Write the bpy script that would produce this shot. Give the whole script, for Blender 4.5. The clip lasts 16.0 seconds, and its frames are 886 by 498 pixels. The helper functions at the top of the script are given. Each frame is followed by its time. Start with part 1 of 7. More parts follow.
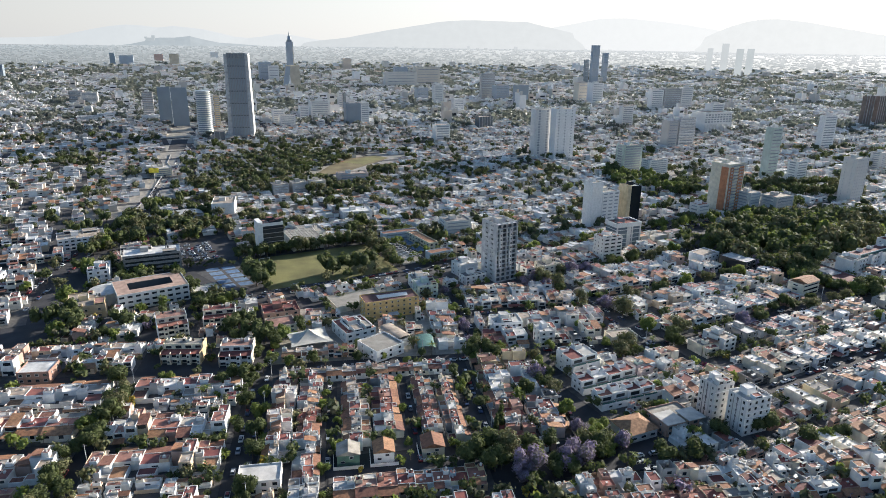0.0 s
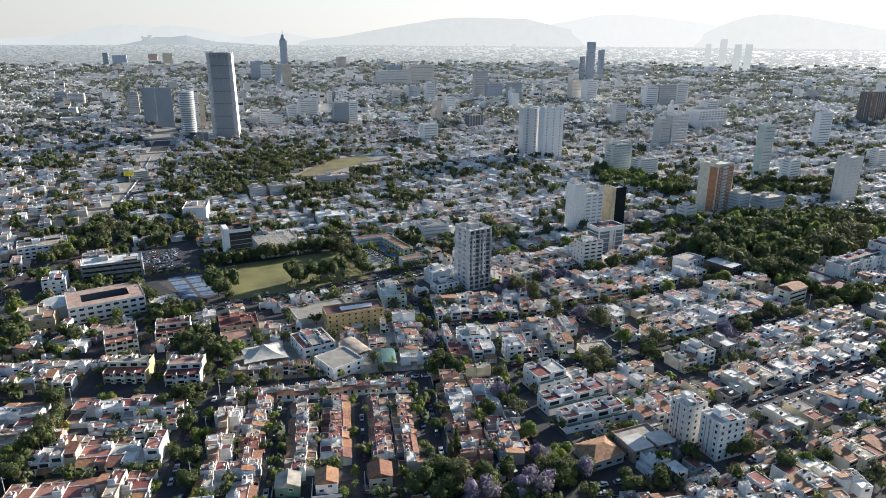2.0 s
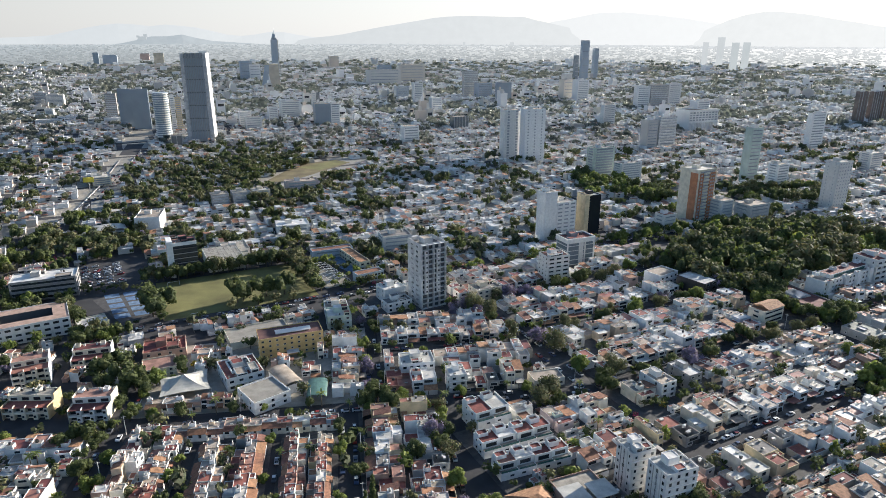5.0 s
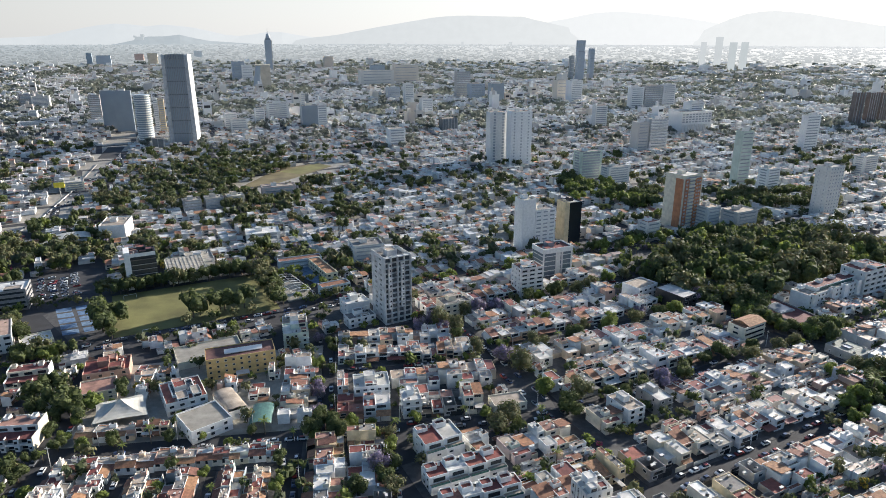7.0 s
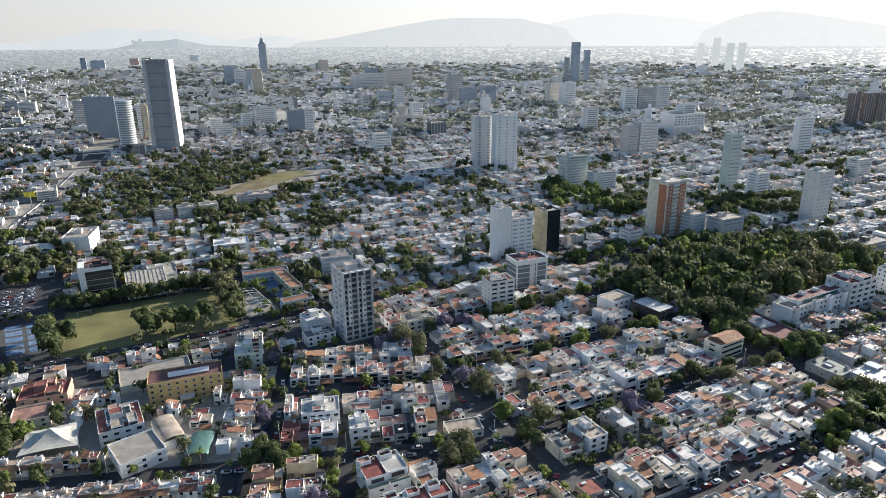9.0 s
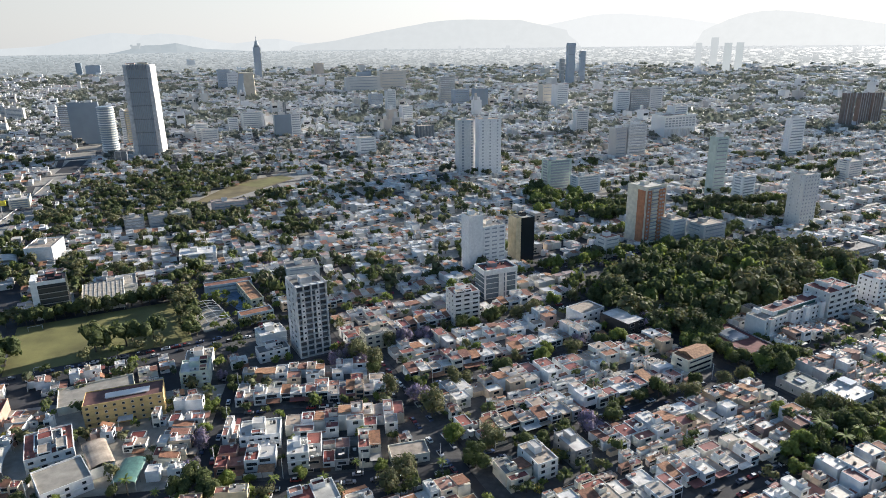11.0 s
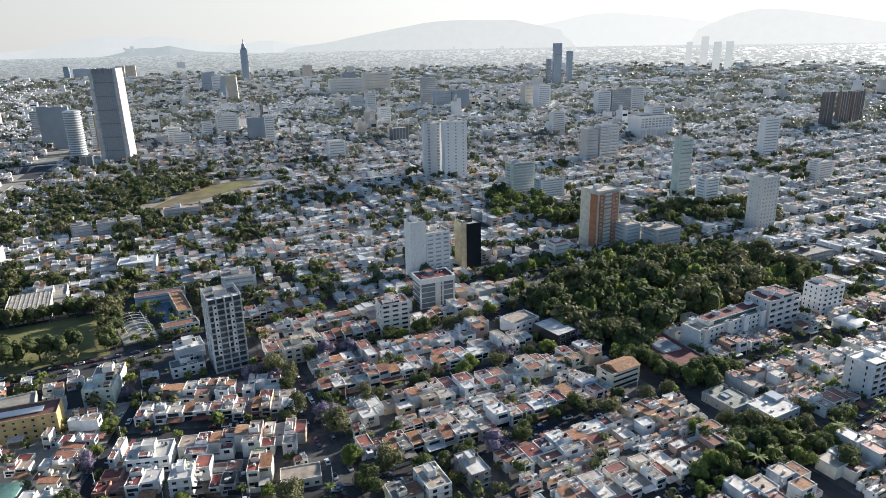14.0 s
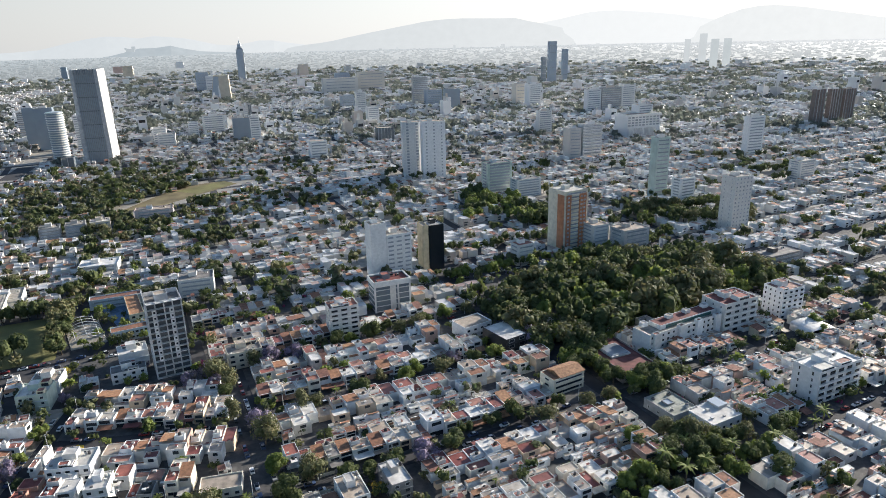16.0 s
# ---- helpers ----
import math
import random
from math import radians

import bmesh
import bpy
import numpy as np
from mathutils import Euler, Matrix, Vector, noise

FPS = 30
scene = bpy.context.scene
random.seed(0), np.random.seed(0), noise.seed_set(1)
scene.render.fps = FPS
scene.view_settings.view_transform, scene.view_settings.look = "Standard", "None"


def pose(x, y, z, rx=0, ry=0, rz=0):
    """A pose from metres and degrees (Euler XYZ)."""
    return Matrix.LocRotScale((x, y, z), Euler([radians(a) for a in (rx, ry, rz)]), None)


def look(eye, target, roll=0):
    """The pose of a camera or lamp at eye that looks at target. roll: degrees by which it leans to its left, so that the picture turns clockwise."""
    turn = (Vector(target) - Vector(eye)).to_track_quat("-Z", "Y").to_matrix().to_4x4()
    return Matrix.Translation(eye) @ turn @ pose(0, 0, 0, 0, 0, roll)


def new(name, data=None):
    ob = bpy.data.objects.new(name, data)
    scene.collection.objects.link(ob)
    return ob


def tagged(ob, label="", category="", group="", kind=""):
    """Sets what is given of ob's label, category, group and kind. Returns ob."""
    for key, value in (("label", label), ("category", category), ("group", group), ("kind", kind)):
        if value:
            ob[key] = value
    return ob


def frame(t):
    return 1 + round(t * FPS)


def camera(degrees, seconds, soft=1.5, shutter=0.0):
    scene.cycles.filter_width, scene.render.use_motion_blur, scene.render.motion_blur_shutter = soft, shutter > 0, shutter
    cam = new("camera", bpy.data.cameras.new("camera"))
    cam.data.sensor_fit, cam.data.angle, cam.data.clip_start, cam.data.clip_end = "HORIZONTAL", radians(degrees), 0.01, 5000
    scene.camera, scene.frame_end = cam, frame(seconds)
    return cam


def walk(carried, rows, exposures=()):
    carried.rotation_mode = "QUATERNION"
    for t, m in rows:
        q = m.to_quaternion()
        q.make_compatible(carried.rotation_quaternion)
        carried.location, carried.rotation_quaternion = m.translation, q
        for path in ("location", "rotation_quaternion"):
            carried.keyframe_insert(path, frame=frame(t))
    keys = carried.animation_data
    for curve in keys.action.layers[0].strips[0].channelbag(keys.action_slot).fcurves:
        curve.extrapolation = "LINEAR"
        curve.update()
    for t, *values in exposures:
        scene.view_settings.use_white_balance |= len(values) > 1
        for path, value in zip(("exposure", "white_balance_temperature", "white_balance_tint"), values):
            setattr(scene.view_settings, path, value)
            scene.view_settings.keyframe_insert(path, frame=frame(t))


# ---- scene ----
PATH = [
    (0, (-30.444, -6.558, 153.517), (-30.461, -4.655, 152.904), 0.7),
    (1, (-20.624, 3.213, 153.603), (-20.644, 5.115, 152.985), 0.4),
    (2, (-10.866, 12.876, 153.759), (-10.889, 14.778, 153.139), 0.3),
    (3, (-1.054, 22.528, 154.041), (-1.078, 24.429, 153.419), 0.2),
    (4, (8.791, 32.305, 154.446), (8.764, 34.205, 153.824), 0.2),
    (6.5, (33.88, 57.284, 156.221), (33.847, 59.183, 155.594), 0.1),
    (7, (38.926, 62.236, 156.39), (38.892, 64.135, 155.765), 0.1),
    (8, (49.214, 71.809, 156.774), (49.177, 73.709, 156.151), -0.1),
    (9, (60.115, 80.513, 157.126), (60.073, 82.414, 156.507), -0.3),
    (11.5, (90.045, 98.324, 157.725), (89.99, 100.227, 157.111), -0.9),
    (12.5, (103.144, 103.557, 157.777), (103.088, 105.459, 157.163), -1.1),
    (13.5, (117.123, 107.449, 157.736), (117.066, 109.352, 157.124), -1.1),
    (14.5, (131.88, 110.806, 157.684), (131.819, 112.709, 157.071), -1.3),
    (16, (154.891, 115.889, 157.595), (154.815, 117.79, 156.979), -1.5),
]
cam = camera(68.3, 16.0, soft=0.75)
walk(cam, [(t, look(e, g, r)) for t, e, g, r in PATH], exposures=[(0, 1.05), (16, 1.05)])

# ---------------------------------------------------------------- world and sun
SUN_AZ, SUN_EL = 50.0, 17.0        # degrees right of +y, degrees above the horizon
world = bpy.data.worlds.new("hazy_afternoon")
scene.world = world
world.use_nodes = True
wn = world.node_tree.nodes
sky = wn.new("ShaderNodeTexSky")
sky.sky_type, sky.sun_disc = "NISHITA", False
sky.sun_elevation, sky.sun_rotation = radians(SUN_EL), radians(SUN_AZ)
sky.air_density, sky.dust_density, sky.ozone_density, sky.altitude = 1.0, 2.5, 1.0, 1500
wl = world.node_tree.links
grey = wn.new("ShaderNodeHueSaturation")          # dust takes most of the blue out of the sky
grey.inputs["Saturation"].default_value, grey.inputs["Value"].default_value = 1.15, 0.097
wl.new(sky.outputs[0], grey.inputs["Color"])
way = wn.new("ShaderNodeTexCoord")
flat = wn.new("ShaderNodeSeparateXYZ")
wl.new(way.outputs["Generated"], flat.inputs[0])
toward = wn.new("ShaderNodeVectorMath")
toward.operation = "DOT_PRODUCT"
toward.inputs[1].default_value = (math.sin(radians(SUN_AZ)), math.cos(radians(SUN_AZ)), 0)
wl.new(way.outputs["Generated"], toward.inputs[0])
veil = wn.new("ShaderNodeMapRange")               # haze along the whole horizon, brightest below the sun
veil.inputs["From Min"].default_value, veil.inputs["From Max"].default_value = -1, 1
veil.inputs["To Min"].default_value, veil.inputs["To Max"].default_value = 0.11, 0.555
wl.new(toward.outputs["Value"], veil.inputs["Value"])
tone = wn.new("ShaderNodeVectorMath")
tone.operation = "SCALE"
tone.inputs[0].default_value = (0.99, 1.0, 1.01)
wl.new(veil.outputs[0], tone.inputs["Scale"])
rise = wn.new("ShaderNodeMapRange")
rise.interpolation_type = "SMOOTHSTEP"
rise.inputs["From Min"].default_value, rise.inputs["From Max"].default_value = 0.02, 0.28
rise.inputs["To Min"].default_value, rise.inputs["To Max"].default_value = 0.92, 0.0
wl.new(flat.outputs["Z"], rise.inputs["Value"])
blend = wn.new("ShaderNodeMix")
blend.data_type = "RGBA"
wl.new(rise.outputs[0], blend.inputs["Factor"])
wl.new(grey.outputs[0], blend.inputs["A"])
wl.new(tone.outputs[0], blend.inputs["B"])
wl.new(blend.outputs["Result"], wn["Background"].inputs["Color"])
wn["Background"].inputs["Strength"].default_value = 1.0
sun_data = bpy.data.lights.new("sun", "SUN")
sun_data.energy, sun_data.angle, sun_data.color = 5.0, radians(0.7), (1.0, 0.935, 0.845)
sun = new("sun", sun_data)
sun.matrix_world = look((0, 0, 0), (-math.sin(radians(SUN_AZ)) * math.cos(radians(SUN_EL)),
                                    -math.cos(radians(SUN_AZ)) * math.cos(radians(SUN_EL)), -math.sin(radians(SUN_EL))))

# ---------------------------------------------------------------- materials
def material(name, colours, rough=0.85, metal=0.0, stain=0.25, scale=0.35, bump=0.15, through_light=0.0, pick="both", grain=9.0):
    """Principled surface whose colour is picked from a list by object or island, with stains and fine grain."""
    m = bpy.data.materials.new(name)
    m.use_nodes = True
    n, k = m.node_tree.nodes, m.node_tree.links
    b = n["Principled BSDF"]
    b.inputs["Roughness"].default_value, b.inputs["Metallic"].default_value = rough, metal
    info, geo = n.new("ShaderNodeObjectInfo"), n.new("ShaderNodeNewGeometry")
    add = n.new("ShaderNodeMath"); add.operation = "ADD"
    fra = n.new("ShaderNodeMath"); fra.operation = "FRACT"
    k.new(info.outputs["Random"], add.inputs[0])
    if pick == "both":
        k.new(geo.outputs["Random Per Island"], add.inputs[1])
    else:
        add.inputs[1].default_value = 0.0
    k.new(add.outputs[0], fra.inputs[0])
    ramp = n.new("ShaderNodeValToRGB")
    ramp.color_ramp.interpolation = "CONSTANT"
    e = ramp.color_ramp.elements
    while len(e) < len(colours):
        e.new(0.5)
    for i, c in enumerate(colours):
        e[i].position, e[i].color = i / len(colours), (*c, 1)
    k.new(fra.outputs[0], ramp.inputs[0])
    big, fine = n.new("ShaderNodeTexNoise"), n.new("ShaderNodeTexNoise")
    big.inputs["Scale"].default_value, big.inputs["Detail"].default_value = scale, 5
    fine.inputs["Scale"].default_value, fine.inputs["Detail"].default_value = grain, 3
    k.new(geo.outputs["Position"], big.inputs["Vector"])
    k.new(geo.outputs["Position"], fine.inputs["Vector"])
    mixed = n.new("ShaderNodeMath"); mixed.operation = "MULTIPLY_ADD"
    k.new(fine.outputs["Fac"], mixed.inputs[0]); mixed.inputs[1].default_value = 0.35
    k.new(big.outputs["Fac"], mixed.inputs[2])
    rng = n.new("ShaderNodeMapRange")
    rng.inputs["From Min"].default_value, rng.inputs["From Max"].default_value = 0.45, 0.9
    rng.inputs["To Min"].default_value, rng.inputs["To Max"].default_value = 1.0 - stain, 1.0 + stain * 0.35
    k.new(mixed.outputs[0], rng.inputs["Value"])
    mul = n.new("ShaderNodeVectorMath"); mul.operation = "SCALE"
    k.new(ramp.outputs["Color"], mul.inputs[0]); k.new(rng.outputs[0], mul.inputs["Scale"])
    k.new(mul.outputs[0], b.inputs["Base Color"])
    if bump:
        bp = n.new("ShaderNodeBump")
        bp.inputs["Strength"].default_value, bp.inputs["Distance"].default_value = bump, 0.05
        k.new(fine.outputs["Fac"], bp.inputs["Height"]); k.new(bp.outputs[0], b.inputs["Normal"])
    if through_light:
        tr, mx = n.new("ShaderNodeBsdfTranslucent"), n.new("ShaderNodeMixShader")
        k.new(mul.outputs[0], tr.inputs["Color"])
        mx.inputs[0].default_value = through_light
        k.new(b.outputs[0], mx.inputs[1]); k.new(tr.outputs[0], mx.inputs[2])
        k.new(mx.outputs[0], n["Material Output"].inputs["Surface"])
    return m


M = {}
M["white"] = material("white_render", [(.78, .77, .74), (.70, .69, .66), (.80, .79, .77), (.66, .64, .60)], stain=0.16, scale=0.6)
M["cream"] = material("cream_render", [(.72, .66, .52), (.68, .60, .47), (.76, .71, .60), (.64, .58, .47)])
M["grey"] = material("grey_render", [(.43, .42, .40), (.33, .33, .32), (.50, .49, .47), (.28, .27, .26)])
M["ochre"] = material("ochre_render", [(.60, .46, .26), (.54, .42, .28), (.64, .53, .34)])
M["terracotta"] = material("terracotta_render", [(.42, .23, .17), (.36, .21, .16), (.46, .30, .23)])
M["pastel"] = material("pastel_render", [(.52, .58, .62), (.62, .50, .47), (.50, .58, .50), (.66, .60, .44)])
M["green_render"] = material("green_render", [(.14, .24, .17)], stain=0.25)
M["wallmix"] = material("painted_walls", [(.80, .79, .76), (.72, .68, .58), (.78, .77, .75), (.52, .50, .48), (.76, .74, .70), (.62, .48, .34),
                                          (.82, .81, .79), (.66, .62, .55), (.74, .72, .69), (.45, .30, .24), (.79, .77, .72), (.55, .58, .60)])
M["roof_white"] = material("white_roof_paint", [(.64, .61, .56), (.50, .48, .43), (.70, .68, .64)], rough=0.5, stain=0.42, scale=0.25)
M["roof_grey"] = material("weathered_concrete_roof", [(.35, .32, .27), (.40, .33, .26), (.22, .205, .19), (.37, .31, .25), (.50, .47, .43)], stain=0.5, scale=0.3)
M["roof_red"] = material("red_waterproof_paint", [(.33, .145, .105), (.22, .062, .05), (.36, .20, .155), (.16, .05, .045), (.30, .10, .075)], stain=0.5, scale=0.35)
M["roof_pink"] = material("pinkish_roof_paint", [(.44, .30, .235)], stain=0.4, scale=0.3)
M["tile"] = material("clay_roof_tile", [(.33, .16, .085), (.26, .12, .07), (.36, .19, .10), (.22, .10, .07)], stain=0.5, scale=0.8, bump=0.6, grain=5.0)
M["roofmix"] = material("flat_roofs", [(.66, .63, .57), (.31, .115, .085), (.50, .45, .38), (.71, .68, .63), (.48, .40, .32), (.24, .08, .065), (.46, .37, .29),
                                       (.36, .31, .26), (.66, .63, .58), (.36, .16, .115), (.32, .28, .24), (.21, .06, .05), (.42, .33, .25), (.38, .19, .14)], rough=0.55, stain=0.45, scale=0.3)
M["glass"] = material("window_glass", [(.03, .035, .04), (.05, .055, .06), (.02, .025, .03)], rough=0.12, stain=0.1, bump=0)
M["frame"] = material("aluminium_frame", [(.5, .5, .49), (.62, .61, .6), (.16, .15, .14)], rough=0.45, stain=0.1, bump=0)
M["steel"] = material("painted_metal", [(.22, .22, .22), (.34, .33, .31), (.14, .12, .11), (.5, .49, .47)], rough=0.5, stain=0.2, bump=0)
M["plastic"] = material("water_tank_plastic", [(.03, .03, .03), (.55, .53, .48), (.04, .04, .045), (.62, .60, .56)], rough=0.5, stain=0.15, bump=0)
M["wood"] = material("brown_wood", [(.16, .09, .05), (.22, .13, .07)], rough=0.6)
M["asphalt"] = material("asphalt", [(.042, .042, .046)], rough=0.92, stain=0.45, scale=0.12, bump=0.3)
M["paving"] = material("concrete_paving", [(.085, .082, .08)], rough=0.9, stain=0.45, scale=0.4, bump=0.3)
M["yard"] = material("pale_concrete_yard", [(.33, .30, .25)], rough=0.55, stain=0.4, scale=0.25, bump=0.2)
M["soil"] = material("dry_soil_and_dust", [(.13, .11, .085)], rough=0.95, stain=0.5, scale=0.05, bump=0.3)
M["grass"] = material("sports_turf", [(.185, .175, .06)], rough=0.95, stain=0.5, scale=0.06, bump=0.4)
M["dry_grass"] = material("dry_grass", [(.18, .145, .07)], rough=0.95, stain=0.5, scale=0.06, bump=0.4)
M["canvas"] = material("canopy_canvas", [(.50, .48, .42)], rough=0.8, stain=0.3, scale=0.3)
M["corrugated"] = material("worn_corrugated_sheet", [(.42, .38, .32)], rough=0.8, stain=0.55, scale=0.35)
M["green_sheet"] = material("green_corrugated_sheet", [(.10, .20, .17)], rough=0.5, stain=0.4, scale=0.5)
M["blue_paint"] = material("faded_blue_paint", [(.13, .22, .36), (.17, .26, .38)], rough=0.9, stain=0.5, scale=0.4)
M["yellow_paint"] = material("yellow_billboard", [(.72, .58, .05)], rough=0.6, stain=0.15)
M["concrete"] = material("pale_concrete", [(.58, .57, .55), (.62, .61, .59)], stain=0.35, scale=0.3)
M["orange"] = material("orange_brick_panels", [(.52, .22, .11), (.47, .20, .11)], stain=0.3)
M["fin"] = material("grey_precast_fins", [(.38, .39, .39)], stain=0.2)
M["roof_maroon"] = material("maroon_roof_coating", [(.13, .062, .058), (.155, .075, .065)], stain=0.45, scale=0.3)
M["green_deck"] = material("grey_green_roof_coating", [(.27, .28, .24), (.31, .32, .27)], stain=0.5, scale=0.3)
M["yellow"] = material("yellow_render", [(.58, .41, .18)], stain=0.25)
M["far_glass"] = material("distant_tinted_glass", [(.16, .19, .21), (.20, .22, .24)], rough=0.2, stain=0.1, bump=0)
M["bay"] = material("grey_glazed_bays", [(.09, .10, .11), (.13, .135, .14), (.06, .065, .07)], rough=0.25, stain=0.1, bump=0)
# pane colour lightened to imitate haze and mirrored sky on far glass
M["far_pane"] = material("haze_paled_panes", [(.36, .39, .41), (.28, .31, .33), (.42, .44, .45)], rough=0.25, stain=0.1, bump=0)
M["black_panel"] = material("black_cladding", [(.028, .028, .03)], rough=0.5, stain=0.2)
M["dark_glazing"] = material("dark_curtain_wall", [(.16, .18, .19), (.18, .20, .21)], rough=0.25, stain=0.15, bump=0)
M["brown_frame"] = material("bare_brown_frame", [(.22, .175, .15), (.25, .20, .17)], stain=0.35, scale=0.2)
M["pale_green"] = material("pale_green_panels", [(.50, .58, .52)], stain=0.2, scale=0.2)
M["tan_block"] = material("tan_stone_panels", [(.56, .49, .38)], stain=0.2, scale=0.1)
M["pink_block"] = material("pink_render", [(.55, .38, .32)], stain=0.2, scale=0.1)
M["far_slate"] = material("distant_pale_blue_tower", [(.36, .41, .46)], rough=0.4, stain=0.12, scale=0.05, bump=0)
M["far_blue"] = material("distant_blue_glass_tower", [(.25, .30, .34)], rough=0.3, stain=0.15, scale=0.05, bump=0)
M["green_glass"] = material("green_tinted_glass", [(.06, .13, .12)], rough=0.15, stain=0.1, bump=0)
M["bark"] = material("bark", [(.10, .075, .055), (.13, .10, .075)], rough=0.95)
M["leaf"] = material("dark_green_leaves", [(.088, .112, .036), (.105, .13, .042), (.122, .145, .048), (.07, .092, .034)], rough=0.85, stain=0.3, scale=0.5, bump=0, through_light=0.42)
M["leaf_light"] = material("light_green_leaves", [(.18, .225, .048), (.20, .25, .055), (.155, .20, .045), (.22, .255, .06)], rough=0.75, stain=0.2, bump=0, through_light=0.45)
M["leaf_mid"] = material("dusty_street_trees", [(.095, .115, .055), (.11, .125, .065), (.08, .105, .045), (.13, .125, .075)], rough=0.75, stain=0.2, bump=0, through_light=0.45)
M["leaf_dry"] = material("dry_olive_leaves", [(.14, .145, .06), (.17, .155, .07), (.12, .13, .055)], rough=0.8, stain=0.2, bump=0, through_light=0.3)
M["leaf_lilac"] = material("lilac_blossom", [(.235, .19, .27), (.28, .225, .32), (.20, .165, .21), (.17, .15, .14)], rough=0.8, stain=0.2, bump=0, through_light=0.3)
M["leaf_yellow"] = material("yellow_blossom", [(.45, .32, .04), (.38, .30, .05), (.14, .15, .04)], rough=0.7, stain=0.2, bump=0, through_light=0.3)
M["leaf_pink"] = material("pink_blossom", [(.40, .06, .16), (.32, .05, .14), (.09, .11, .04)], rough=0.7, stain=0.2, bump=0, through_light=0.3)
M["car"] = material("car_paint", [(.70, .70, .69), (.04, .04, .045), (.30, .30, .31), (.62, .62, .62), (.25, .03, .03), (.12, .13, .15), (.72, .71, .68), (.05, .08, .16)], rough=0.3, stain=0.08, bump=0)
M["rubber"] = material("tyre_rubber", [(.02, .02, .02)], rough=0.8, bump=0)
# the far_ wall, roof and leaf colours are paled to imitate haze
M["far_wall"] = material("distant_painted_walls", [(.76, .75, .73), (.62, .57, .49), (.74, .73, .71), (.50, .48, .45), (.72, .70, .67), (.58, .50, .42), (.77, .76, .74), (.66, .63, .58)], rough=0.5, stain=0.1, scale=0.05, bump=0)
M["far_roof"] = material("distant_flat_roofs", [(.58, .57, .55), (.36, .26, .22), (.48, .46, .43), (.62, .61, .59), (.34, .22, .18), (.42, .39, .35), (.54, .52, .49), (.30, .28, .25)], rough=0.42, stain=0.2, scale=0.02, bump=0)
M["far_leaf"] = material("distant_haze_paled_trees", [(.17, .19, .15), (.19, .20, .16), (.16, .175, .14), (.20, .205, .17)], rough=0.5, stain=0.2, bump=0, through_light=0.45)


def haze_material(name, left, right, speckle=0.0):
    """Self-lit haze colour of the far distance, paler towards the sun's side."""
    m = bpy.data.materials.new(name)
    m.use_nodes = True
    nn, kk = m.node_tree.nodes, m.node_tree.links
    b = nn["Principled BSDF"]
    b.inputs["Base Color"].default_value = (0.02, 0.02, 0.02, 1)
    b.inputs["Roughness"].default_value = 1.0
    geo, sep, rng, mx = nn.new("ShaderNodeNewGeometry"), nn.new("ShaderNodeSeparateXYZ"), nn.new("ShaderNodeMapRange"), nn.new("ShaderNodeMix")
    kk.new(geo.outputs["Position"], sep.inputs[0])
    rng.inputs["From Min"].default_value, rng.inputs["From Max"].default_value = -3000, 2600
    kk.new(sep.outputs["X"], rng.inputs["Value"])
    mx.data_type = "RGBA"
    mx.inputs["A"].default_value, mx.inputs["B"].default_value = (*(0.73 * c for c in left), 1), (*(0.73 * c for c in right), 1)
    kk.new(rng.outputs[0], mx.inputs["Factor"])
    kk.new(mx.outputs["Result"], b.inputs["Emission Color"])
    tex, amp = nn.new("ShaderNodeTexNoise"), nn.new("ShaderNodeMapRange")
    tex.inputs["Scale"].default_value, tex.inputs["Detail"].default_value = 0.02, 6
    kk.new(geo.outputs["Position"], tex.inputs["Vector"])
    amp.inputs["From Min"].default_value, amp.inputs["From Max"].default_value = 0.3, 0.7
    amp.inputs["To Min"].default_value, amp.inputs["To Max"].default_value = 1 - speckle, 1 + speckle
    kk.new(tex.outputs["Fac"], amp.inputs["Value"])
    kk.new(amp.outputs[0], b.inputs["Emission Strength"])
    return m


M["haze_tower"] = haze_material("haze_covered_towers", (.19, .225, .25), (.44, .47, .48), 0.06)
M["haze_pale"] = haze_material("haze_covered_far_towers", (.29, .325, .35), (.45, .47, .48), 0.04)

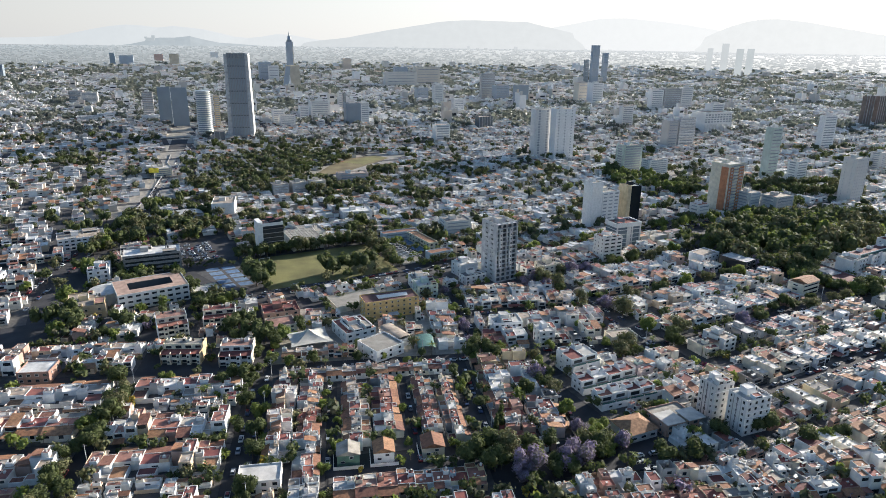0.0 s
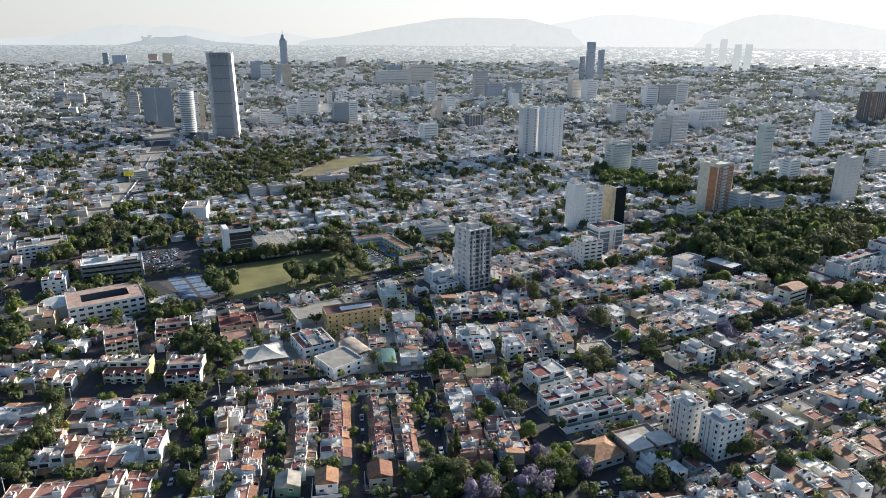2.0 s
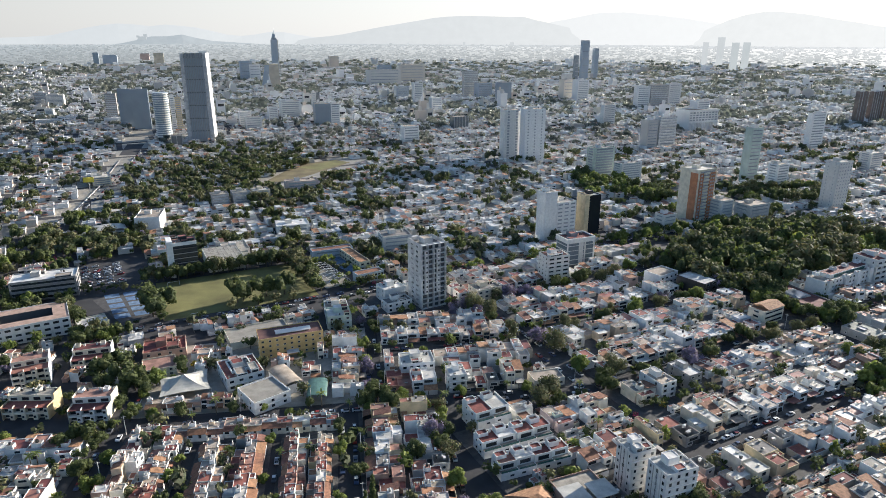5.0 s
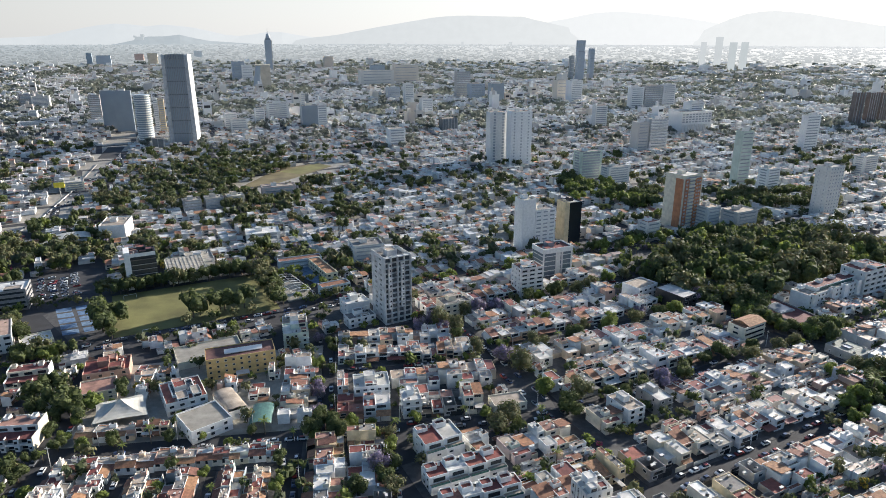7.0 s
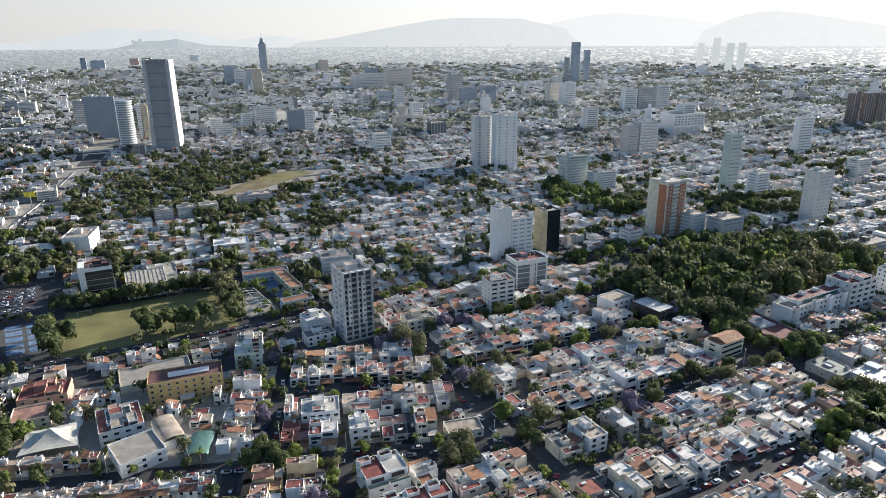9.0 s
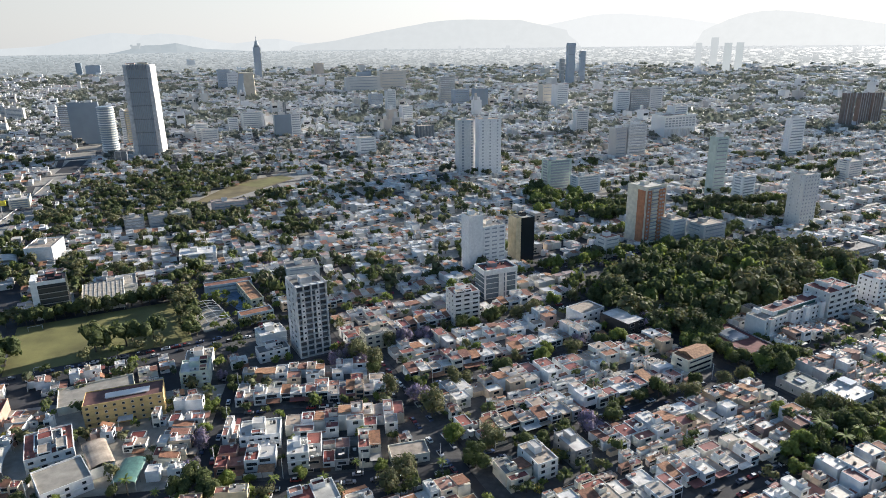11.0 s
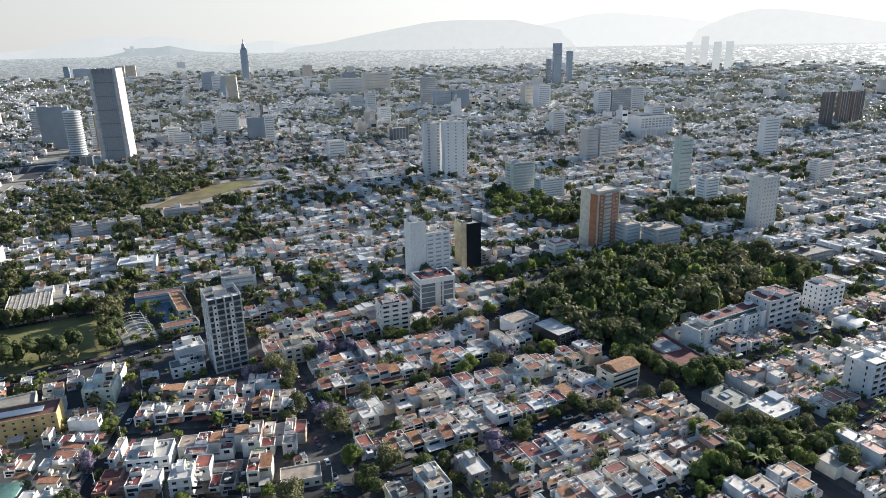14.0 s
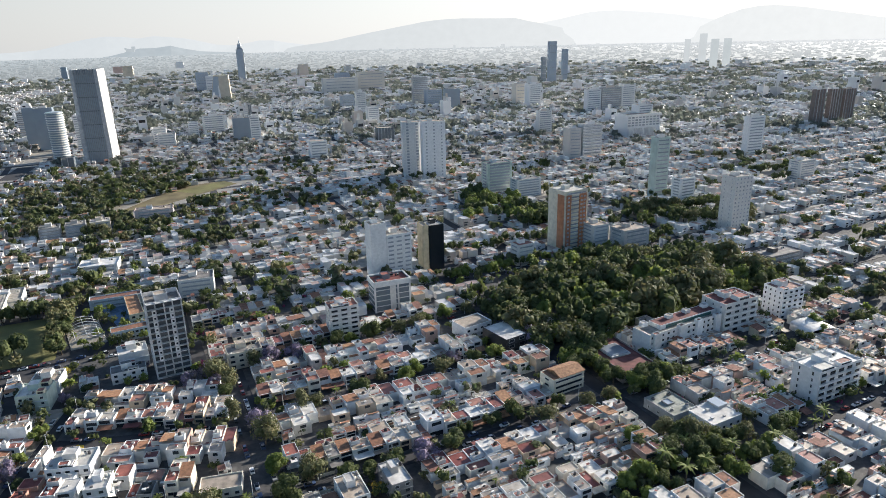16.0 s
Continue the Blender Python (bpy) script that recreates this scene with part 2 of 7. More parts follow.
# ---------------------------------------------------------------- mesh helpers
class Shape:
    """Collects welded solids with a material name per face."""
    def __init__(self):
        self.v, self.f, self.m = [], [], []

    def add(self, verts, faces, mat):
        o = len(self.v)
        self.v += verts
        self.f += [tuple(i + o for i in q) for q in faces]
        self.m += [mat] * len(faces)
        return self

    def box(self, x0, y0, z0, x1, y1, z1, mat):
        v = [(x0, y0, z0), (x1, y0, z0), (x1, y1, z0), (x0, y1, z0), (x0, y0, z1), (x1, y0, z1), (x1, y1, z1), (x0, y1, z1)]
        return self.add(v, [(3, 2, 1, 0), (4, 5, 6, 7), (0, 1, 5, 4), (1, 2, 6, 5), (2, 3, 7, 6), (3, 0, 4, 7)], mat)

    def tray(self, x0, y0, z0, x1, y1, z1, deep, thick, mat):
        """A walled mass with a parapet round a recessed top."""
        a = [(x0, y0), (x1, y0), (x1, y1), (x0, y1)]
        b = [(x0 + thick, y0 + thick), (x1 - thick, y0 + thick), (x1 - thick, y1 - thick), (x0 + thick, y1 - thick)]
        v = [(*p, z0) for p in a] + [(*p, z1) for p in a] + [(*p, z1) for p in b] + [(*p, z1 - deep) for p in b]
        f = []
        for i in range(4):
            j = (i + 1) % 4
            f += [(i, j, j + 4, i + 4), (i + 4, j + 4, j + 8, i + 8), (i + 8, j + 8, j + 12, i + 12)]
        return self.add(v, f, mat)

    def drum(self, x, y, z0, z1, r0, r1, n, mat, dome=0.0):
        v = [(x + r0 * math.cos(2 * math.pi * i / n), y + r0 * math.sin(2 * math.pi * i / n), z0) for i in range(n)]
        v += [(x + r1 * math.cos(2 * math.pi * i / n), y + r1 * math.sin(2 * math.pi * i / n), z1) for i in range(n)]
        f = [(i, (i + 1) % n, n + (i + 1) % n, n + i) for i in range(n)]
        v.append((x, y, z1 + dome))
        f += [(n + i, n + (i + 1) % n, 2 * n) for i in range(n)]
        return self.add(v, f, mat)

    def gable(self, x0, y0, z0, x1, y1, rise, mat, along="x", over=0.35, thick=0.16):
        """A pitched slab roof with a ridge along x or y."""
        x0, y0, x1, y1 = x0 - over, y0 - over, x1 + over, y1 + over
        if along == "x":
            ym = (y0 + y1) / 2
            p = [(x0, y0, z0), (x1, y0, z0), (x1, y1, z0), (x0, y1, z0), (x0, ym, z0 + rise), (x1, ym, z0 + rise)]
            up = [(0, 1, 5, 4), (2, 3, 4, 5)]
            ends = [(0, 4, 3), (1, 2, 5)]
        else:
            xm = (x0 + x1) / 2
            p = [(x0, y0, z0), (x1, y0, z0), (x1, y1, z0), (x0, y1, z0), (xm, y0, z0 + rise), (xm, y1, z0 + rise)]
            up = [(3, 0, 4, 5), (1, 2, 5, 4)]
            ends = [(0, 1, 4), (2, 3, 5)]
        self.add(p + [(x, y, z - thick) for x, y, z in p[:4]], up + ends + [(9, 8, 7, 6), (0, 6, 7, 1), (1, 7, 8, 2), (2, 8, 9, 3), (3, 9, 6, 0)], mat)
        return self

    def shed(self, x0, y0, z0, x1, y1, rise, mat, thick=0.16):
        """A single slope, low at y0 and high at y1."""
        p = [(x0, y0, z0), (x1, y0, z0), (x1, y1, z0 + rise), (x0, y1, z0 + rise)]
        return self.add(p + [(x, y, z - thick) for x, y, z in p], [(0, 1, 2, 3), (7, 6, 5, 4), (0, 4, 5, 1), (1, 5, 6, 2), (2, 6, 7, 3), (3, 7, 4, 0)], mat)

    def mesh(self, name):
        me = bpy.data.meshes.new(name)
        me.from_pydata(self.v, [], self.f)
        names = list(dict.fromkeys(self.m))
        for s in names:
            me.materials.append(M[s])
        me.polygons.foreach_set("material_index", [names.index(s) for s in self.m])
        me.update()
        return me

    def join(self, other, m=None):
        v = [tuple(m @ Vector(p)) for p in other.v] if m else other.v
        o = len(self.v)
        self.v += v
        self.f += [tuple(i + o for i in q) for q in other.f]
        self.m += other.m
        return self


def thing(name, label, category, group="", kind=""):
    return tagged(new(name), label, category, group, kind)


def part(name, shape, parent, label="", m=None):
    """Links a Shape or a ready mesh as one mesh object under a thing or a part."""
    ob = new(name, shape if isinstance(shape, bpy.types.Mesh) else shape.mesh(name))
    ob.parent = parent
    if m is not None:
        ob.matrix_basis = m
    if label:
        ob["label"] = label
    return ob


def scatter(name, templates, places, label, category, kind="stuff"):
    """One joined mesh of many small masses: places are (template, x, y, z, turn, sx, sy, sz)."""
    names = list(dict.fromkeys(s for t in templates for s in t.m))
    packs = []
    for t in templates:
        q = np.array([f if len(f) == 4 else (*f, f[2]) for f in t.f], dtype=np.int64)
        tri = np.array([len(f) == 3 for f in t.f])
        packs.append((np.array(t.v, dtype=np.float64), q, tri, np.array([names.index(s) for s in t.m])))
    vs, loops, sizes, mats, off = [], [], [], [], 0
    for ti, x, y, z, r, sx, sy, sz in places:
        v, q, tri, mi = packs[ti]
        c, s = math.cos(r), math.sin(r)
        p = v * (sx, sy, sz)
        w = np.empty_like(p)
        w[:, 0], w[:, 1], w[:, 2] = p[:, 0] * c - p[:, 1] * s + x, p[:, 0] * s + p[:, 1] * c + y, p[:, 2] + z
        vs.append(w)
        keep = np.ones(q.shape, dtype=bool)
        keep[tri, 3] = False
        loops.append((q + off)[keep])
        sizes.append(np.where(tri, 3, 4))
        mats.append(mi)
        off += len(v)
    v, l, z, mi = np.concatenate(vs), np.concatenate(loops), np.concatenate(sizes), np.concatenate(mats)
    me = bpy.data.meshes.new(name)
    me.vertices.add(len(v)); me.vertices.foreach_set("co", v.ravel())
    me.loops.add(len(l)); me.loops.foreach_set("vertex_index", l.astype(np.int32))
    me.polygons.add(len(z))
    me.polygons.foreach_set("loop_start", np.concatenate(([0], np.cumsum(z)[:-1])).astype(np.int32))
    me.polygons.foreach_set("loop_total", z.astype(np.int32))
    for s in names:
        me.materials.append(M[s])
    me.polygons.foreach_set("material_index", mi.astype(np.int32))
    me.update(calc_edges=True)
    me.validate()
    me.shade_flat()
    return tagged(new(name, me), label, category, "", kind)


# ---------------------------------------------------------------- plan: two street grids
class Grid:
    def __init__(self, x, y, turn):
        self.x, self.y, self.turn = x, y, radians(turn)

    def at(self, a, b):
        c, s = math.cos(self.turn), math.sin(self.turn)
        return self.x + a * c - b * s, self.y + a * s + b * c

    def inv(self, x, y):
        c, s = math.cos(self.turn), math.sin(self.turn)
        return (x - self.x) * c + (y - self.y) * s, -(x - self.x) * s + (y - self.y) * c


GA = Grid(-119, 275, 9.4)      # narrow terraces by the closed lanes
GB = Grid(32, 408, 27.5)       # wider grid of tree-lined streets
rnd = random.Random(7)

# ground: one sheet to the horizon, level below the flight and rising gently towards the hills
RISE_D, RISE_Z = [0, 600, 1000, 1500, 2000, 2720, 3000, 3500, 4200, 4795, 9500], [0, 0, 6, 17, 29, 45, 52, 62, 77, 90, 90]


def lift(x, y):
    """Height of the ground over the level of the near streets."""
    return float(np.interp(math.dist((x, y), (60, 50)), RISE_D, RISE_Z))


def ring_sheet(dists, a0, a1, n, mat, over=0.0):
    """A sheet that follows the ground between bearings a0 and a1, with rings at the given distances."""
    sh = Shape()
    for i in range(n + 1):
        a = radians(a0 + (a1 - a0) * i / n)
        for q in dists:
            sh.v.append((60 + q * math.sin(a), 50 + q * math.cos(a), float(np.interp(q, RISE_D, RISE_Z)) + over))
    m = len(dists)
    for i in range(n):
        for k in range(m - 1):
            sh.f.append((i * m + k, i * m + m + k, i * m + m + k + 1, i * m + k + 1)); sh.m.append(mat)
    return sh


M["ground"] = material("asphalt_and_dust", [(.042, .042, .046)], rough=0.93, stain=0.45, scale=0.12, bump=0.2)
tagged(new("ground", ring_sheet([0.01] + RISE_D[1:], 0, 360, 180, "ground").mesh("ground")), "dark grey asphalt and bare dust of the city ground", "ground", kind="structure")


LEVEL = iter(list(range(7)) * 300)


def slab(name, pts, z0, z1, mat, label, category="pavement", kind="structure"):
    k = len(pts)
    if name == "pavement":
        z1 -= 0.006 * next(LEVEL)      # neighbouring pavements are laid at slightly different levels
    s = Shape()
    s.add([(x, y, z0 + lift(x, y)) for x, y in pts] + [(x, y, z1 + lift(x, y)) for x, y in pts],
          [tuple(range(k, 2 * k))] + [(i, (i + 1) % k, k + (i + 1) % k, k + i) for i in range(k)], mat)
    return tagged(new(name, s.mesh(name)), label, category, kind=kind)


# ---------------------------------------------------------------- houses
def window_shape(w, h, bars=1):
    """Frame, reveal and pane as one welded piece standing a little proud of the wall."""
    t, out_y, in_y = 0.09, -0.10, -0.03
    a = [(0, 0), (w, 0), (w, h), (0, h)]
    b = [(t, t), (w - t, t), (w - t, h - t), (t, h - t)]
    v = [(x, 0.02, z) for x, z in a] + [(x, out_y, z) for x, z in a] + [(x, out_y, z) for x, z in b] + [(x, in_y, z) for x, z in b]
    s = Shape()
    f = []
    for i in range(4):
        j = (i + 1) % 4
        f += [(i, j, j + 4, i + 4), (i + 4, j + 4, j + 8, i + 8), (i + 8, j + 8, j + 12, i + 12)]
    s.add(v, f, "frame")
    s.f.append((12, 13, 14, 15)); s.m.append("glass")
    return s


def tank_shape():
    s = Shape()
    return s.drum(0, 0, 0, 1.15, 0.55, 0.55, 12, "plastic", 0.0).drum(0, 0, 1.15, 1.4, 0.55, 0.2, 12, "plastic", 0.04)


WIN, WIDE, TALL, TANK = window_shape(1.7, 1.4), window_shape(2.9, 1.5, 2), window_shape(1.2, 2.0, 0), tank_shape()
GATE = Shape().box(0, -0.06, 0, 2.8, 0.04, 2.2, "steel")


def house_parts(kind, wall, roof, r, w=8.0, d=18.0):
    """Parts of a town house, street front at y=0, centred on x: list of (name, Shape, offset)."""
    out = []
    x0, x1 = -w / 2, w / 2

    def mass(ax, ay, bx, by, h, deep, cover):
        out.append(("wall", Shape().tray(ax, ay, 0, bx, by, h, deep, 0.15, wall), None))
        out.append(("roof", Shape().box(ax + 0.15, ay + 0.15, h - deep - 0.15, bx - 0.15, by - 0.15, h - deep + 0.02, cover), None))

    flip = r.random() < 0.5
    def mx(a, b):
        return (a, b) if not flip else (-b, -a)
    other = r.choice(["roof_grey", "roof_white", "roof_red", "roof_red", "roof_red", "tile", roof])

    def clutter(ax, ay, bx, by, z, k):
        """Vents, skylights and gas bottles on a flat roof."""
        for _ in range(k):
            cw, cd, ch = r.uniform(0.4, 1.1), r.uniform(0.4, 1.0), r.uniform(0.35, 1.0)
            cx, cy = r.uniform(ax + 0.3, bx - 1.5), r.uniform(ay + 0.3, by - 1.4)
            out.append(("roof_vent", Shape().box(cx, cy, z - 0.05, cx + cw, cy + cd, z + ch, wall).box(cx - .08, cy - .08, z + ch, cx + cw + .08, cy + cd + .08, z + ch + 0.07, "roof_white"), None))

    if kind == "flat":
        yard = r.choice([0.0, 1.8, 3.2, 4.2])
        h = r.choice([5.3, 5.5, 5.7, 5.4, 5.6, 5.5, 5.8, 7.9]) + r.uniform(-0.15, 0.15)
        cut = w * r.uniform(0.4, 0.64)
        dep = r.uniform(6.5, 9.5)
        deep = r.uniform(0.18, 0.42)
        a, b = mx(x0, x0 + cut)
        mass(a, yard, b, yard + dep, h, deep, roof)
        a2, b2 = mx(x0 + cut, x1)
        back = r.uniform(0.6, 2.4)
        h2 = r.choice([2.9, h - 0.05, 3.1, h - 0.3, h - 0.1, h - 0.6, h - 0.2])
        style = r.random()
        dep2 = dep - r.uniform(-1.5, 2.5)
        if style < 0.3:
            out.append(("wall", Shape().box(a2, yard + back, 0, b2, yard + back + dep2, h2 - 0.2, wall), None))
            out.append(("tiled_roof", Shape().shed(a2 - 0.02, yard + back - 0.4, h2 - 0.3, b2 + 0.02, yard + back + dep2, 1.3, "tile"), None))
        else:
            mass(a2, yard + back, b2, yard + back + dep2, h2, r.uniform(0.16, 0.36), other)
            clutter(a2, yard + back, b2, yard + back + dep2, h2 - 0.25, 1)
        # front: porch slab over the car place, or a low lean-to of tiles
        if yard > 1.5:
            pz = r.uniform(2.5, 2.9)
            pa, pb = (a2, b2) if r.random() < 0.6 else (a, b)
            if r.random() < 0.5:
                out.append(("porch", Shape().box(pa, 0.3, pz, pb, yard + back - 0.03, pz + 0.22, r.choice(["roof_grey", "roof_red", "tile"])), None))
            else:
                out.append(("tiled_roof", Shape().shed(pa, 0.3, pz - 0.4, pb, yard - 0.03, 0.8, "tile"), None))
            out.append(("front_wall", Shape().box(x0, 0, 0, x1 - 3.3, 0.16, r.uniform(1.6, 2.6), wall), None))
            out.append(("gate", GATE, (x1 - 3.1, 0.1, 0.02)))
        rear = yard + max(dep, back + dep2)
        end = d - r.uniform(0.2, 1.2)
        if end - rear > 2.0:
            cut3 = w * r.uniform(0.4, 0.75)
            a3, b3 = mx(x0, x0 + cut3)
            h3 = r.choice([2.8, 3.1, h - 0.25, h - 0.45, h - 0.15])
            mass(a3, rear + 0.02, b3, end, h3, 0.3, other)
            out.append(("window", WIN, ((a3 + b3) / 2 + 0.75, end, max(1.0, h3 - 2.2), math.pi)))
            a4, b4 = mx(x0 + cut3, x1)
            if r.random() < 0.6:
                mass(a4, rear + (end - rear) * r.uniform(0.35, 0.6), b4, end - 0.2, r.choice([2.5, 2.8]), 0.25, r.choice(["roof_grey", "roof_red", "roof_red", "tile"]))
            clutter(a3, rear, b3, end, h3 - 0.28, 1)
        top = h - deep + 0.02
        sw = min(b - a - 0.5, r.uniform(2.0, 3.0))
        ra = a + 0.3 if r.random() < 0.5 else b - 0.3 - sw
        rb = ra + sw
        ry = yard + dep - r.uniform(2.9, 3.8)
        if r.random() < 0.5:
            sh = r.uniform(1.7, 2.3)
            out.append(("stair_room", Shape().tray(ra, ry, top, rb, ry + 2.5, top + sh, 0.15, 0.12, wall), None))
            out.append(("roof", Shape().box(ra + 0.12, ry + 0.12, top + sh - 0.3, rb - 0.12, ry + 2.38, top + sh - 0.14, roof), None))
            out.append(("water_tank", TANK, ((ra + rb) / 2, ry + 1.2, top + sh - 0.14)))
        else:
            out.append(("water_tank", TANK, ((ra + rb) / 2, ry + 1.3, top)))
        clutter(a, yard, b, ry, top, r.choice([1, 2]))
        fz = h - deep - 2.35
        out.append(("window", WIDE if b - a > 3.6 else WIN, ((a + b) / 2 - (1.3 if b - a > 3.6 else 0.75), yard, fz)))
        out.append(("window", WIN, (a + 0.6, yard, 1.0)))
        out.append(("window", WIN if h2 < 4 else WIDE, (a2 + 0.25, yard + back, h2 - 2.2)))
        out.append(("window", WIN, ((a + b) / 2 + 0.75, yard + dep, fz, math.pi)))
        if not flip:
            out.append(("window", WIN, (x0, yard + dep * 0.5, fz, -math.pi / 2)))
        if h2 > 4:
            out.append(("garage_door", Shape().box(0, -0.05, 0, min(2.8, b2 - a2 - 0.4), 0.02, 2.2, r.choice(["steel", "wood", "glass"])), (a2 + 0.2, yard + back, 0.02)))
        if b - a > 3.8:
            out.append(("terrace_door", Shape().box(0, -0.05, 0, b - a - 2.6, 0.02, 2.2, "glass"), (a + 2.2, yard, 0.1)))
        sb, bd = yard, rear - yard
    else:  # clay-tiled terrace: slope to the front, flat terrace behind
        h = 5.1 + r.uniform(-0.2, 0.3)
        sb = r.choice([0.0, 1.2])
        bd = d * r.uniform(0.58, 0.68)
        k = bd * r.uniform(0.3, 0.5)
        mass(x0, sb + k, x1, sb + bd, h, 0.3, roof)
        ta, tb = mx(x0, x0 + w * r.choice([1.0, 0.62, 0.5, 0.56]))
        out.append(("wall", Shape().box(ta, sb, 0, tb, sb + k, h - 1.5, wall), None))
        out.append(("tiled_roof", Shape().shed(ta - 0.05, sb - 0.3, h - 1.45, tb + 0.05, sb + k, r.uniform(0.9, 1.35), "tile"), None))
        if tb - ta < w - 1:
            fa, fb = mx(x0 + (tb - ta), x1)
            mass(fa, sb + r.uniform(0.3, 1.6), fb, sb + k, h - r.choice([0.3, 1.9, 2.3]), 0.3, r.choice([roof, "roof_red", "roof_white", "roof_grey"]))
        a3, b3 = mx(x0, x0 + w * 0.6)
        mass(a3, sb + bd, b3, d - 0.6, r.choice([2.9, 3.2, 4.6]), 0.3, r.choice(["tile", other]))
        ra, rb = mx(x1 - 2.8, x1 - 0.3)
        out.append(("stair_room", Shape().tray(ra, sb + bd - 2.9, h - 0.43, rb, sb + bd - 0.3, h + 1.6, 0.15, 0.12, wall), None))
        out.append(("roof", Shape().box(ra + 0.12, sb + bd - 2.78, h + 1.3, rb - 0.12, sb + bd - 0.42, h + 1.46, roof), None))
        out.append(("water_tank", TANK, ((ra + rb) / 2, sb + bd - 1.6, h + 1.46)))
        out.append(("window", WIN, (x0 + 0.6, sb, h - 3.0)))
        out.append(("window", TALL, (x0 + w * 0.6, sb, h - 3.6)))
        out.append(("gate", GATE, (x0 + 0.3, sb, 0.02)))
        clutter(x0, sb + k, x1 - 1.5, sb + bd - 2.5, h - 0.3, 2)
        out.append(("window", WIN, (0.8, sb + bd, h - 2.6, math.pi)))
    if kind == "tile":
        out.append(("yard_wall", Shape().box(x0, d - 0.3, 0, x1, d - 0.14, r.uniform(2.2, 3.0), wall), None))
    return out


WORDS = {"white": "white", "cream": "cream", "grey": "grey", "ochre": "ochre-painted", "terracotta": "terracotta-coloured", "pastel": "pastel-painted",
         "roof_white": "a white-painted flat roof", "roof_grey": "a weathered concrete flat roof", "roof_red": "a red waterproofed flat roof"}
FLAT_LOOKS = [("white", "roof_grey"), ("white", "roof_red"), ("cream", "roof_red"), ("grey", "roof_grey"), ("white", "roof_white"), ("grey", "roof_red"),
              ("white", "roof_red"), ("ochre", "roof_grey"), ("white", "roof_grey"), ("pastel", "roof_grey"), ("white", "roof_white"), ("cream", "roof_red"),
              ("white", "roof_red"), ("terracotta", "roof_red"), ("white", "roof_red"), ("grey", "roof_grey"), ("terracotta", "roof_red"), ("cream", "roof_white"),
              ("white", "roof_grey"), ("ochre", "roof_red"), ("white", "roof_red"), ("cream", "roof_grey"), ("white", "roof_grey"), ("grey", "roof_white")]
TILE_LOOKS = [("white", "roof_grey"), ("white", "roof_red"), ("cream", "roof_white"), ("pastel", "roof_red"), ("white", "roof_red"), ("cream", "roof_grey"),
              ("ochre", "roof_red"), ("grey", "roof_red"), ("terracotta", "roof_red"), ("white", "roof_white"), ("cream", "roof_red"), ("white", "roof_red")]
STYLES = [("flat", *k) for k in FLAT_LOOKS] + [("tile", *k) for k in TILE_LOOKS]
FLAT, TILED = list(range(24)), list(range(24, 36))
def place(off):
    """Offset of a part in its house, with an optional turn about the upright axis."""
    if not off:
        return None
    m = Matrix.Translation(off[:3])
    return m @ Matrix.Rotation(off[3], 4, "Z") if len(off) > 3 else m


PROTO, JOINED, PLAIN = [], [], []
MESHES = {}
for i, (kind, wall, roof) in enumerate(STYLES):
    r = random.Random(100 + i)
    ps = house_parts(kind, wall, roof, r)
    PROTO.append([])
    whole, plain = Shape(), Shape()
    for name, shp, off in ps:
        key = id(shp)
        if key not in MESHES:
            MESHES[key] = shp.mesh(name)
        PROTO[-1].append((name, MESHES[key], off))
        if name in ("wall", "roof", "tiled_roof", "stair_room"):
            plain.join(shp, place(off))
        if name == "window":
            wx, wz = shp.v[5][0], shp.v[6][2]
            whole.join(Shape().box(0, -0.06, 0, wx, 0.0, wz, "glass"), place(off))
        elif name == "water_tank":
            whole.join(Shape().drum(0, 0, 0, 1.25, 0.55, 0.4, 6, "plastic", 0.1), place(off))
        elif name not in ("gate", "door", "front_wall"):
            whole.join(shp, place(off))
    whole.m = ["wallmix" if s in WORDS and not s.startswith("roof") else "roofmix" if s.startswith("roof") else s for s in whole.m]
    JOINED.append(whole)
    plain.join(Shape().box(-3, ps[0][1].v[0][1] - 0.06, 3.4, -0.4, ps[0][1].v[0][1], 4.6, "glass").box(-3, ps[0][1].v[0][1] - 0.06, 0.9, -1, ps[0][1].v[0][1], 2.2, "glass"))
    # distant copies swap to the wall and roof colours paled for haze
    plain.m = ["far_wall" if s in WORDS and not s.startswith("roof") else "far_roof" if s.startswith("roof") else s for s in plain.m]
    PLAIN.append(plain)


def put_house(i, x, y, turn, w, d, hs, group):
    kind, wall, roof = STYLES[i]
    if kind == "tile":
        ob = thing("terraced_house", f"{WORDS[wall]} terraced house with a sloping clay-tiled front roof", "terraced house", "terraces along the closed lanes")
    else:
        ob = thing("house", f"{WORDS[wall]} two-storey house with {WORDS[roof]}", "house", group)
    ob.matrix_basis = Matrix.Translation((x, y, 0.15)) @ Matrix.Rotation(turn, 4, "Z") @ Matrix.Diagonal((w / 8.0, d / 18.0, hs, 1))
    for name, me, off in PROTO[i]:
        part(name, me, ob, "", place(off))
    return ob


NEAR, MASS = [], []          # house records; places taken by large buildings
KEEP_OUT, ZONES = [], []     # (grid, a0, a1, b0, b1): footprints; open grounds without houses


def free(x, y, m=0.0):
    for gr, a0, a1, b0, b1 in KEEP_OUT + ZONES:
        a, b = gr.inv(x, y)
        if a0 - m < a < a1 + m and b0 - m < b < b1 + m:
            return False
    return True


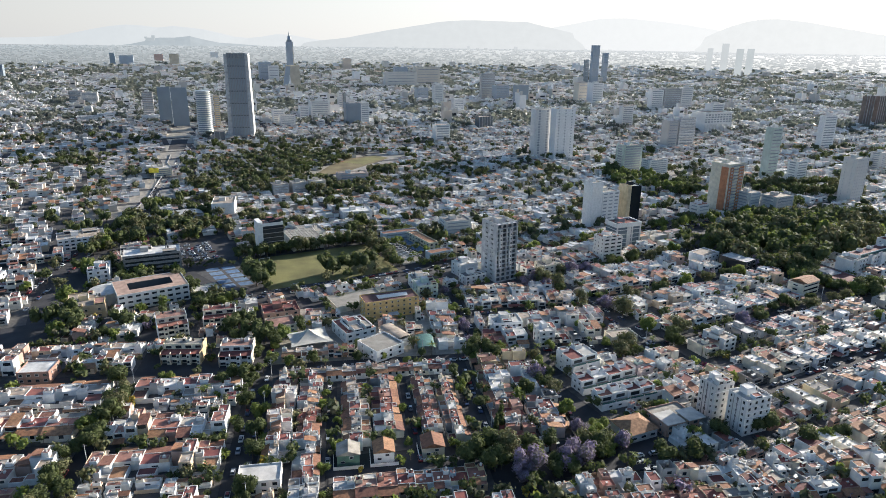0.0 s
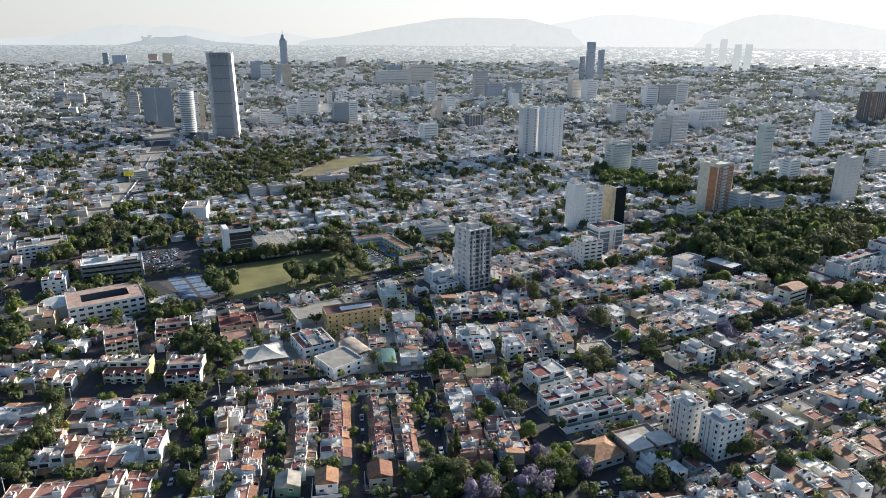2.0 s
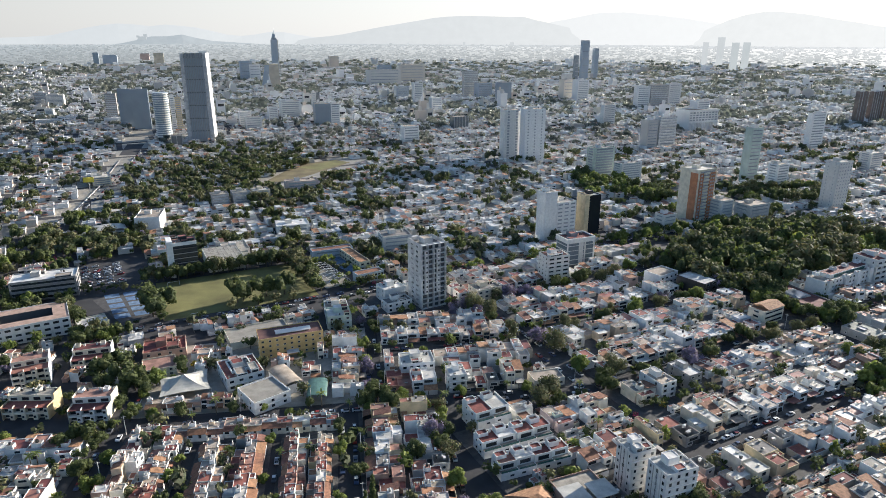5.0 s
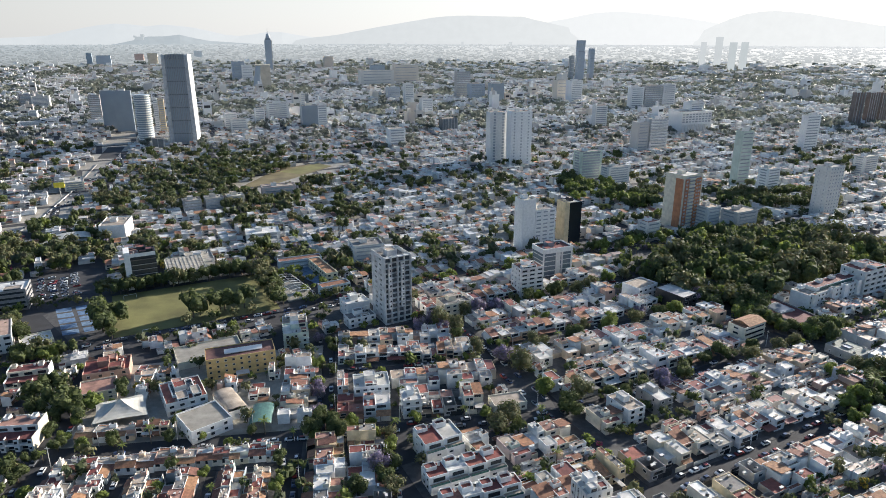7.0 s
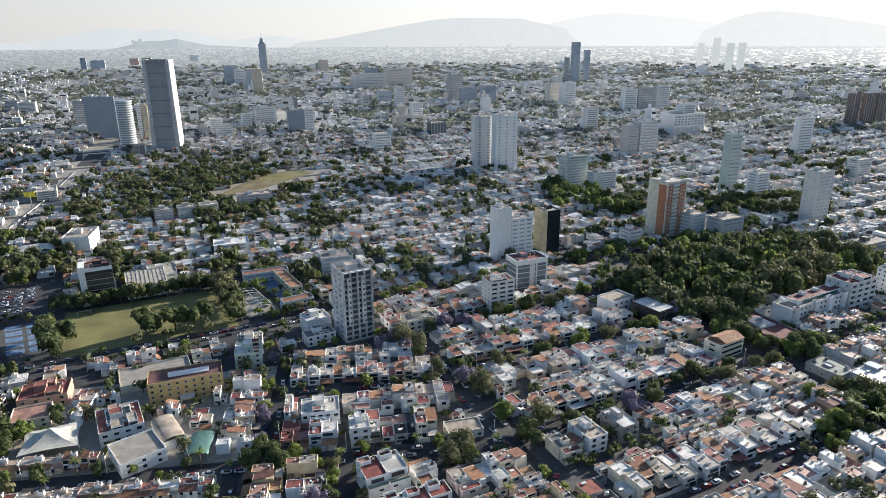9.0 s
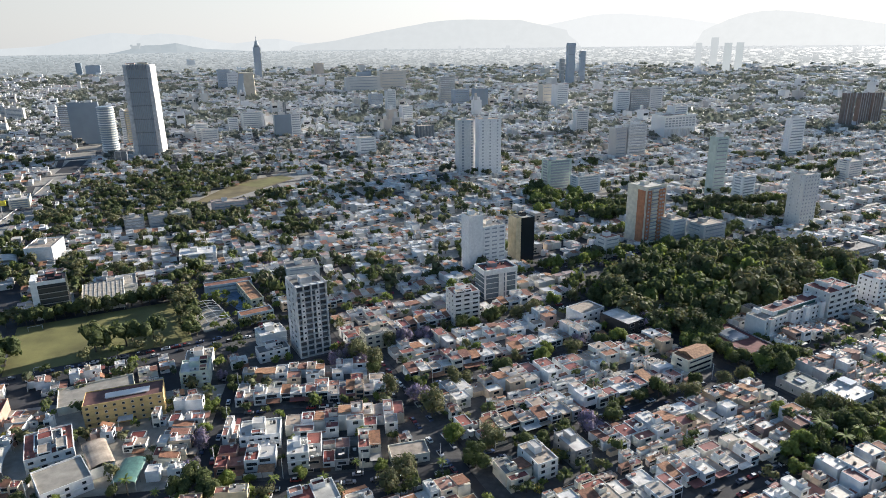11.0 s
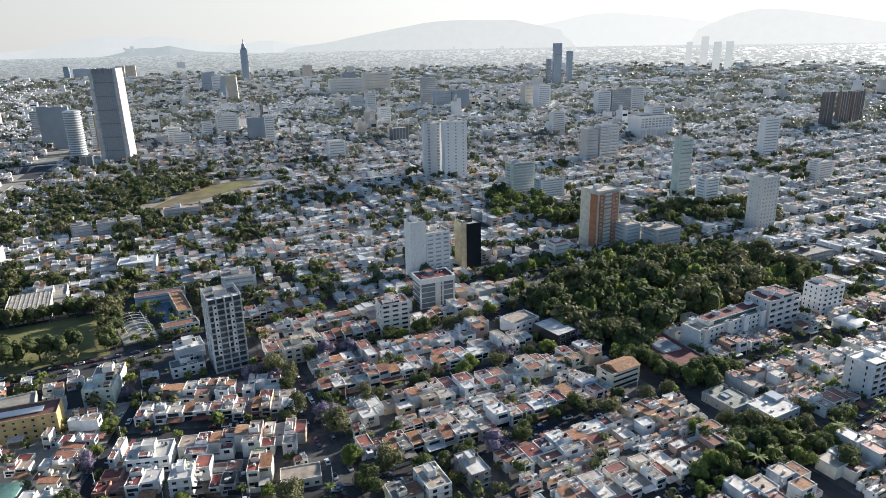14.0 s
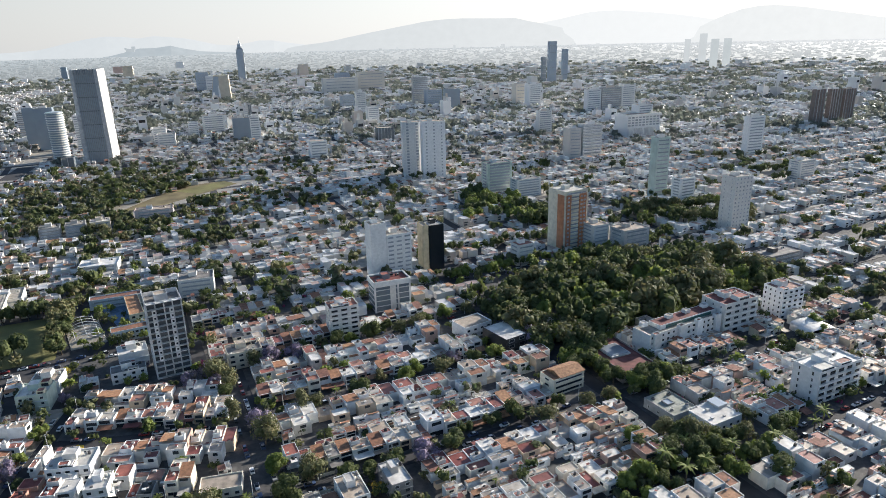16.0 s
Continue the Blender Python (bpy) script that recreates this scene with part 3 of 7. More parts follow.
def row(gr, a0, b0, a1, b1, depth, pool, wid=(7, 10), near=True, group="houses along the streets"):
    """A row of attached houses whose street fronts lie on the line a0,b0 - a1,b1; they stand to its left."""
    p, q = Vector(gr.at(a0, b0)), Vector(gr.at(a1, b1))
    L = (q - p).length
    u = (q - p) / L
    turn = math.atan2(u.y, u.x)
    s = 0.0
    deepest = min(depth, 19.0)
    while s < L - 4:
        w = min(rnd.uniform(*wid), L - s)
        c = p + u * (s + w / 2)
        mid = c + Vector((-u.y, u.x)) * deepest * 0.5
        i = rnd.choice(pool)
        hs = rnd.uniform(0.78, 1.02) if STYLES[i][0] == "flat" else rnd.uniform(0.76, 0.87)
        if w > 4 and free(mid.x, mid.y, 3.5):
            (NEAR if near else MASS).append((i, c.x, c.y, turn, w * 0.995, deepest * rnd.uniform(0.93, 1.0), hs, group))
            if depth - deepest > 2.5 and rnd.random() < 0.8:       # sheds and wash rooms at the end of a deep lot
                e = c + Vector((-u.y, u.x)) * (deepest + 0.1)
                MASS.append((rnd.choice(pool), e.x, e.y, turn, w * rnd.uniform(0.7, 0.99), (depth - deepest) * 0.96, rnd.uniform(0.45, 0.62), group))
        s += w


def block(gr, a0, a1, b0, b1, pool, along="a", near=True, wid=(7, 10), pave=True, one=False, floor="paving"):
    """A city block: raised pavement and two rows of houses back to back."""
    if pave:
        k = 1.8
        slab("pavement", [gr.at(a0 - k, b0 - k), gr.at(a1 + k, b0 - k), gr.at(a1 + k, b1 + k), gr.at(a0 - k, b1 + k)], -0.2, 0.15, floor,
             "grey concrete pavement of a city block with a raised kerb")
    if along == "a":
        dep = (b1 - b0) / (1 if one else 2)
        row(gr, a0, b0, a1, b0, dep, pool, wid, near)
        if not one:
            row(gr, a1, b1, a0, b1, dep, pool, wid, near)
    else:
        dep = (a1 - a0) / (1 if one else 2)
        row(gr, a1, b0, a1, b1, dep, pool, wid, near)
        if not one:
            row(gr, a0, b1, a0, b0, dep, pool, wid, near)


# ---------------------------------------------------------------- larger buildings
UNIT_WIN = {}


def win_mesh(w, h, bars):
    key = (round(w, 1), round(h, 1), bars)
    if key not in UNIT_WIN:
        sh = window_shape(key[0], key[1], bars)
        # far windows get the paled glass and wall colours
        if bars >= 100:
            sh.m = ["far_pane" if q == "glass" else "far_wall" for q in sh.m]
        UNIT_WIN[key] = sh.mesh("window")
    return UNIT_WIN[key]


def put_window(ob, w, h, bars, m):
    """A window on a near building: frame with its pane beneath it."""
    key = (round(w, 1), round(h, 1), "split")
    if key not in UNIT_WIN:
        whole = window_shape(key[0], key[1])
        fr, pane = Shape(), Shape()
        fr.v, fr.f, fr.m = whole.v, whole.f[:-1], whole.m[:-1]
        t = 0.09
        pane.box(t, -0.03, t, key[0] - t, -0.005, key[1] - t, "glass")
        UNIT_WIN[key] = (fr.mesh("window"), pane.mesh("pane"))
    fme, pme = UNIT_WIN[key]
    part("pane", pme, part("window", fme, ob, "", m), "dark glass pane")


def building(x, y, turn, w, d, h, floors, wall, label, category="building", roof="roof_grey", front=0, side=0, ww=1.5, wh=1.3, bars=1,
             balcony=0.0, sill=0.95, name="apartment_building", stair=True, base=0.15, group="", sidew=0.9, deep=0.7, keep=True, grid_windows=False):
    """A walled block with parapet, recessed roof, windows on the front and both flanks, and balcony slabs. x, y: front left corner; h: roof over the near streets."""
    ob = thing(name, label, category, group)
    up = lift(x, y)
    h -= up
    ob.matrix_basis = Matrix.Translation((x, y, base + up)) @ Matrix.Rotation(radians(turn), 4, "Z")
    part("wall", Shape().tray(0, 0, -base - (1.5 if up else 0), w, d, h, deep, 0.22, wall), ob)
    part("roof", Shape().box(0.22, 0.22, h - deep - 0.3, w - 0.22, d - 0.22, h - deep + 0.03, roof), ob)
    fh = (h - deep) / floors
    step = 1
    if y > 480 and not grid_windows:         # far off the panes of a storey run together into one strip
        ww, front = (round(w * 0.82, 1), 1) if front else (ww, 0)
        sidew, side = (round(d * 0.6, 1), 1) if side else (sidew, 0)
        step = 1 if y < 1500 else max(1, floors // 5)
    if stair:
        sx, sy = w * 0.3, d * 0.45
        part("stair_room", Shape().tray(sx, sy, h - deep + 0.03, sx + min(5, w * 0.35), sy + min(5, d * 0.4), h + 2.3, 0.2, 0.15, wall)
             .box(sx + 0.15, sy + 0.15, h + 1.9, sx + min(5, w * 0.35) - 0.15, sy + min(5, d * 0.4) - 0.15, h + 2.1, roof), ob)
        for k in range(2):
            part("water_tank", MESHES[id(TANK)], ob, "", Matrix.Translation((w * 0.75 + k * 1.4, d * 0.7, h - deep + 0.03)))
    for f in range(0, floors, step):
        z = f * fh + sill
        if front:
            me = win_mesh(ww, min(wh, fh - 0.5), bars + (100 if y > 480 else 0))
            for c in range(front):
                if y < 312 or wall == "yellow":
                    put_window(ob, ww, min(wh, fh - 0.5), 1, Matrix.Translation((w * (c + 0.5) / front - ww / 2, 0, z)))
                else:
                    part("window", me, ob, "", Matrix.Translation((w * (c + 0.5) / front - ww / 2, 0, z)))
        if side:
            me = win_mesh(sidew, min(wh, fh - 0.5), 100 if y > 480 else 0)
            for c in range(side):
                yy = d * (c + 0.5) / side
                if x > -100:
                    part("window", me, ob, "", Matrix.Translation((0, yy + sidew / 2, z)) @ Matrix.Rotation(-math.pi / 2, 4, "Z"))
                else:
                    part("window", me, ob, "", Matrix.Translation((w, yy - sidew / 2, z)) @ Matrix.Rotation(math.pi / 2, 4, "Z"))
        if balcony and f > 0:
            part("balcony", Shape().box(0.4, -balcony, 0, w - 0.4, -0.02, 0.16, wall).box(0.4, -balcony, 0.16, w - 0.4, -balcony + 0.08, 0.95, wall), ob, "",
                 Matrix.Translation((0, 0, f * fh)))
    if y < 480 and h < 26:
        fr = random.Random(int(x * 7 + y * 13))
        ztop = h - deep + 0.03
        for f in range(1, floors):
            if not balcony:
                part("ledge", Shape().box(-0.12, -0.28, 0, w + 0.12, -0.01, 0.22, wall), ob, "", Matrix.Translation((0, 0, f * fh - 0.1)))
        if stair and w > 9:
            k = 0
            while k < (3 if w * d > 180 else 2):
                bw, bd = fr.uniform(2.6, w * 0.34), fr.uniform(2.5, d * 0.4)
                bx, by = fr.uniform(0.3, w - bw - 0.3), fr.choice([0.3, d - bd - 0.3])
                bh = fr.uniform(1.0, 2.6)
                part("roof_room", Shape().tray(bx, by, ztop - 0.05, bx + bw, by + bd, ztop + bh, 0.25, 0.14, wall).box(bx + .14, by + .14, ztop + bh - 0.5, bx + bw - .14, by + bd - .14, ztop + bh - 0.25, fr.choice(["roof_red", "roof_grey", roof]))
                     .box(bx + 0.4, by - 0.05, ztop + 0.2, bx + bw - 0.4, by - 0.005, ztop + bh * 0.75, "glass"), ob)
                k += 1
        if stair:
            for k in range(3):
                vx, vy = fr.uniform(0.6, w - 1.8), fr.uniform(0.6, d - 1.8)
                part("roof_vent", Shape().box(vx, vy, ztop - 0.03, vx + fr.uniform(.5, 1.2), vy + fr.uniform(.5, 1.2), ztop + fr.uniform(.4, .9), fr.choice(["white", "steel", "roof_grey"])), ob)
    if keep:
        gr = Grid(x, y, turn)
        KEEP_OUT.append((gr, -1, w + 1, -2, d + 1))
    return ob


# ---- landmark towers and blocks, nearest first
# tall tower: floor slabs, columns, open bays with white panels between
ob = building(0, 400, 31, 16.5, 16, 40, 13, "concrete", "tall grey concrete apartment tower with open bays, nearly finished", "apartment tower",
              front=0, side=0, stair=False, deep=2.4)
part("roof_room", Shape().tray(5, 5, 37.6, 11, 11, 41.5, 0.3, 0.2, "concrete").box(5.2, 5.2, 41.0, 10.8, 10.8, 41.2, "roof_grey"), ob)
slab_me = Shape().box(-0.05, -1.9, 0, 16.55, -0.02, 0.3, "concrete").mesh("floor_slab")
col_me = Shape().box(-0.25, -1.85, 0, 0.25, -0.03, 39.9, "concrete").mesh("column")
# a flat dark panel on the wall stands for the dark of each open bay
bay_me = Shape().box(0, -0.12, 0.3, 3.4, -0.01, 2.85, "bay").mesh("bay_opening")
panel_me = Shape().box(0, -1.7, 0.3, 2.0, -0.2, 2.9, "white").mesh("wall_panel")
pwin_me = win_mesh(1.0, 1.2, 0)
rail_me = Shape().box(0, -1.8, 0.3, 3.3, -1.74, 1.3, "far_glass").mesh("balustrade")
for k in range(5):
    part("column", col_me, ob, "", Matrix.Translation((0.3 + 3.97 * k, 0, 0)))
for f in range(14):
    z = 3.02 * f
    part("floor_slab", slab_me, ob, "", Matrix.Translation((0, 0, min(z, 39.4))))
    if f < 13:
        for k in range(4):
            part("bay_opening", bay_me, ob, "dark panel standing for an open bay", Matrix.Translation((0.6 + 3.97 * k, 0, z)))
        if 2 < f < 12:
            for x in (2.5, 10.4):
                pan = part("wall_panel", panel_me, ob, "white panel", Matrix.Translation((x, 0, z)))
                part("window", pwin_me, pan, "", Matrix.Translation((0.5, -1.7, 1.1)))
        if f in (3, 4):
            part("balustrade", rail_me, ob, "", Matrix.Translation((12.6, 0, z)))
        for yy in (3.2, 4.6, 9.2, 10.6):
            part("window", pwin_me, ob, "", Matrix.Translation((0, yy + 0.5, z + 0.9)) @ Matrix.Rotation(-math.pi / 2, 4, "Z"))
ob = building(-77, 334, 22, 32, 13, 11, 4, "yellow", "yellow four-storey institute with rows of small windows", "school building", roof="roof_maroon",
              front=9, side=3, ww=1.2, wh=1.1, name="institute_building", deep=0.5, stair=False)
part("roof_light", Shape().gable(9, 4, 11.2, 26, 8, 0.9, "far_wall"), ob, "long white roof light")
part("plinth", Shape().box(9, 4.2, 10.5, 26, 7.8, 11.1, "white"), ob)
part("porch", Shape().box(13, -4, 2.9, 19, -0.02, 3.2, "concrete").box(13.1, -3.9, 0, 13.4, -3.6, 2.9, "concrete").box(18.6, -3.9, 0, 18.9, -3.6, 2.9, "concrete"), ob)
building(80, 438, 24, 16, 12, 20, 7, "white", "white seven-storey apartment block with dark strip windows", front=3, side=3, ww=3.4, wh=1.2, roof="roof_red")
building(90, 532, 27, 11, 12, 40, 13, "white", "white stepped apartment tower with a blank slab", "apartment tower", front=0, side=0)
building(100, 537, 27, 18, 14, 31, 10, "white", "white stepped apartment tower, lower wing with strip windows", "apartment tower", front=3, side=0, ww=4.0, grid_windows=True)
ob = building(99, 478, 24, 22, 14, 19, 5, "far_glass", "dark-glazed office block in a white concrete frame", "office building", roof="roof_red", front=0, side=0, name="office_building")
part("frame", Shape().tray(-0.6, -0.6, 16.2, 22.6, 14.6, 19.6, 1.2, 0.5, "white"), ob, "white roof frame")
for x in (-0.5, 9.5, 14.0, 21.5):
    part("pier", Shape().box(x, -0.55, 0, x + (3.5 if x == 9.5 else 1.0), -0.02, 16.2, "white"), ob, "white pier")
for f in range(5):
    part("floor_band", Shape().box(0, -0.3, 0, 22, -0.03, 0.5, "concrete").box(-0.3, 0, 0, -0.03, 14, 0.5, "concrete"), ob, "", Matrix.Translation((0, 0, 3.4 * f + 0.2)))
ob = building(228, 593, 31, 22, 20, 46, 15, "cream", "orange-panelled apartment tower with pale concrete frames", "apartment tower", front=1, side=0, ww=2.2)
for x, w_ in ((1.0, 4.6), (13.2, 7.0)):
    part("facing", Shape().box(x, -0.5, 1, x + w_, -0.01, 43, "orange"), ob, "broad orange brick facing")
part("facing", Shape().box(-0.4, 1, 1, -0.01, 8.5, 43, "orange"), ob, "broad orange brick facing")
for k in range(15):
    part("balcony", Shape().box(6.2, -1.2, 0, 12.6, -0.02, 0.9, "cream"), ob, "", Matrix.Translation((0, 0, 3.0 * k + 0.2)))
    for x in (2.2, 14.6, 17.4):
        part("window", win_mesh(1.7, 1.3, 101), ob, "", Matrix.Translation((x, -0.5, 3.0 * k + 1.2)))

building(369, 634, 27, 19, 14, 46, 14, "white", "white apartment tower with rows of small windows", "apartment tower", front=5, side=2, ww=1.6, wh=1.5, grid_windows=True)
building(82, 868, 12, 22, 20, 66, 18, "white", "white apartment slab with a green glass strip", "apartment tower", front=2, side=0, ww=3.0, wh=2.4, grid_windows=True)
building(106, 850, 12, 26, 20, 69, 18, "white", "white apartment slab with columns of small windows", "apartment tower", front=3, side=0, ww=1.8, wh=1.6, grid_windows=True)
building(174, 420, 36, 14, 20, 9.5, 3, "black_panel", "black box-shaped house with a white flat roof", "house", roof="roof_white", front=2, ww=3.6, wh=1.8, name="modern_house", deep=0.4, stair=False)
building(153, 439, 36, 18, 13, 7.5, 2, "white", "white house with a pale roof beside the black one", "house", roof="roof_grey", front=4, ww=1.8, name="modern_house", stair=False)
ob = building(193, 380, 32, 18, 10, 8.6, 3, "cream", "tan three-storey house with strip balconies and tiled roof", "house", roof="tile", front=1, side=1, ww=15.6, wh=1.1, bars=3, name="large_house", stair=False, deep=0.3, sidew=3)
part("tiled_roof", Shape().gable(4, 0, 8.7, 18, 10, 1.8, "tile"), ob)
ob = building(246, 418, 31, 56, 12, 12.3, 4, "white", "long white apartment block with roof terraces", front=15, side=0, ww=1.5, wh=1.3, roof="roof_grey", stair=False)
part("penthouse", Shape().tray(10, 3, 11.6, 52, 11, 14.0, 0.3, 0.2, "white").box(10.2, 3.2, 13.5, 51.8, 10.8, 13.75, "roof_red"), ob)
part("penthouse_glazing", Shape().box(14, 2.9, 11.7, 48, 2.99, 13.4, "green_glass"), ob, "green strip of glass")
for x in (2, 20, 33, 47):
    part("stair_tower", Shape().tray(x, -1.6, -0.1, x + 4, 1.2, 13.2 if x != 2 else 12.8, 0.3, 0.2, "white").box(x + 0.2, -1.4, 12, x + 3.8, 1.0, 12.3, "roof_red"), ob)
    part("roof_room", Shape().tray(x, 7, 13.4, x + 3.5, 10, 15.6, 0.2, 0.15, "white").box(x + 0.15, 7.15, 15.1, x + 3.35, 9.85, 15.3, "roof_grey"), ob)
building(292, 443, 28, 25, 16, 18, 5, "white", "white stepped apartment block with red terraces", front=4, side=3, ww=3.6, wh=1.5, roof="roof_red", balcony=1.0)
building(331, 462, 25, 17, 13, 18, 6, "white", "pale stepped apartment block with curved balconies", front=4, side=4, ww=2.0, roof="roof_red")
ob = building(-166, 449, 28, 15, 12, 24, 7, "glass", "dark glass office block with a white end wall", "office building", roof="roof_red", front=0, side=0, name="office_building")
part("end_wall", Shape().box(-3.5, -0.4, 0, -0.02, 12.4, 25, "white"), ob, "white end wall")
for f in range(7):
    part("floor_band", Shape().box(0, -0.25, 0, 15, -0.02, 0.45, "steel"), ob, "", Matrix.Translation((0, 0, 3.3 * f + 2.6)))
part("top_band", Shape().box(0, -0.35, 21.6, 15, -0.02, 23.9, "white"), ob)
ob = building(-147, 458, 28, 24, 32, 8, 2, "cream", "low hall with a pale corrugated roof", "hall", roof="corrugated", stair=False, name="sports_hall", deep=0.3)
seam_me = Shape().box(0, 0.3, 7.73, 0.35, 31.7, 7.95, "corrugated").mesh("roof_seam")
for k in range(9):
    part("roof_seam", seam_me, ob, "", Matrix.Translation((1.6 + 2.55 * k, 0, 0)))
building(-22, 407, 32, 14, 12, 9, 3, "white", "white blank-walled office block beside the tower", front=0, side=2, roof="roof_white", name="office_building")
building(-19, 393, 30, 16, 9, 6, 2, "white", "white house with arched ground-floor openings", "house", front=4, side=2, name="large_house")
building(34, 407, 28, 17, 12, 9, 3, "cream", "cream three-storey flats with stacked balconies", front=4, side=2, ww=2.2, balcony=0.7)
ob = building(227, 392, 25, 20, 34, 6, 2, "grey", "brown-roofed clinic round a glass-covered court", roof="roof_red", front=4, ww=2.4, name="clinic_building", stair=False)
part("roof_light", Shape().box(5, 15, 5.4, 15, 26, 6.4, "far_glass"), ob, "pale glass court roof")
part("court_rim", Shape().tray(4.4, 14.4, 5.33, 15.6, 26.6, 6.2, 0.8, 0.5, "grey"), ob)
building(306, 372, 27, 28, 13, 16, 5, "white", "white five-storey apartment block with green glass balconies", front=5, side=2, ww=3.4, wh=1.7, roof="roof_white", balcony=0.8)
building(271, 583, 28, 24, 18, 18, 6, "grey", "grey gridded apartment block beside trees", front=6, side=5, ww=2.6, wh=1.5)
building(250, 591, 28, 14, 16, 20, 7, "white", "white apartment block with few windows", front=3, side=2)
building(191, 558, 28, 13, 11, 16, 5, "white", "white apartment block with a red roof", front=2, side=2, roof="roof_red")
building(361, 543, 28, 32, 15, 10, 3, "steel", "dark brown office pavilion with flat roof", front=8, ww=3.0, name="office_building")
building(176, 770, 25, 28, 14, 35, 11, "pastel", "green-glazed office tower with strip windows", "office tower", front=6, side=3, ww=3.4, wh=2.0, bars=2, name="office_building")
building(205, 760, 25, 28, 14, 20, 7, "white", "white office block with strip windows", front=7, side=3, ww=2.6, name="office_building")
building(350, 706, 28, 17, 12, 30, 10, "white", "white apartment tower with small windows", "apartment tower", front=3, side=3)
building(505, 806, 28, 24, 14, 25, 8, "white", "white apartment tower with small windows", "apartment tower", front=5, side=2)
building(128, 553, 24, 11, 14, 33, 10, "glass", "dark glass tower beside a brown slab", "office tower", front=0, side=0, name="office_building")
building(124, 549, 24, 4, 12, 34, 10, "ochre", "brown slab of the dark glass tower", "office tower", front=0, side=0, name="office_building", stair=False)
building(-150, 686, 22, 33, 14, 13, 4, "pastel", "pale green apartment block with small windows", front=10, side=3)
building(-243, 326, 25, 20, 24, 8, 2, "ochre", "brown brick hall with arched windows", "hall", front=3, side=4, name="church_hall")
# hotel with a slotted base and a wide flat rim
ob = building(394, 1103, 22, 58, 32, 40, 8, "far_wall", "pale rounded hotel with slotted base and flat rim", "hotel", name="hotel_building", stair=False)
for k in range(20):
    part("fin", Shape().box(0, -0.9, 1, 1.1, -0.02, 13, "white"), ob, "", Matrix.Translation((0.8 + 2.95 * k, 0, 0)))
for f in range(4):
    for k in range(9):
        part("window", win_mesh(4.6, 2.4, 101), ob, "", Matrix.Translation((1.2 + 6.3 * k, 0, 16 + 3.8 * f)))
part("rim", Shape().tray(-1.5, -1.5, 31.4, 59.5, 33.5, 33.4, 0.6, 1.0, "white"), ob)
part("ledge", Shape().box(-0.8, -1.2, 13.2, 58.8, -0.02, 14.6, "white"), ob)
# tower with fluted pale fins between broad pylons
ob = building(-363, 986, 12, 32, 30, 129, 32, "grey", "tall dark office tower with pale vertical fins", "office tower", name="office_tower", deep=3.0, stair=False)
top = 129 - lift(-363, 986)
part("glazing", Shape().box(3.0, -0.35, 3, 28.6, -0.01, top - 7, "far_slate"), ob, "grey glass between the fins")
fin_me = Shape().box(-0.5, -1.3, 3, 0.5, -0.36, top - 6, "fin").mesh("fin")
for k in range(11):
    part("fin", fin_me, ob, "", Matrix.Translation((4.4 + 2.28 * k, 0, 0)))
band_me = Shape().box(3.1, -0.7, 0, 28.5, -0.36, 1.5, "dark_glazing").mesh("service_band")
for k in range(6):
    part("service_band", band_me, ob, "dark band of louvres", Matrix.Translation((0, 0, 14 + 18.0 * k)))
ledge_me = Shape().box(3.1, -0.95, 0, 28.5, -0.36, 0.5, "fin").mesh("ledge")
for k in range(6):
    part("ledge", ledge_me, ob, "", Matrix.Translation((0, 0, 16.2 + 18.0 * k)))
part("pylon", Shape().add([(-3.0, -1.4, 0), (3.0, -1.4, 0), (3.0, 4, 0), (-3.0, 4, 0), (-1.2, -1.4, top), (3.0, -1.4, top), (3.0, 4, top), (-1.2, 4, top)],
                          [(4, 5, 6, 7), (0, 1, 5, 4), (1, 2, 6, 5), (2, 3, 7, 6), (3, 0, 4, 7)], "concrete"), ob, "pale concrete corner pylon")
part("pylon", Shape().add([(28.6, -1.4, 0), (34.4, -1.4, 0), (34.4, 31, 0), (28.6, 31, 0), (28.6, -1.4, top), (33.0, -1.4, top), (33.0, 30.6, top), (28.6, 30.6, top)],
                          [(4, 5, 6, 7), (0, 1, 5, 4), (1, 2, 6, 5), (2, 3, 7, 6), (3, 0, 4, 7)], "concrete"), ob, "pale concrete flank wall")
for k in range(13):
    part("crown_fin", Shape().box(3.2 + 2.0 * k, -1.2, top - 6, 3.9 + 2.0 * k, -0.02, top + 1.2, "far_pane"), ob)

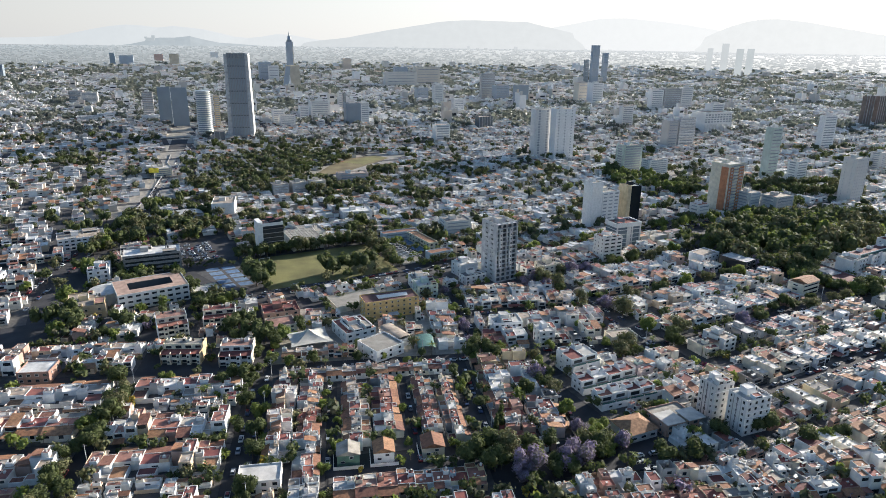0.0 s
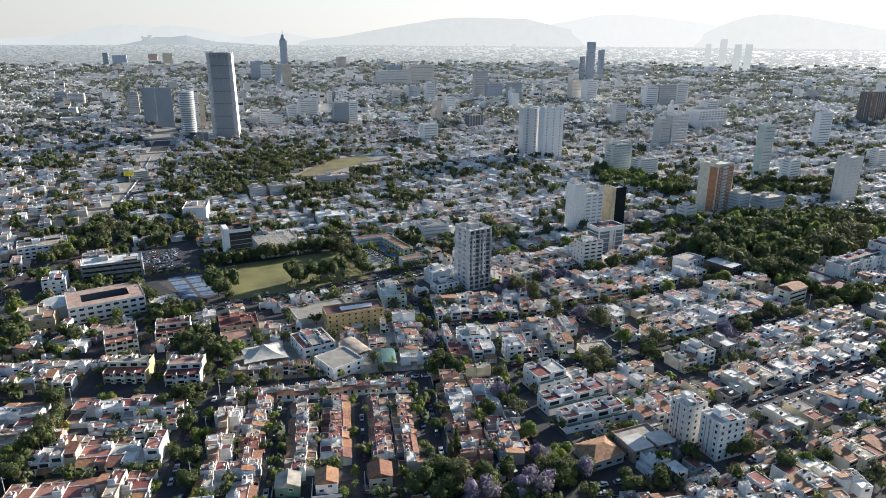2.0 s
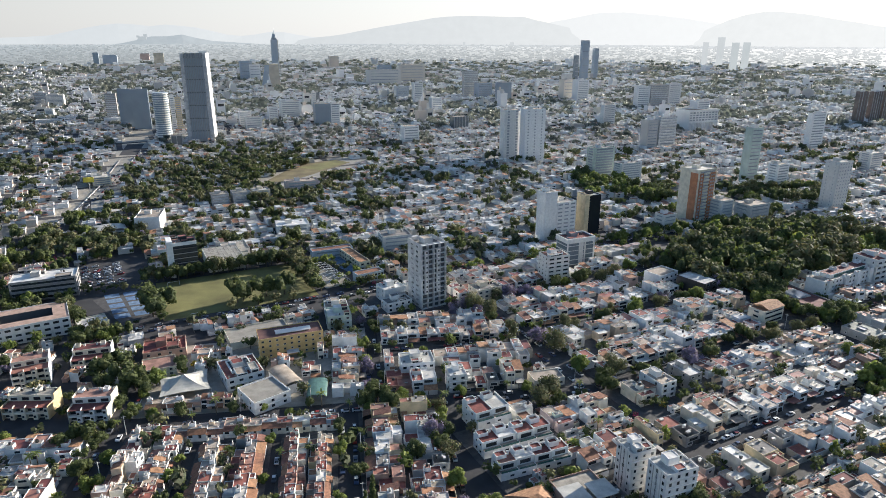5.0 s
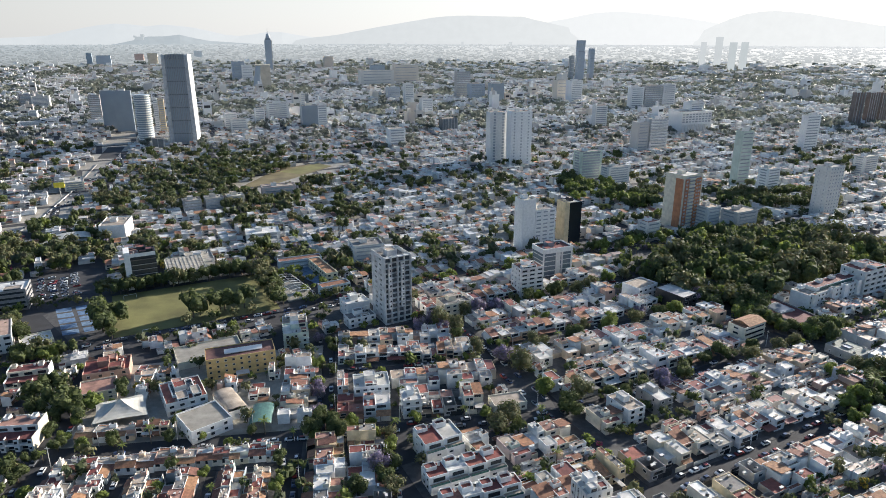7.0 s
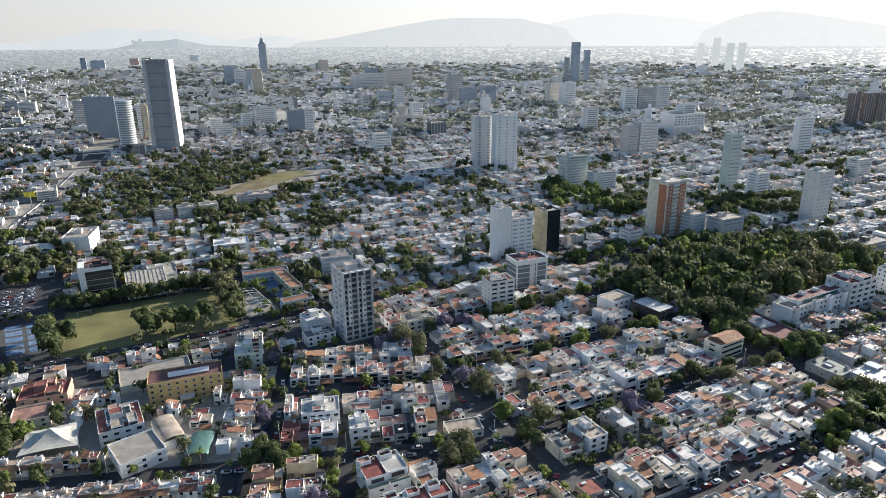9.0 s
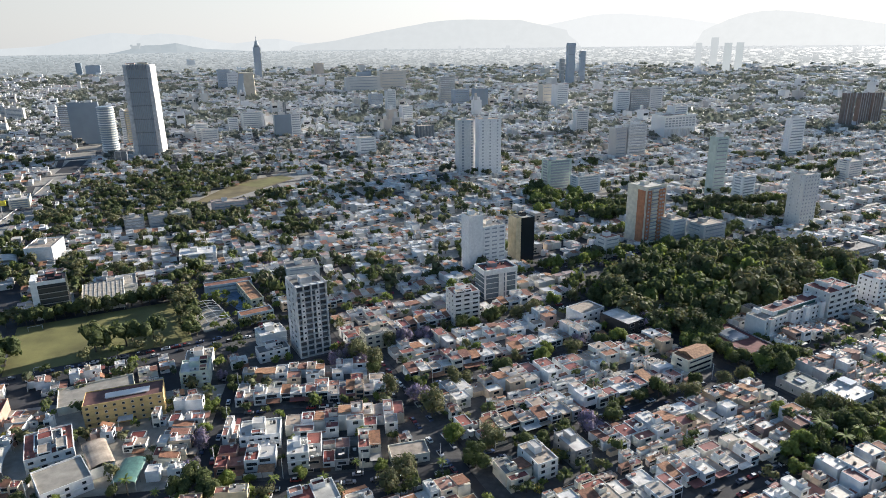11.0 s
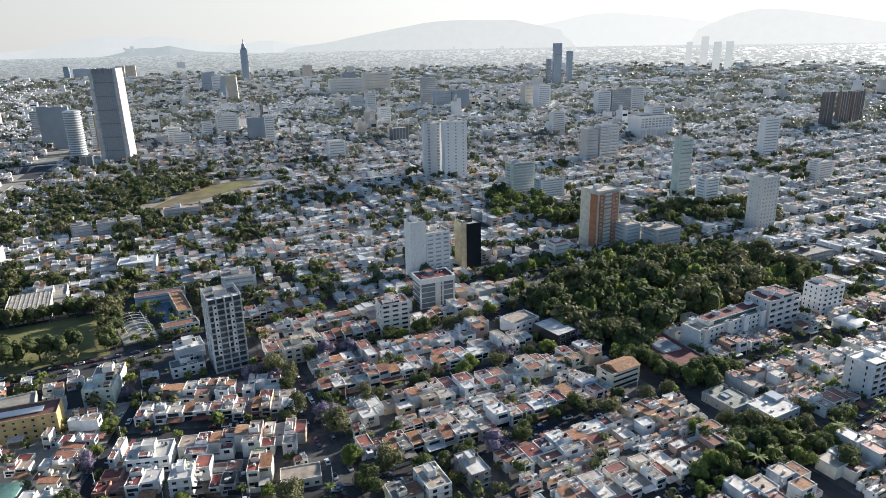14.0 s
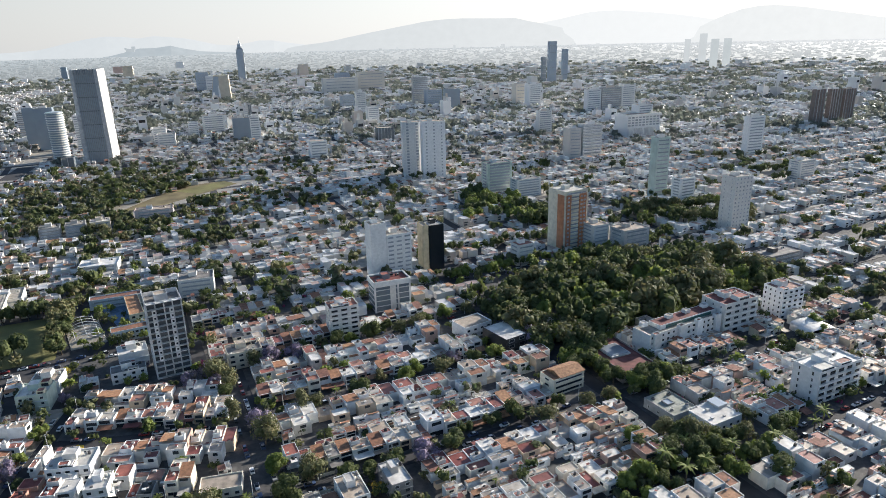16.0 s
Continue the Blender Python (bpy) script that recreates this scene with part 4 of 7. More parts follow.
# haze_tower and haze_pale entries glow in a haze colour put into their material
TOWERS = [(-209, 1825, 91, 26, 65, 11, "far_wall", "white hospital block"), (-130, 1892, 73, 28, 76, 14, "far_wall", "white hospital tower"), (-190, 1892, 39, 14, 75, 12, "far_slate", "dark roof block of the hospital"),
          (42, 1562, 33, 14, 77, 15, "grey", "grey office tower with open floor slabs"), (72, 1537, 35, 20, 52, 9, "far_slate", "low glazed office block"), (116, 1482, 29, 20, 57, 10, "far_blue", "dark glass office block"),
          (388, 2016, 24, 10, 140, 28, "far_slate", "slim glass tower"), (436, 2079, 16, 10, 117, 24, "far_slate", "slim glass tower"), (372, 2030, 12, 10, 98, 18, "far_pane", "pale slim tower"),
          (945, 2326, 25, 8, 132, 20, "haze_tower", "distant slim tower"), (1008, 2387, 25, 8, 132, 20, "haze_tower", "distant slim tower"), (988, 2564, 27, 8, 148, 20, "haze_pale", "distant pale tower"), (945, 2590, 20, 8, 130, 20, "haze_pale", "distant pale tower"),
          (261, 1527, 30, 22, 61, 12, "far_wall", "white twin apartment slab"), (285, 1491, 28, 22, 63, 12, "far_wall", "white twin apartment slab"),
          (382, 1372, 30, 12, 58, 11, "far_wall", "pale apartment slab"), (412, 1384, 42, 12, 60, 11, "grey", "grey apartment slab"), (452, 1399, 30, 12, 62, 12, "far_wall", "pale apartment slab"),
          (268, 1149, 23, 10, 45, 11, "white", "white apartment tower with rows of windows"), (304, 958, 28, 14, 48, 11, "concrete", "pale office block with wide windows"), (286, 952, 17, 16, 44, 10, "far_wall", "pale slab with brown fins"),
          (419, 1142, 26, 18, 52, 12, "far_wall", "white office slab with strip windows"), (509, 953, 25, 9, 54, 13, "white", "white apartment slab with a blank face"),
          (699, 1173, 20, 8, 66, 14, "brown_frame", "dark brown tower with bare frames"), (730, 1186, 22, 8, 65, 14, "brown_frame", "dark brown tower with bare frames"), (757, 1197, 22, 8, 64, 14, "brown_frame", "dark brown tower with bare frames"),
          (338, 749, 15, 10, 61, 15, "pale_green", "slim pale green apartment tower"),
          (-108, 1520, 28, 18, 46, 9, "far_slate", "grey-blue office block"), (-66, 1460, 20, 16, 57, 11, "white", "white apartment tower with balconies"), (-23, 1315, 21, 18, 40, 8, "far_wall", "white apartment block"),
          (19, 1126, 26, 18, 27, 5, "dark_glazing", "low dark glass office"), (-52, 975, 23, 16, 31, 7, "white", "white blank-walled block"),
          (-255, 1328, 8, 14, 49, 10, "white", "slim white slab with a dark stripe"), (-247, 1331, 6, 12, 48, 10, "dark_glazing", "dark stripe beside the white slab"), (-211, 1140, 26, 20, 45, 10, "far_blue", "dark glass block with a white edge"), (-187, 1150, 15, 20, 46, 10, "white", "white banded block"),
          (-288, 1213, 36, 20, 42, 9, "white", "white office block with a dark window field"), (-302, 1186, 16, 18, 35, 8, "far_wall", "white apartment block"), (-336, 1130, 20, 18, 33, 7, "far_wall", "white apartment slab"), (-318, 1105, 26, 18, 27, 5, "white", "white block with a black panel"),
          (-426, 2465, 32, 24, 80, 12, "far_wall", "white slab block"), (-588, 1950, 34, 24, 82, 14, "far_slate", "grey slab block"), (-562, 1953, 30, 24, 73, 12, "far_wall", "white slab block"),
          (-1123, 3068, 34, 34, 82, 8, "far_wall", "pale round-edged block"), (-1093, 2541, 34, 30, 87, 14, "tan_block", "tan tower block"), (-1257, 2785, 34, 30, 78, 12, "pink_block", "pink tower block"),
          (-1298, 2500, 18, 24, 89, 14, "far_blue", "dark glass tower"), (-1263, 2500, 48, 26, 80, 13, "far_slate", "grey glass block"),
          (-520, 1103, 20, 14, 71, 18, "far_blue", "blue glass apartment tower"), (-490, 1085, 25, 14, 72, 18, "far_blue", "blue glass apartment tower"), (-582, 1179, 18, 16, 57, 14, "grey", "brown-grey apartment tower"),
          (-421, 1067, 6, 12, 62, 16, "far_wall", "pale edge of the slim tower"), (-414, 1069, 8, 13, 61, 16, "ochre", "slim brown tower"), (-374, 946, 15, 12, 20, 6, "dark_glazing", "white-finned dark block"),
          (-800, 1330, 26, 18, 45, 11, "grey", "dark grey apartment tower"), (-770, 1320, 30, 18, 42, 10, "far_wall", "pale apartment tower"), (-690, 1180, 13, 14, 30, 7, "white", "white narrow block"), (-672, 1120, 40, 16, 19, 5, "far_wall", "long white apartment slab"),
          (-980, 1330, 30, 18, 40, 9, "far_blue", "grey glass block"), (-960, 1300, 48, 20, 27, 6, "grey", "wide blank grey hall"), (-800, 1010, 46, 14, 14, 4, "white", "long white banded office"), (-1300, 1850, 24, 24, 70, 14, "far_blue", "blue glass tower")]
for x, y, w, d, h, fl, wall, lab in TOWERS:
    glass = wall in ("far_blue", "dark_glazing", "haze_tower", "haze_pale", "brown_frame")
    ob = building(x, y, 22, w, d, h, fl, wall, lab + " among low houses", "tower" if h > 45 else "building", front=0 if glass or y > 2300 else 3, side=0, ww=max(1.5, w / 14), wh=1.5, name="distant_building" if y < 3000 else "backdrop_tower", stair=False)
    hh = h - lift(x, y)
    if wall in ("grey", "concrete"):
        edge = Shape().box(-0.3, -0.6, 0, w + 0.3, -0.02, 0.7, "far_wall").mesh("floor_band")
        for k in range(1, fl):
            part("floor_band", edge, ob, "", Matrix.Translation((0, 0, k * hh / fl)))
    if wall in ("brown_frame", "dark_glazing"):
        stud = Shape().box(0, -0.7, 0, 0.9, -0.02, hh, "fin" if wall == "dark_glazing" else "grey").mesh("mullion")
        for k in range(max(3, int(w / 4.2))):
            part("mullion", stud, ob, "", Matrix.Translation((k * (w - 0.9) / (max(3, int(w / 4.2)) - 1), 0, 0)))
    if h > 40 and y < 1700:
        part("roof_room", Shape().tray(w * 0.3, d * 0.3, hh - 0.7, w * 0.68, d * 0.7, hh + 2.6, 0.2, 0.2, "far_wall").box(w * 0.3 + .2, d * 0.3 + .2, hh + 1.8, w * 0.68 - .2, d * 0.7 - .2, hh + 2.2, "roof_grey"), ob)
ob = thing("sloped_hotel", "pale wedge-shaped hotel tower with a sloping side", "tower")
ob.matrix_basis = Matrix.Translation((-469, 1733, lift(-469, 1733))) @ Matrix.Rotation(radians(15), 4, "Z")
part("wall", Shape().add([(0, 0, -1), (48, 0, -1), (48, 28, -1), (0, 28, -1), (11, 5, 60), (46, 5, 60), (46, 24, 60), (11, 24, 60)], [(4, 5, 6, 7), (0, 1, 5, 4), (1, 2, 6, 5), (2, 3, 7, 6), (3, 0, 4, 7)], "tan_block"), ob)
part("glazed_side", Shape().add([(1.5, -0.4, 3), (20, -0.4, 3), (23, 4.2, 57), (12, 4.2, 57)], [(0, 1, 2, 3)], "far_slate"), ob, "blue-grey glazed side")
part("white_fin", Shape().add([(19, -1.0, 0), (26, -1.0, 0), (21.5, 2.0, 36), (20.0, 2.0, 36)], [(0, 1, 2, 3)], "white"), ob, "white sloping fin")
ob = thing("spired_tower", "slim blue-grey tower with a stepped crown and needle", "tower")
ob.matrix_basis = Matrix.Translation((-594, 2362, lift(-594, 2362))) @ Matrix.Rotation(radians(15), 4, "Z")
part("shaft", Shape().box(-12, -12, -1, 12, 12, 99, "far_slate"), ob)
part("shaft_edge", Shape().box(9.5, -12.4, 0, 12.4, -12.02, 99, "far_wall"), ob)
part("crown", Shape().box(-8.5, -8.5, 99, 8.5, 8.5, 105, "far_pane").drum(0, 0, 105, 118, 7.5, 5, 8, "far_pane"), ob)
part("needle", Shape().drum(0, 0, 118, 136, 1.6, 0.4, 6, "far_slate"), ob)
ob = thing("round_tower", "white curved apartment tower with ring balconies", "apartment tower")
up = lift(-407, 1003)
ob.matrix_basis = Matrix.Translation((-407, 1003, up))
part("wall", Shape().drum(0, 0, -1, 67, 10.0, 10.0, 24, "far_blue"), ob)
ring = Shape().drum(0, 0, 0, 1.25, 11.2, 11.2, 24, "white").mesh("balcony")
for k in range(21):
    part("balcony", ring, ob, "", Matrix.Translation((0, 0, 3.2 * k + 1)))

# ---- sports field
FIELD = (GB, -172, -78, 54, 126)
KEEP_OUT.append(FIELD)
slab("field", [GB.at(-170, 56), GB.at(-80, 56), GB.at(-80, 122), GB.at(-170, 122)], -0.2, 0.08, "grass", "worn olive-green sports field of turf", "field")
for gx, gy, gt in ((-131, 461, 32), (-165, 432.5, 32), (-131, 384, 30)):
    goal = thing("football_goal", "white tubular football goal on the worn field", "goal", "goals on the field")
    goal.matrix_basis = Matrix.Translation((gx, gy, 0.08)) @ Matrix.Rotation(radians(gt), 4, "Z")
    for px in (0, 7.2):
        part("post", Shape().drum(px, 0, 0, 2.4, 0.09, 0.09, 8, "white"), goal)
    part("crossbar", Shape().box(-0.09, -0.09, 2.4, 7.29, 0.09, 2.58, "white"), goal)
PARK = [(187, 428), (174, 452), (170, 491), (195, 521), (212, 530), (240, 560), (293, 577), (326, 560), (351, 535), (339, 503), (300, 486), (264, 456), (244, 459), (234, 427)]


def in_park(x, y):
    hit = False
    for (x0, y0), (x1, y1) in zip(PARK, PARK[1:] + PARK[:1]):
        if (y0 > y) != (y1 > y) and x < x0 + (y - y0) * (x1 - x0) / (y1 - y0):
            hit = not hit
    return hit


ZONES.append((GB, 168, 330, -36, 40))       # wooded park
ZONES.append((GB, -80, -48, 20, 120))       # covered court and school
ZONES.append((GB, -250, -180, 50, 130))     # car park and courts
KEEP_OUT.append((GB, -212, -172, 60, 112))     # ball courts


def courtyard(x, y, turn, w, d, h, rim, floors, wall, roof, label, category, name, front, ww, base=0.15):
    """A building round an open inner court."""
    ob = thing(name, label, category)
    ob.matrix_basis = Matrix.Translation((x, y, base)) @ Matrix.Rotation(radians(turn), 4, "Z")
    part("wall", Shape().tray(0, 0, -base, w, d, h, 0.35, 0.2, wall), ob)
    rf = Shape()
    o = [(0.2, 0.2), (w - 0.2, 0.2), (w - 0.2, d - 0.2), (0.2, d - 0.2)]
    i = [(rim, rim), (w - rim, rim), (w - rim, d - rim), (rim, d - rim)]
    v = [(*p, h - 0.3) for p in o] + [(*p, h - 0.3) for p in i]
    rf.add(v, [(k, (k + 1) % 4, 4 + (k + 1) % 4, 4 + k) for k in range(4)], roof)
    part("roof", rf, ob)
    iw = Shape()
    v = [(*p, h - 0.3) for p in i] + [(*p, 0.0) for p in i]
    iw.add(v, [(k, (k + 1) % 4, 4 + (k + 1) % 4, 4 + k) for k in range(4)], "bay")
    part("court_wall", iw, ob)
    part("court_floor", Shape().box(rim, rim, -0.1, w - rim, d - rim, 0.02, "soil"), ob)
    fh = (h - 0.3) / floors
    me, side = win_mesh(ww, 1.4, 1), win_mesh(1.6, 1.4, 1)
    for f in range(floors):
        for c in range(front):
            part("window", me, ob, "", Matrix.Translation((w * (c + 0.5) / front - ww / 2, 0, f * fh + 0.9)))
        for c in range(5):
            yy = d * (c + 0.5) / 5
            part("window", side, ob, "", Matrix.Translation((0, yy + 0.8, f * fh + 0.9)) @ Matrix.Rotation(-math.pi / 2, 4, "Z"))
            part("window", side, ob, "", Matrix.Translation((w, yy - 0.8, f * fh + 0.9)) @ Matrix.Rotation(math.pi / 2, 4, "Z"))
    KEEP_OUT.append((Grid(x, y, turn), -1, w + 1, -2, d + 1))
    return ob


def vault(x, y, turn, w, d, z0, rise, mat, label, name="vaulted_hall", walls="white", n=10):
    """A hall under a barrel roof whose axis runs along its depth."""
    ob = thing(name, label, "hall")
    ob.matrix_basis = Matrix.Translation((x, y, 0.1)) @ Matrix.Rotation(radians(turn), 4, "Z")
    s = Shape()
    ring = [(w / 2 - w / 2 * math.cos(math.pi * k / n), z0 + rise * math.sin(math.pi * k / n)) for k in range(n + 1)]
    v = [(px, 0, pz) for px, pz in ring] + [(px, d, pz) for px, pz in ring] + [(px, 0, pz - 0.15) for px, pz in ring] + [(px, d, pz - 0.15) for px, pz in ring]
    m = n + 1
    f = [(k, k + 1, m + k + 1, m + k) for k in range(n)] + [(2 * m + k + 1, 2 * m + k, 3 * m + k, 3 * m + k + 1) for k in range(n)]
    f += [(k, 2 * m + k, 2 * m + k + 1, k + 1) for k in range(n)] + [(m + k + 1, 3 * m + k + 1, 3 * m + k, m + k) for k in range(n)]
    part("roof", s.add(v, f, mat), ob)
    if walls:
        part("wall", Shape().box(0.2, 0.2, 0, w - 0.2, 0.4, z0, walls), ob)
        part("wall", Shape().box(0.2, d - 0.4, 0, w - 0.2, d - 0.2, z0, walls), ob)
        part("wall", Shape().box(0.2, 0.4, 0, 0.4, d - 0.4, z0, walls), ob)
        part("wall", Shape().box(w - 0.4, 0.4, 0, w - 0.2, d - 0.4, z0, walls), ob)
    else:
        for k in range(8):
            part("post", Shape().box(0.05 if k < 4 else w - 0.17, (k % 4) * (d - 0.4) / 3 + 0.1, 0, 0.17 if k < 4 else w - 0.05, (k % 4) * (d - 0.4) / 3 + 0.22, z0 - 0.1, "steel"), ob)
    KEEP_OUT.append((Grid(x, y, turn), -1, w + 1, -1, d + 1))
    return ob


slab("pavement", [GA.at(3, 5), GA.at(104, 5), GA.at(104, 82), GA.at(3, 72)], -0.2, 0.15, "yard", "pale concrete yard of the institute with a raised kerb")
courtyard(-221, 341, 33, 39.5, 27, 10, 7.5, 3, "white", "roof_pink", "white three-storey school with pinkish roof round an inner court", "school building", "school_building", 9, 2.8)
ob = thing("round_hall", "low round hall with a pale shallow roof", "hall")
ob.matrix_basis = Matrix.Translation((-236, 358, 0.1))
part("wall", Shape().drum(0, 0, -0.1, 7.2, 9.5, 9.5, 28, "cream"), ob)
part("roof", Shape().drum(0, 0, 7.2, 7.6, 10.2, 10.0, 28, "roof_white", 1.4), ob)
KEEP_OUT.append((Grid(-236, 358, 0), -11, 11, -11, 11))
WS = building(-83, 303, 32, 17, 20, 6.5, 2, "white", "white workshop building with a dark glazed roof court", roof="roof_red", front=4, side=3, ww=2.0, name="workshop_building")
building(-65, 284, 42, 17, 17, 6, 2, "white", "large white blank-walled building with a tan flat roof", roof="yard", front=3, side=2, name="office_building", stair=False)
part("court_rim", Shape().tray(3.5, 5, 5.83, 13.5, 17, 7.1, 0.5, 0.4, "white"), WS)
part("court_glass", Shape().box(4, 5.5, 5.9, 13, 16.5, 6.5, "glass"), WS, "dark glazed court roof")
for x, y, tn, w, d, h, fl, wl, rf, lab in ((127, 308, 28, 8, 14, 8, 3, "steel", "roof_white", "narrow dark modern house with white edges"), (112, 300, 28, 9, 14, 8, 3, "white", "roof_grey", "white modern cube house with roof terrace"),
                                           (-5, 318, 12, 16, 12, 7, 2, "white", "roof_white", "large white blank-walled house"), (18, 304, 14, 8, 10, 9, 3, "white", "roof_white", "white narrow three-storey house"),
                                           (57, 309, 16, 15, 9, 4, 1, "cream", "roof_grey", "old low house with a dark flat roof"),
                                           (-103, 183, 10, 15, 10, 6, 2, "white", "roof_white", "white cubic house with flat roof"),
                                           (-227, 257, 8, 14, 12, 6, 2, "terracotta", "roof_white", "brown house with an arcaded front")):
    building(x, y, tn, w, d, h, fl, wl, lab, "house", roof=rf, front=max(2, int(w / 3.2)), side=2, ww=1.7, name="large_house", deep=0.5, stair=h > 6)
# two low workshops with parapets, roof light, vents and roof machines behind the palms
ob = building(240, 357, 30, 14, 17, 4.6, 1, "grey", "low building with a stained flat roof and a raised roof light", roof="green_deck", front=4, side=3, ww=1.6, name="low_workshop", deep=0.45, stair=False)
part("light_curb", Shape().tray(4.2, 7.2, 4.05, 8.0, 11.4, 4.9, 0.35, 0.25, "grey"), ob)
part("roof_light", Shape().box(4.45, 7.45, 4.1, 7.75, 11.15, 4.62, "far_slate"), ob, "grey glazed roof light")
for x, y, w, d, k in ((9.6, 2.0, 1.5, 1.2, 1.1), (11.4, 3.4, 1.1, 1.1, 0.8), (2.0, 3.2, 1.2, 0.9, 0.7), (10.4, 13.0, 1.8, 1.1, 0.9), (2.2, 13.6, 1.0, 1.4, 0.8)):
    part("roof_machine", Shape().box(x, y, 4.0, x + w, y + d, 4.2 + k, "steel").box(x + 0.15, y + 0.15, 4.2 + k, x + w - 0.15, y + d - 0.15, 4.3 + k, "glass"), ob, "grey metal roof machine")
part("roof_pipe", Shape().box(1.0, 5.6, 4.12, 12.6, 5.75, 4.3, "concrete"), ob)
ob = building(254, 350, 30, 17, 14, 4.6, 1, "white", "low workshop with a pale patched roof and a dark end", roof="roof_white", front=4, side=3, ww=1.6, name="low_workshop", deep=0.3, stair=False)
part("dark_end", Shape().box(11.5, 7.6, 3.9, 16.6, 13.7, 5.6, "steel"), ob, "dark raised end of the roof")
part("end_roof", Shape().box(11.3, 7.4, 5.6, 16.8, 13.8, 5.75, "far_slate"), ob)
for x, y, w, d, k in ((3.0, 3.4, 1.3, 1.0, 0.7), (6.2, 8.6, 1.4, 1.2, 0.9), (8.8, 2.2, 0.9, 0.9, 0.6)):
    part("roof_machine", Shape().box(x, y, 4.0, x + w, y + d, 4.3 + k, "steel"), ob, "grey metal roof machine")


def flats(x, y, turn, w, d, floors, bays, wall, end, label, deck="roof_red"):
    """Small block of flats: bays of stacked balconies in front, a taller set-back part behind, blank end walls."""
    ob = thing("apartment_building", label, "building")
    ob.matrix_basis = Matrix.Translation((x, y, 0.1)) @ Matrix.Rotation(radians(turn), 4, "Z")
    fh, bw = 2.75, w / bays
    low, high = fh * (floors - 1), fh * floors + 0.2
    part("wall", Shape().tray(0, 6.0, 0, w, d, high, 0.3, 0.18, wall), ob)
    part("roof", Shape().box(0.18, 6.18, high - 0.55, w - 0.18, d - 0.18, high - 0.28, "roof_red" if bays == 3 else "roof_grey"), ob)
    part("wall", Shape().box(0, 1.7, 0, w, 5.99, low, wall), ob)
    part("deck", Shape().box(0.1, 0.2, low, w - 0.1, 5.98, low + 0.12, deck), ob, "red tiled roof deck")
    for xx in (0, w):
        part("end_wall", Shape().box(xx - 0.12, -0.1, 0, xx + 0.12, d + 0.05, low + 0.9, end).box(xx - 0.12, 5.9, low + 0.9, xx + 0.12, d + 0.05, high + 0.5, end), ob, "blank end wall")
    slab_, rail = Shape().box(0.15, 0.0, -0.12, bw - 0.15, 1.69, 0.08, wall).mesh("balcony_slab"), Shape().box(0.15, 0.0, 0.08, bw * 0.62, 0.14, 0.95, wall).mesh("parapet")
    for b in range(bays):
        if b:
            part("fin_wall", Shape().box(b * bw - 0.1, -0.05, 0, b * bw + 0.1, 1.69, low + 0.8, wall), ob)
        for f in range(floors - 1):
            m = Matrix.Translation((b * bw, 0, f * fh))
            if f:
                part("balcony_slab", slab_, ob, "", m)
                part("parapet", rail, ob, "", m)
            part("box_room", Shape().box(bw * 0.62, 0.06, f * fh, bw - 0.15, 1.69, f * fh + fh - 0.05, wall), ob, "", Matrix.Translation((b * bw, 0, 0)))
            part("window", win_mesh(bw * 0.5, 1.7, 0), ob, "", Matrix.Translation((b * bw + 0.25, 1.7, f * fh + 0.5)))
            part("window", win_mesh(bw * 0.24, 1.2, 0), ob, "", Matrix.Translation((b * bw + bw * 0.66, 0.06, f * fh + 0.9)))
        part("window", win_mesh(bw * 0.6, 1.5, 0), ob, "", Matrix.Translation((b * bw + bw * 0.2, 6.0, low + 0.5)))
        if b % 2 == 0:
            part("stair_room", Shape().tray(b * bw + 0.5, d - 3.4, high - 0.5, b * bw + bw * 0.5, d - 0.6, high + 1.1, 0.15, 0.12, wall), ob)
        part("water_tank", MESHES[id(TANK)], ob, "", Matrix.Translation((b * bw + bw * 0.8, d - 1.8, high - 0.28)))
    KEEP_OUT.append((Grid(x, y, turn), -1, w + 1, -2, d + 1))


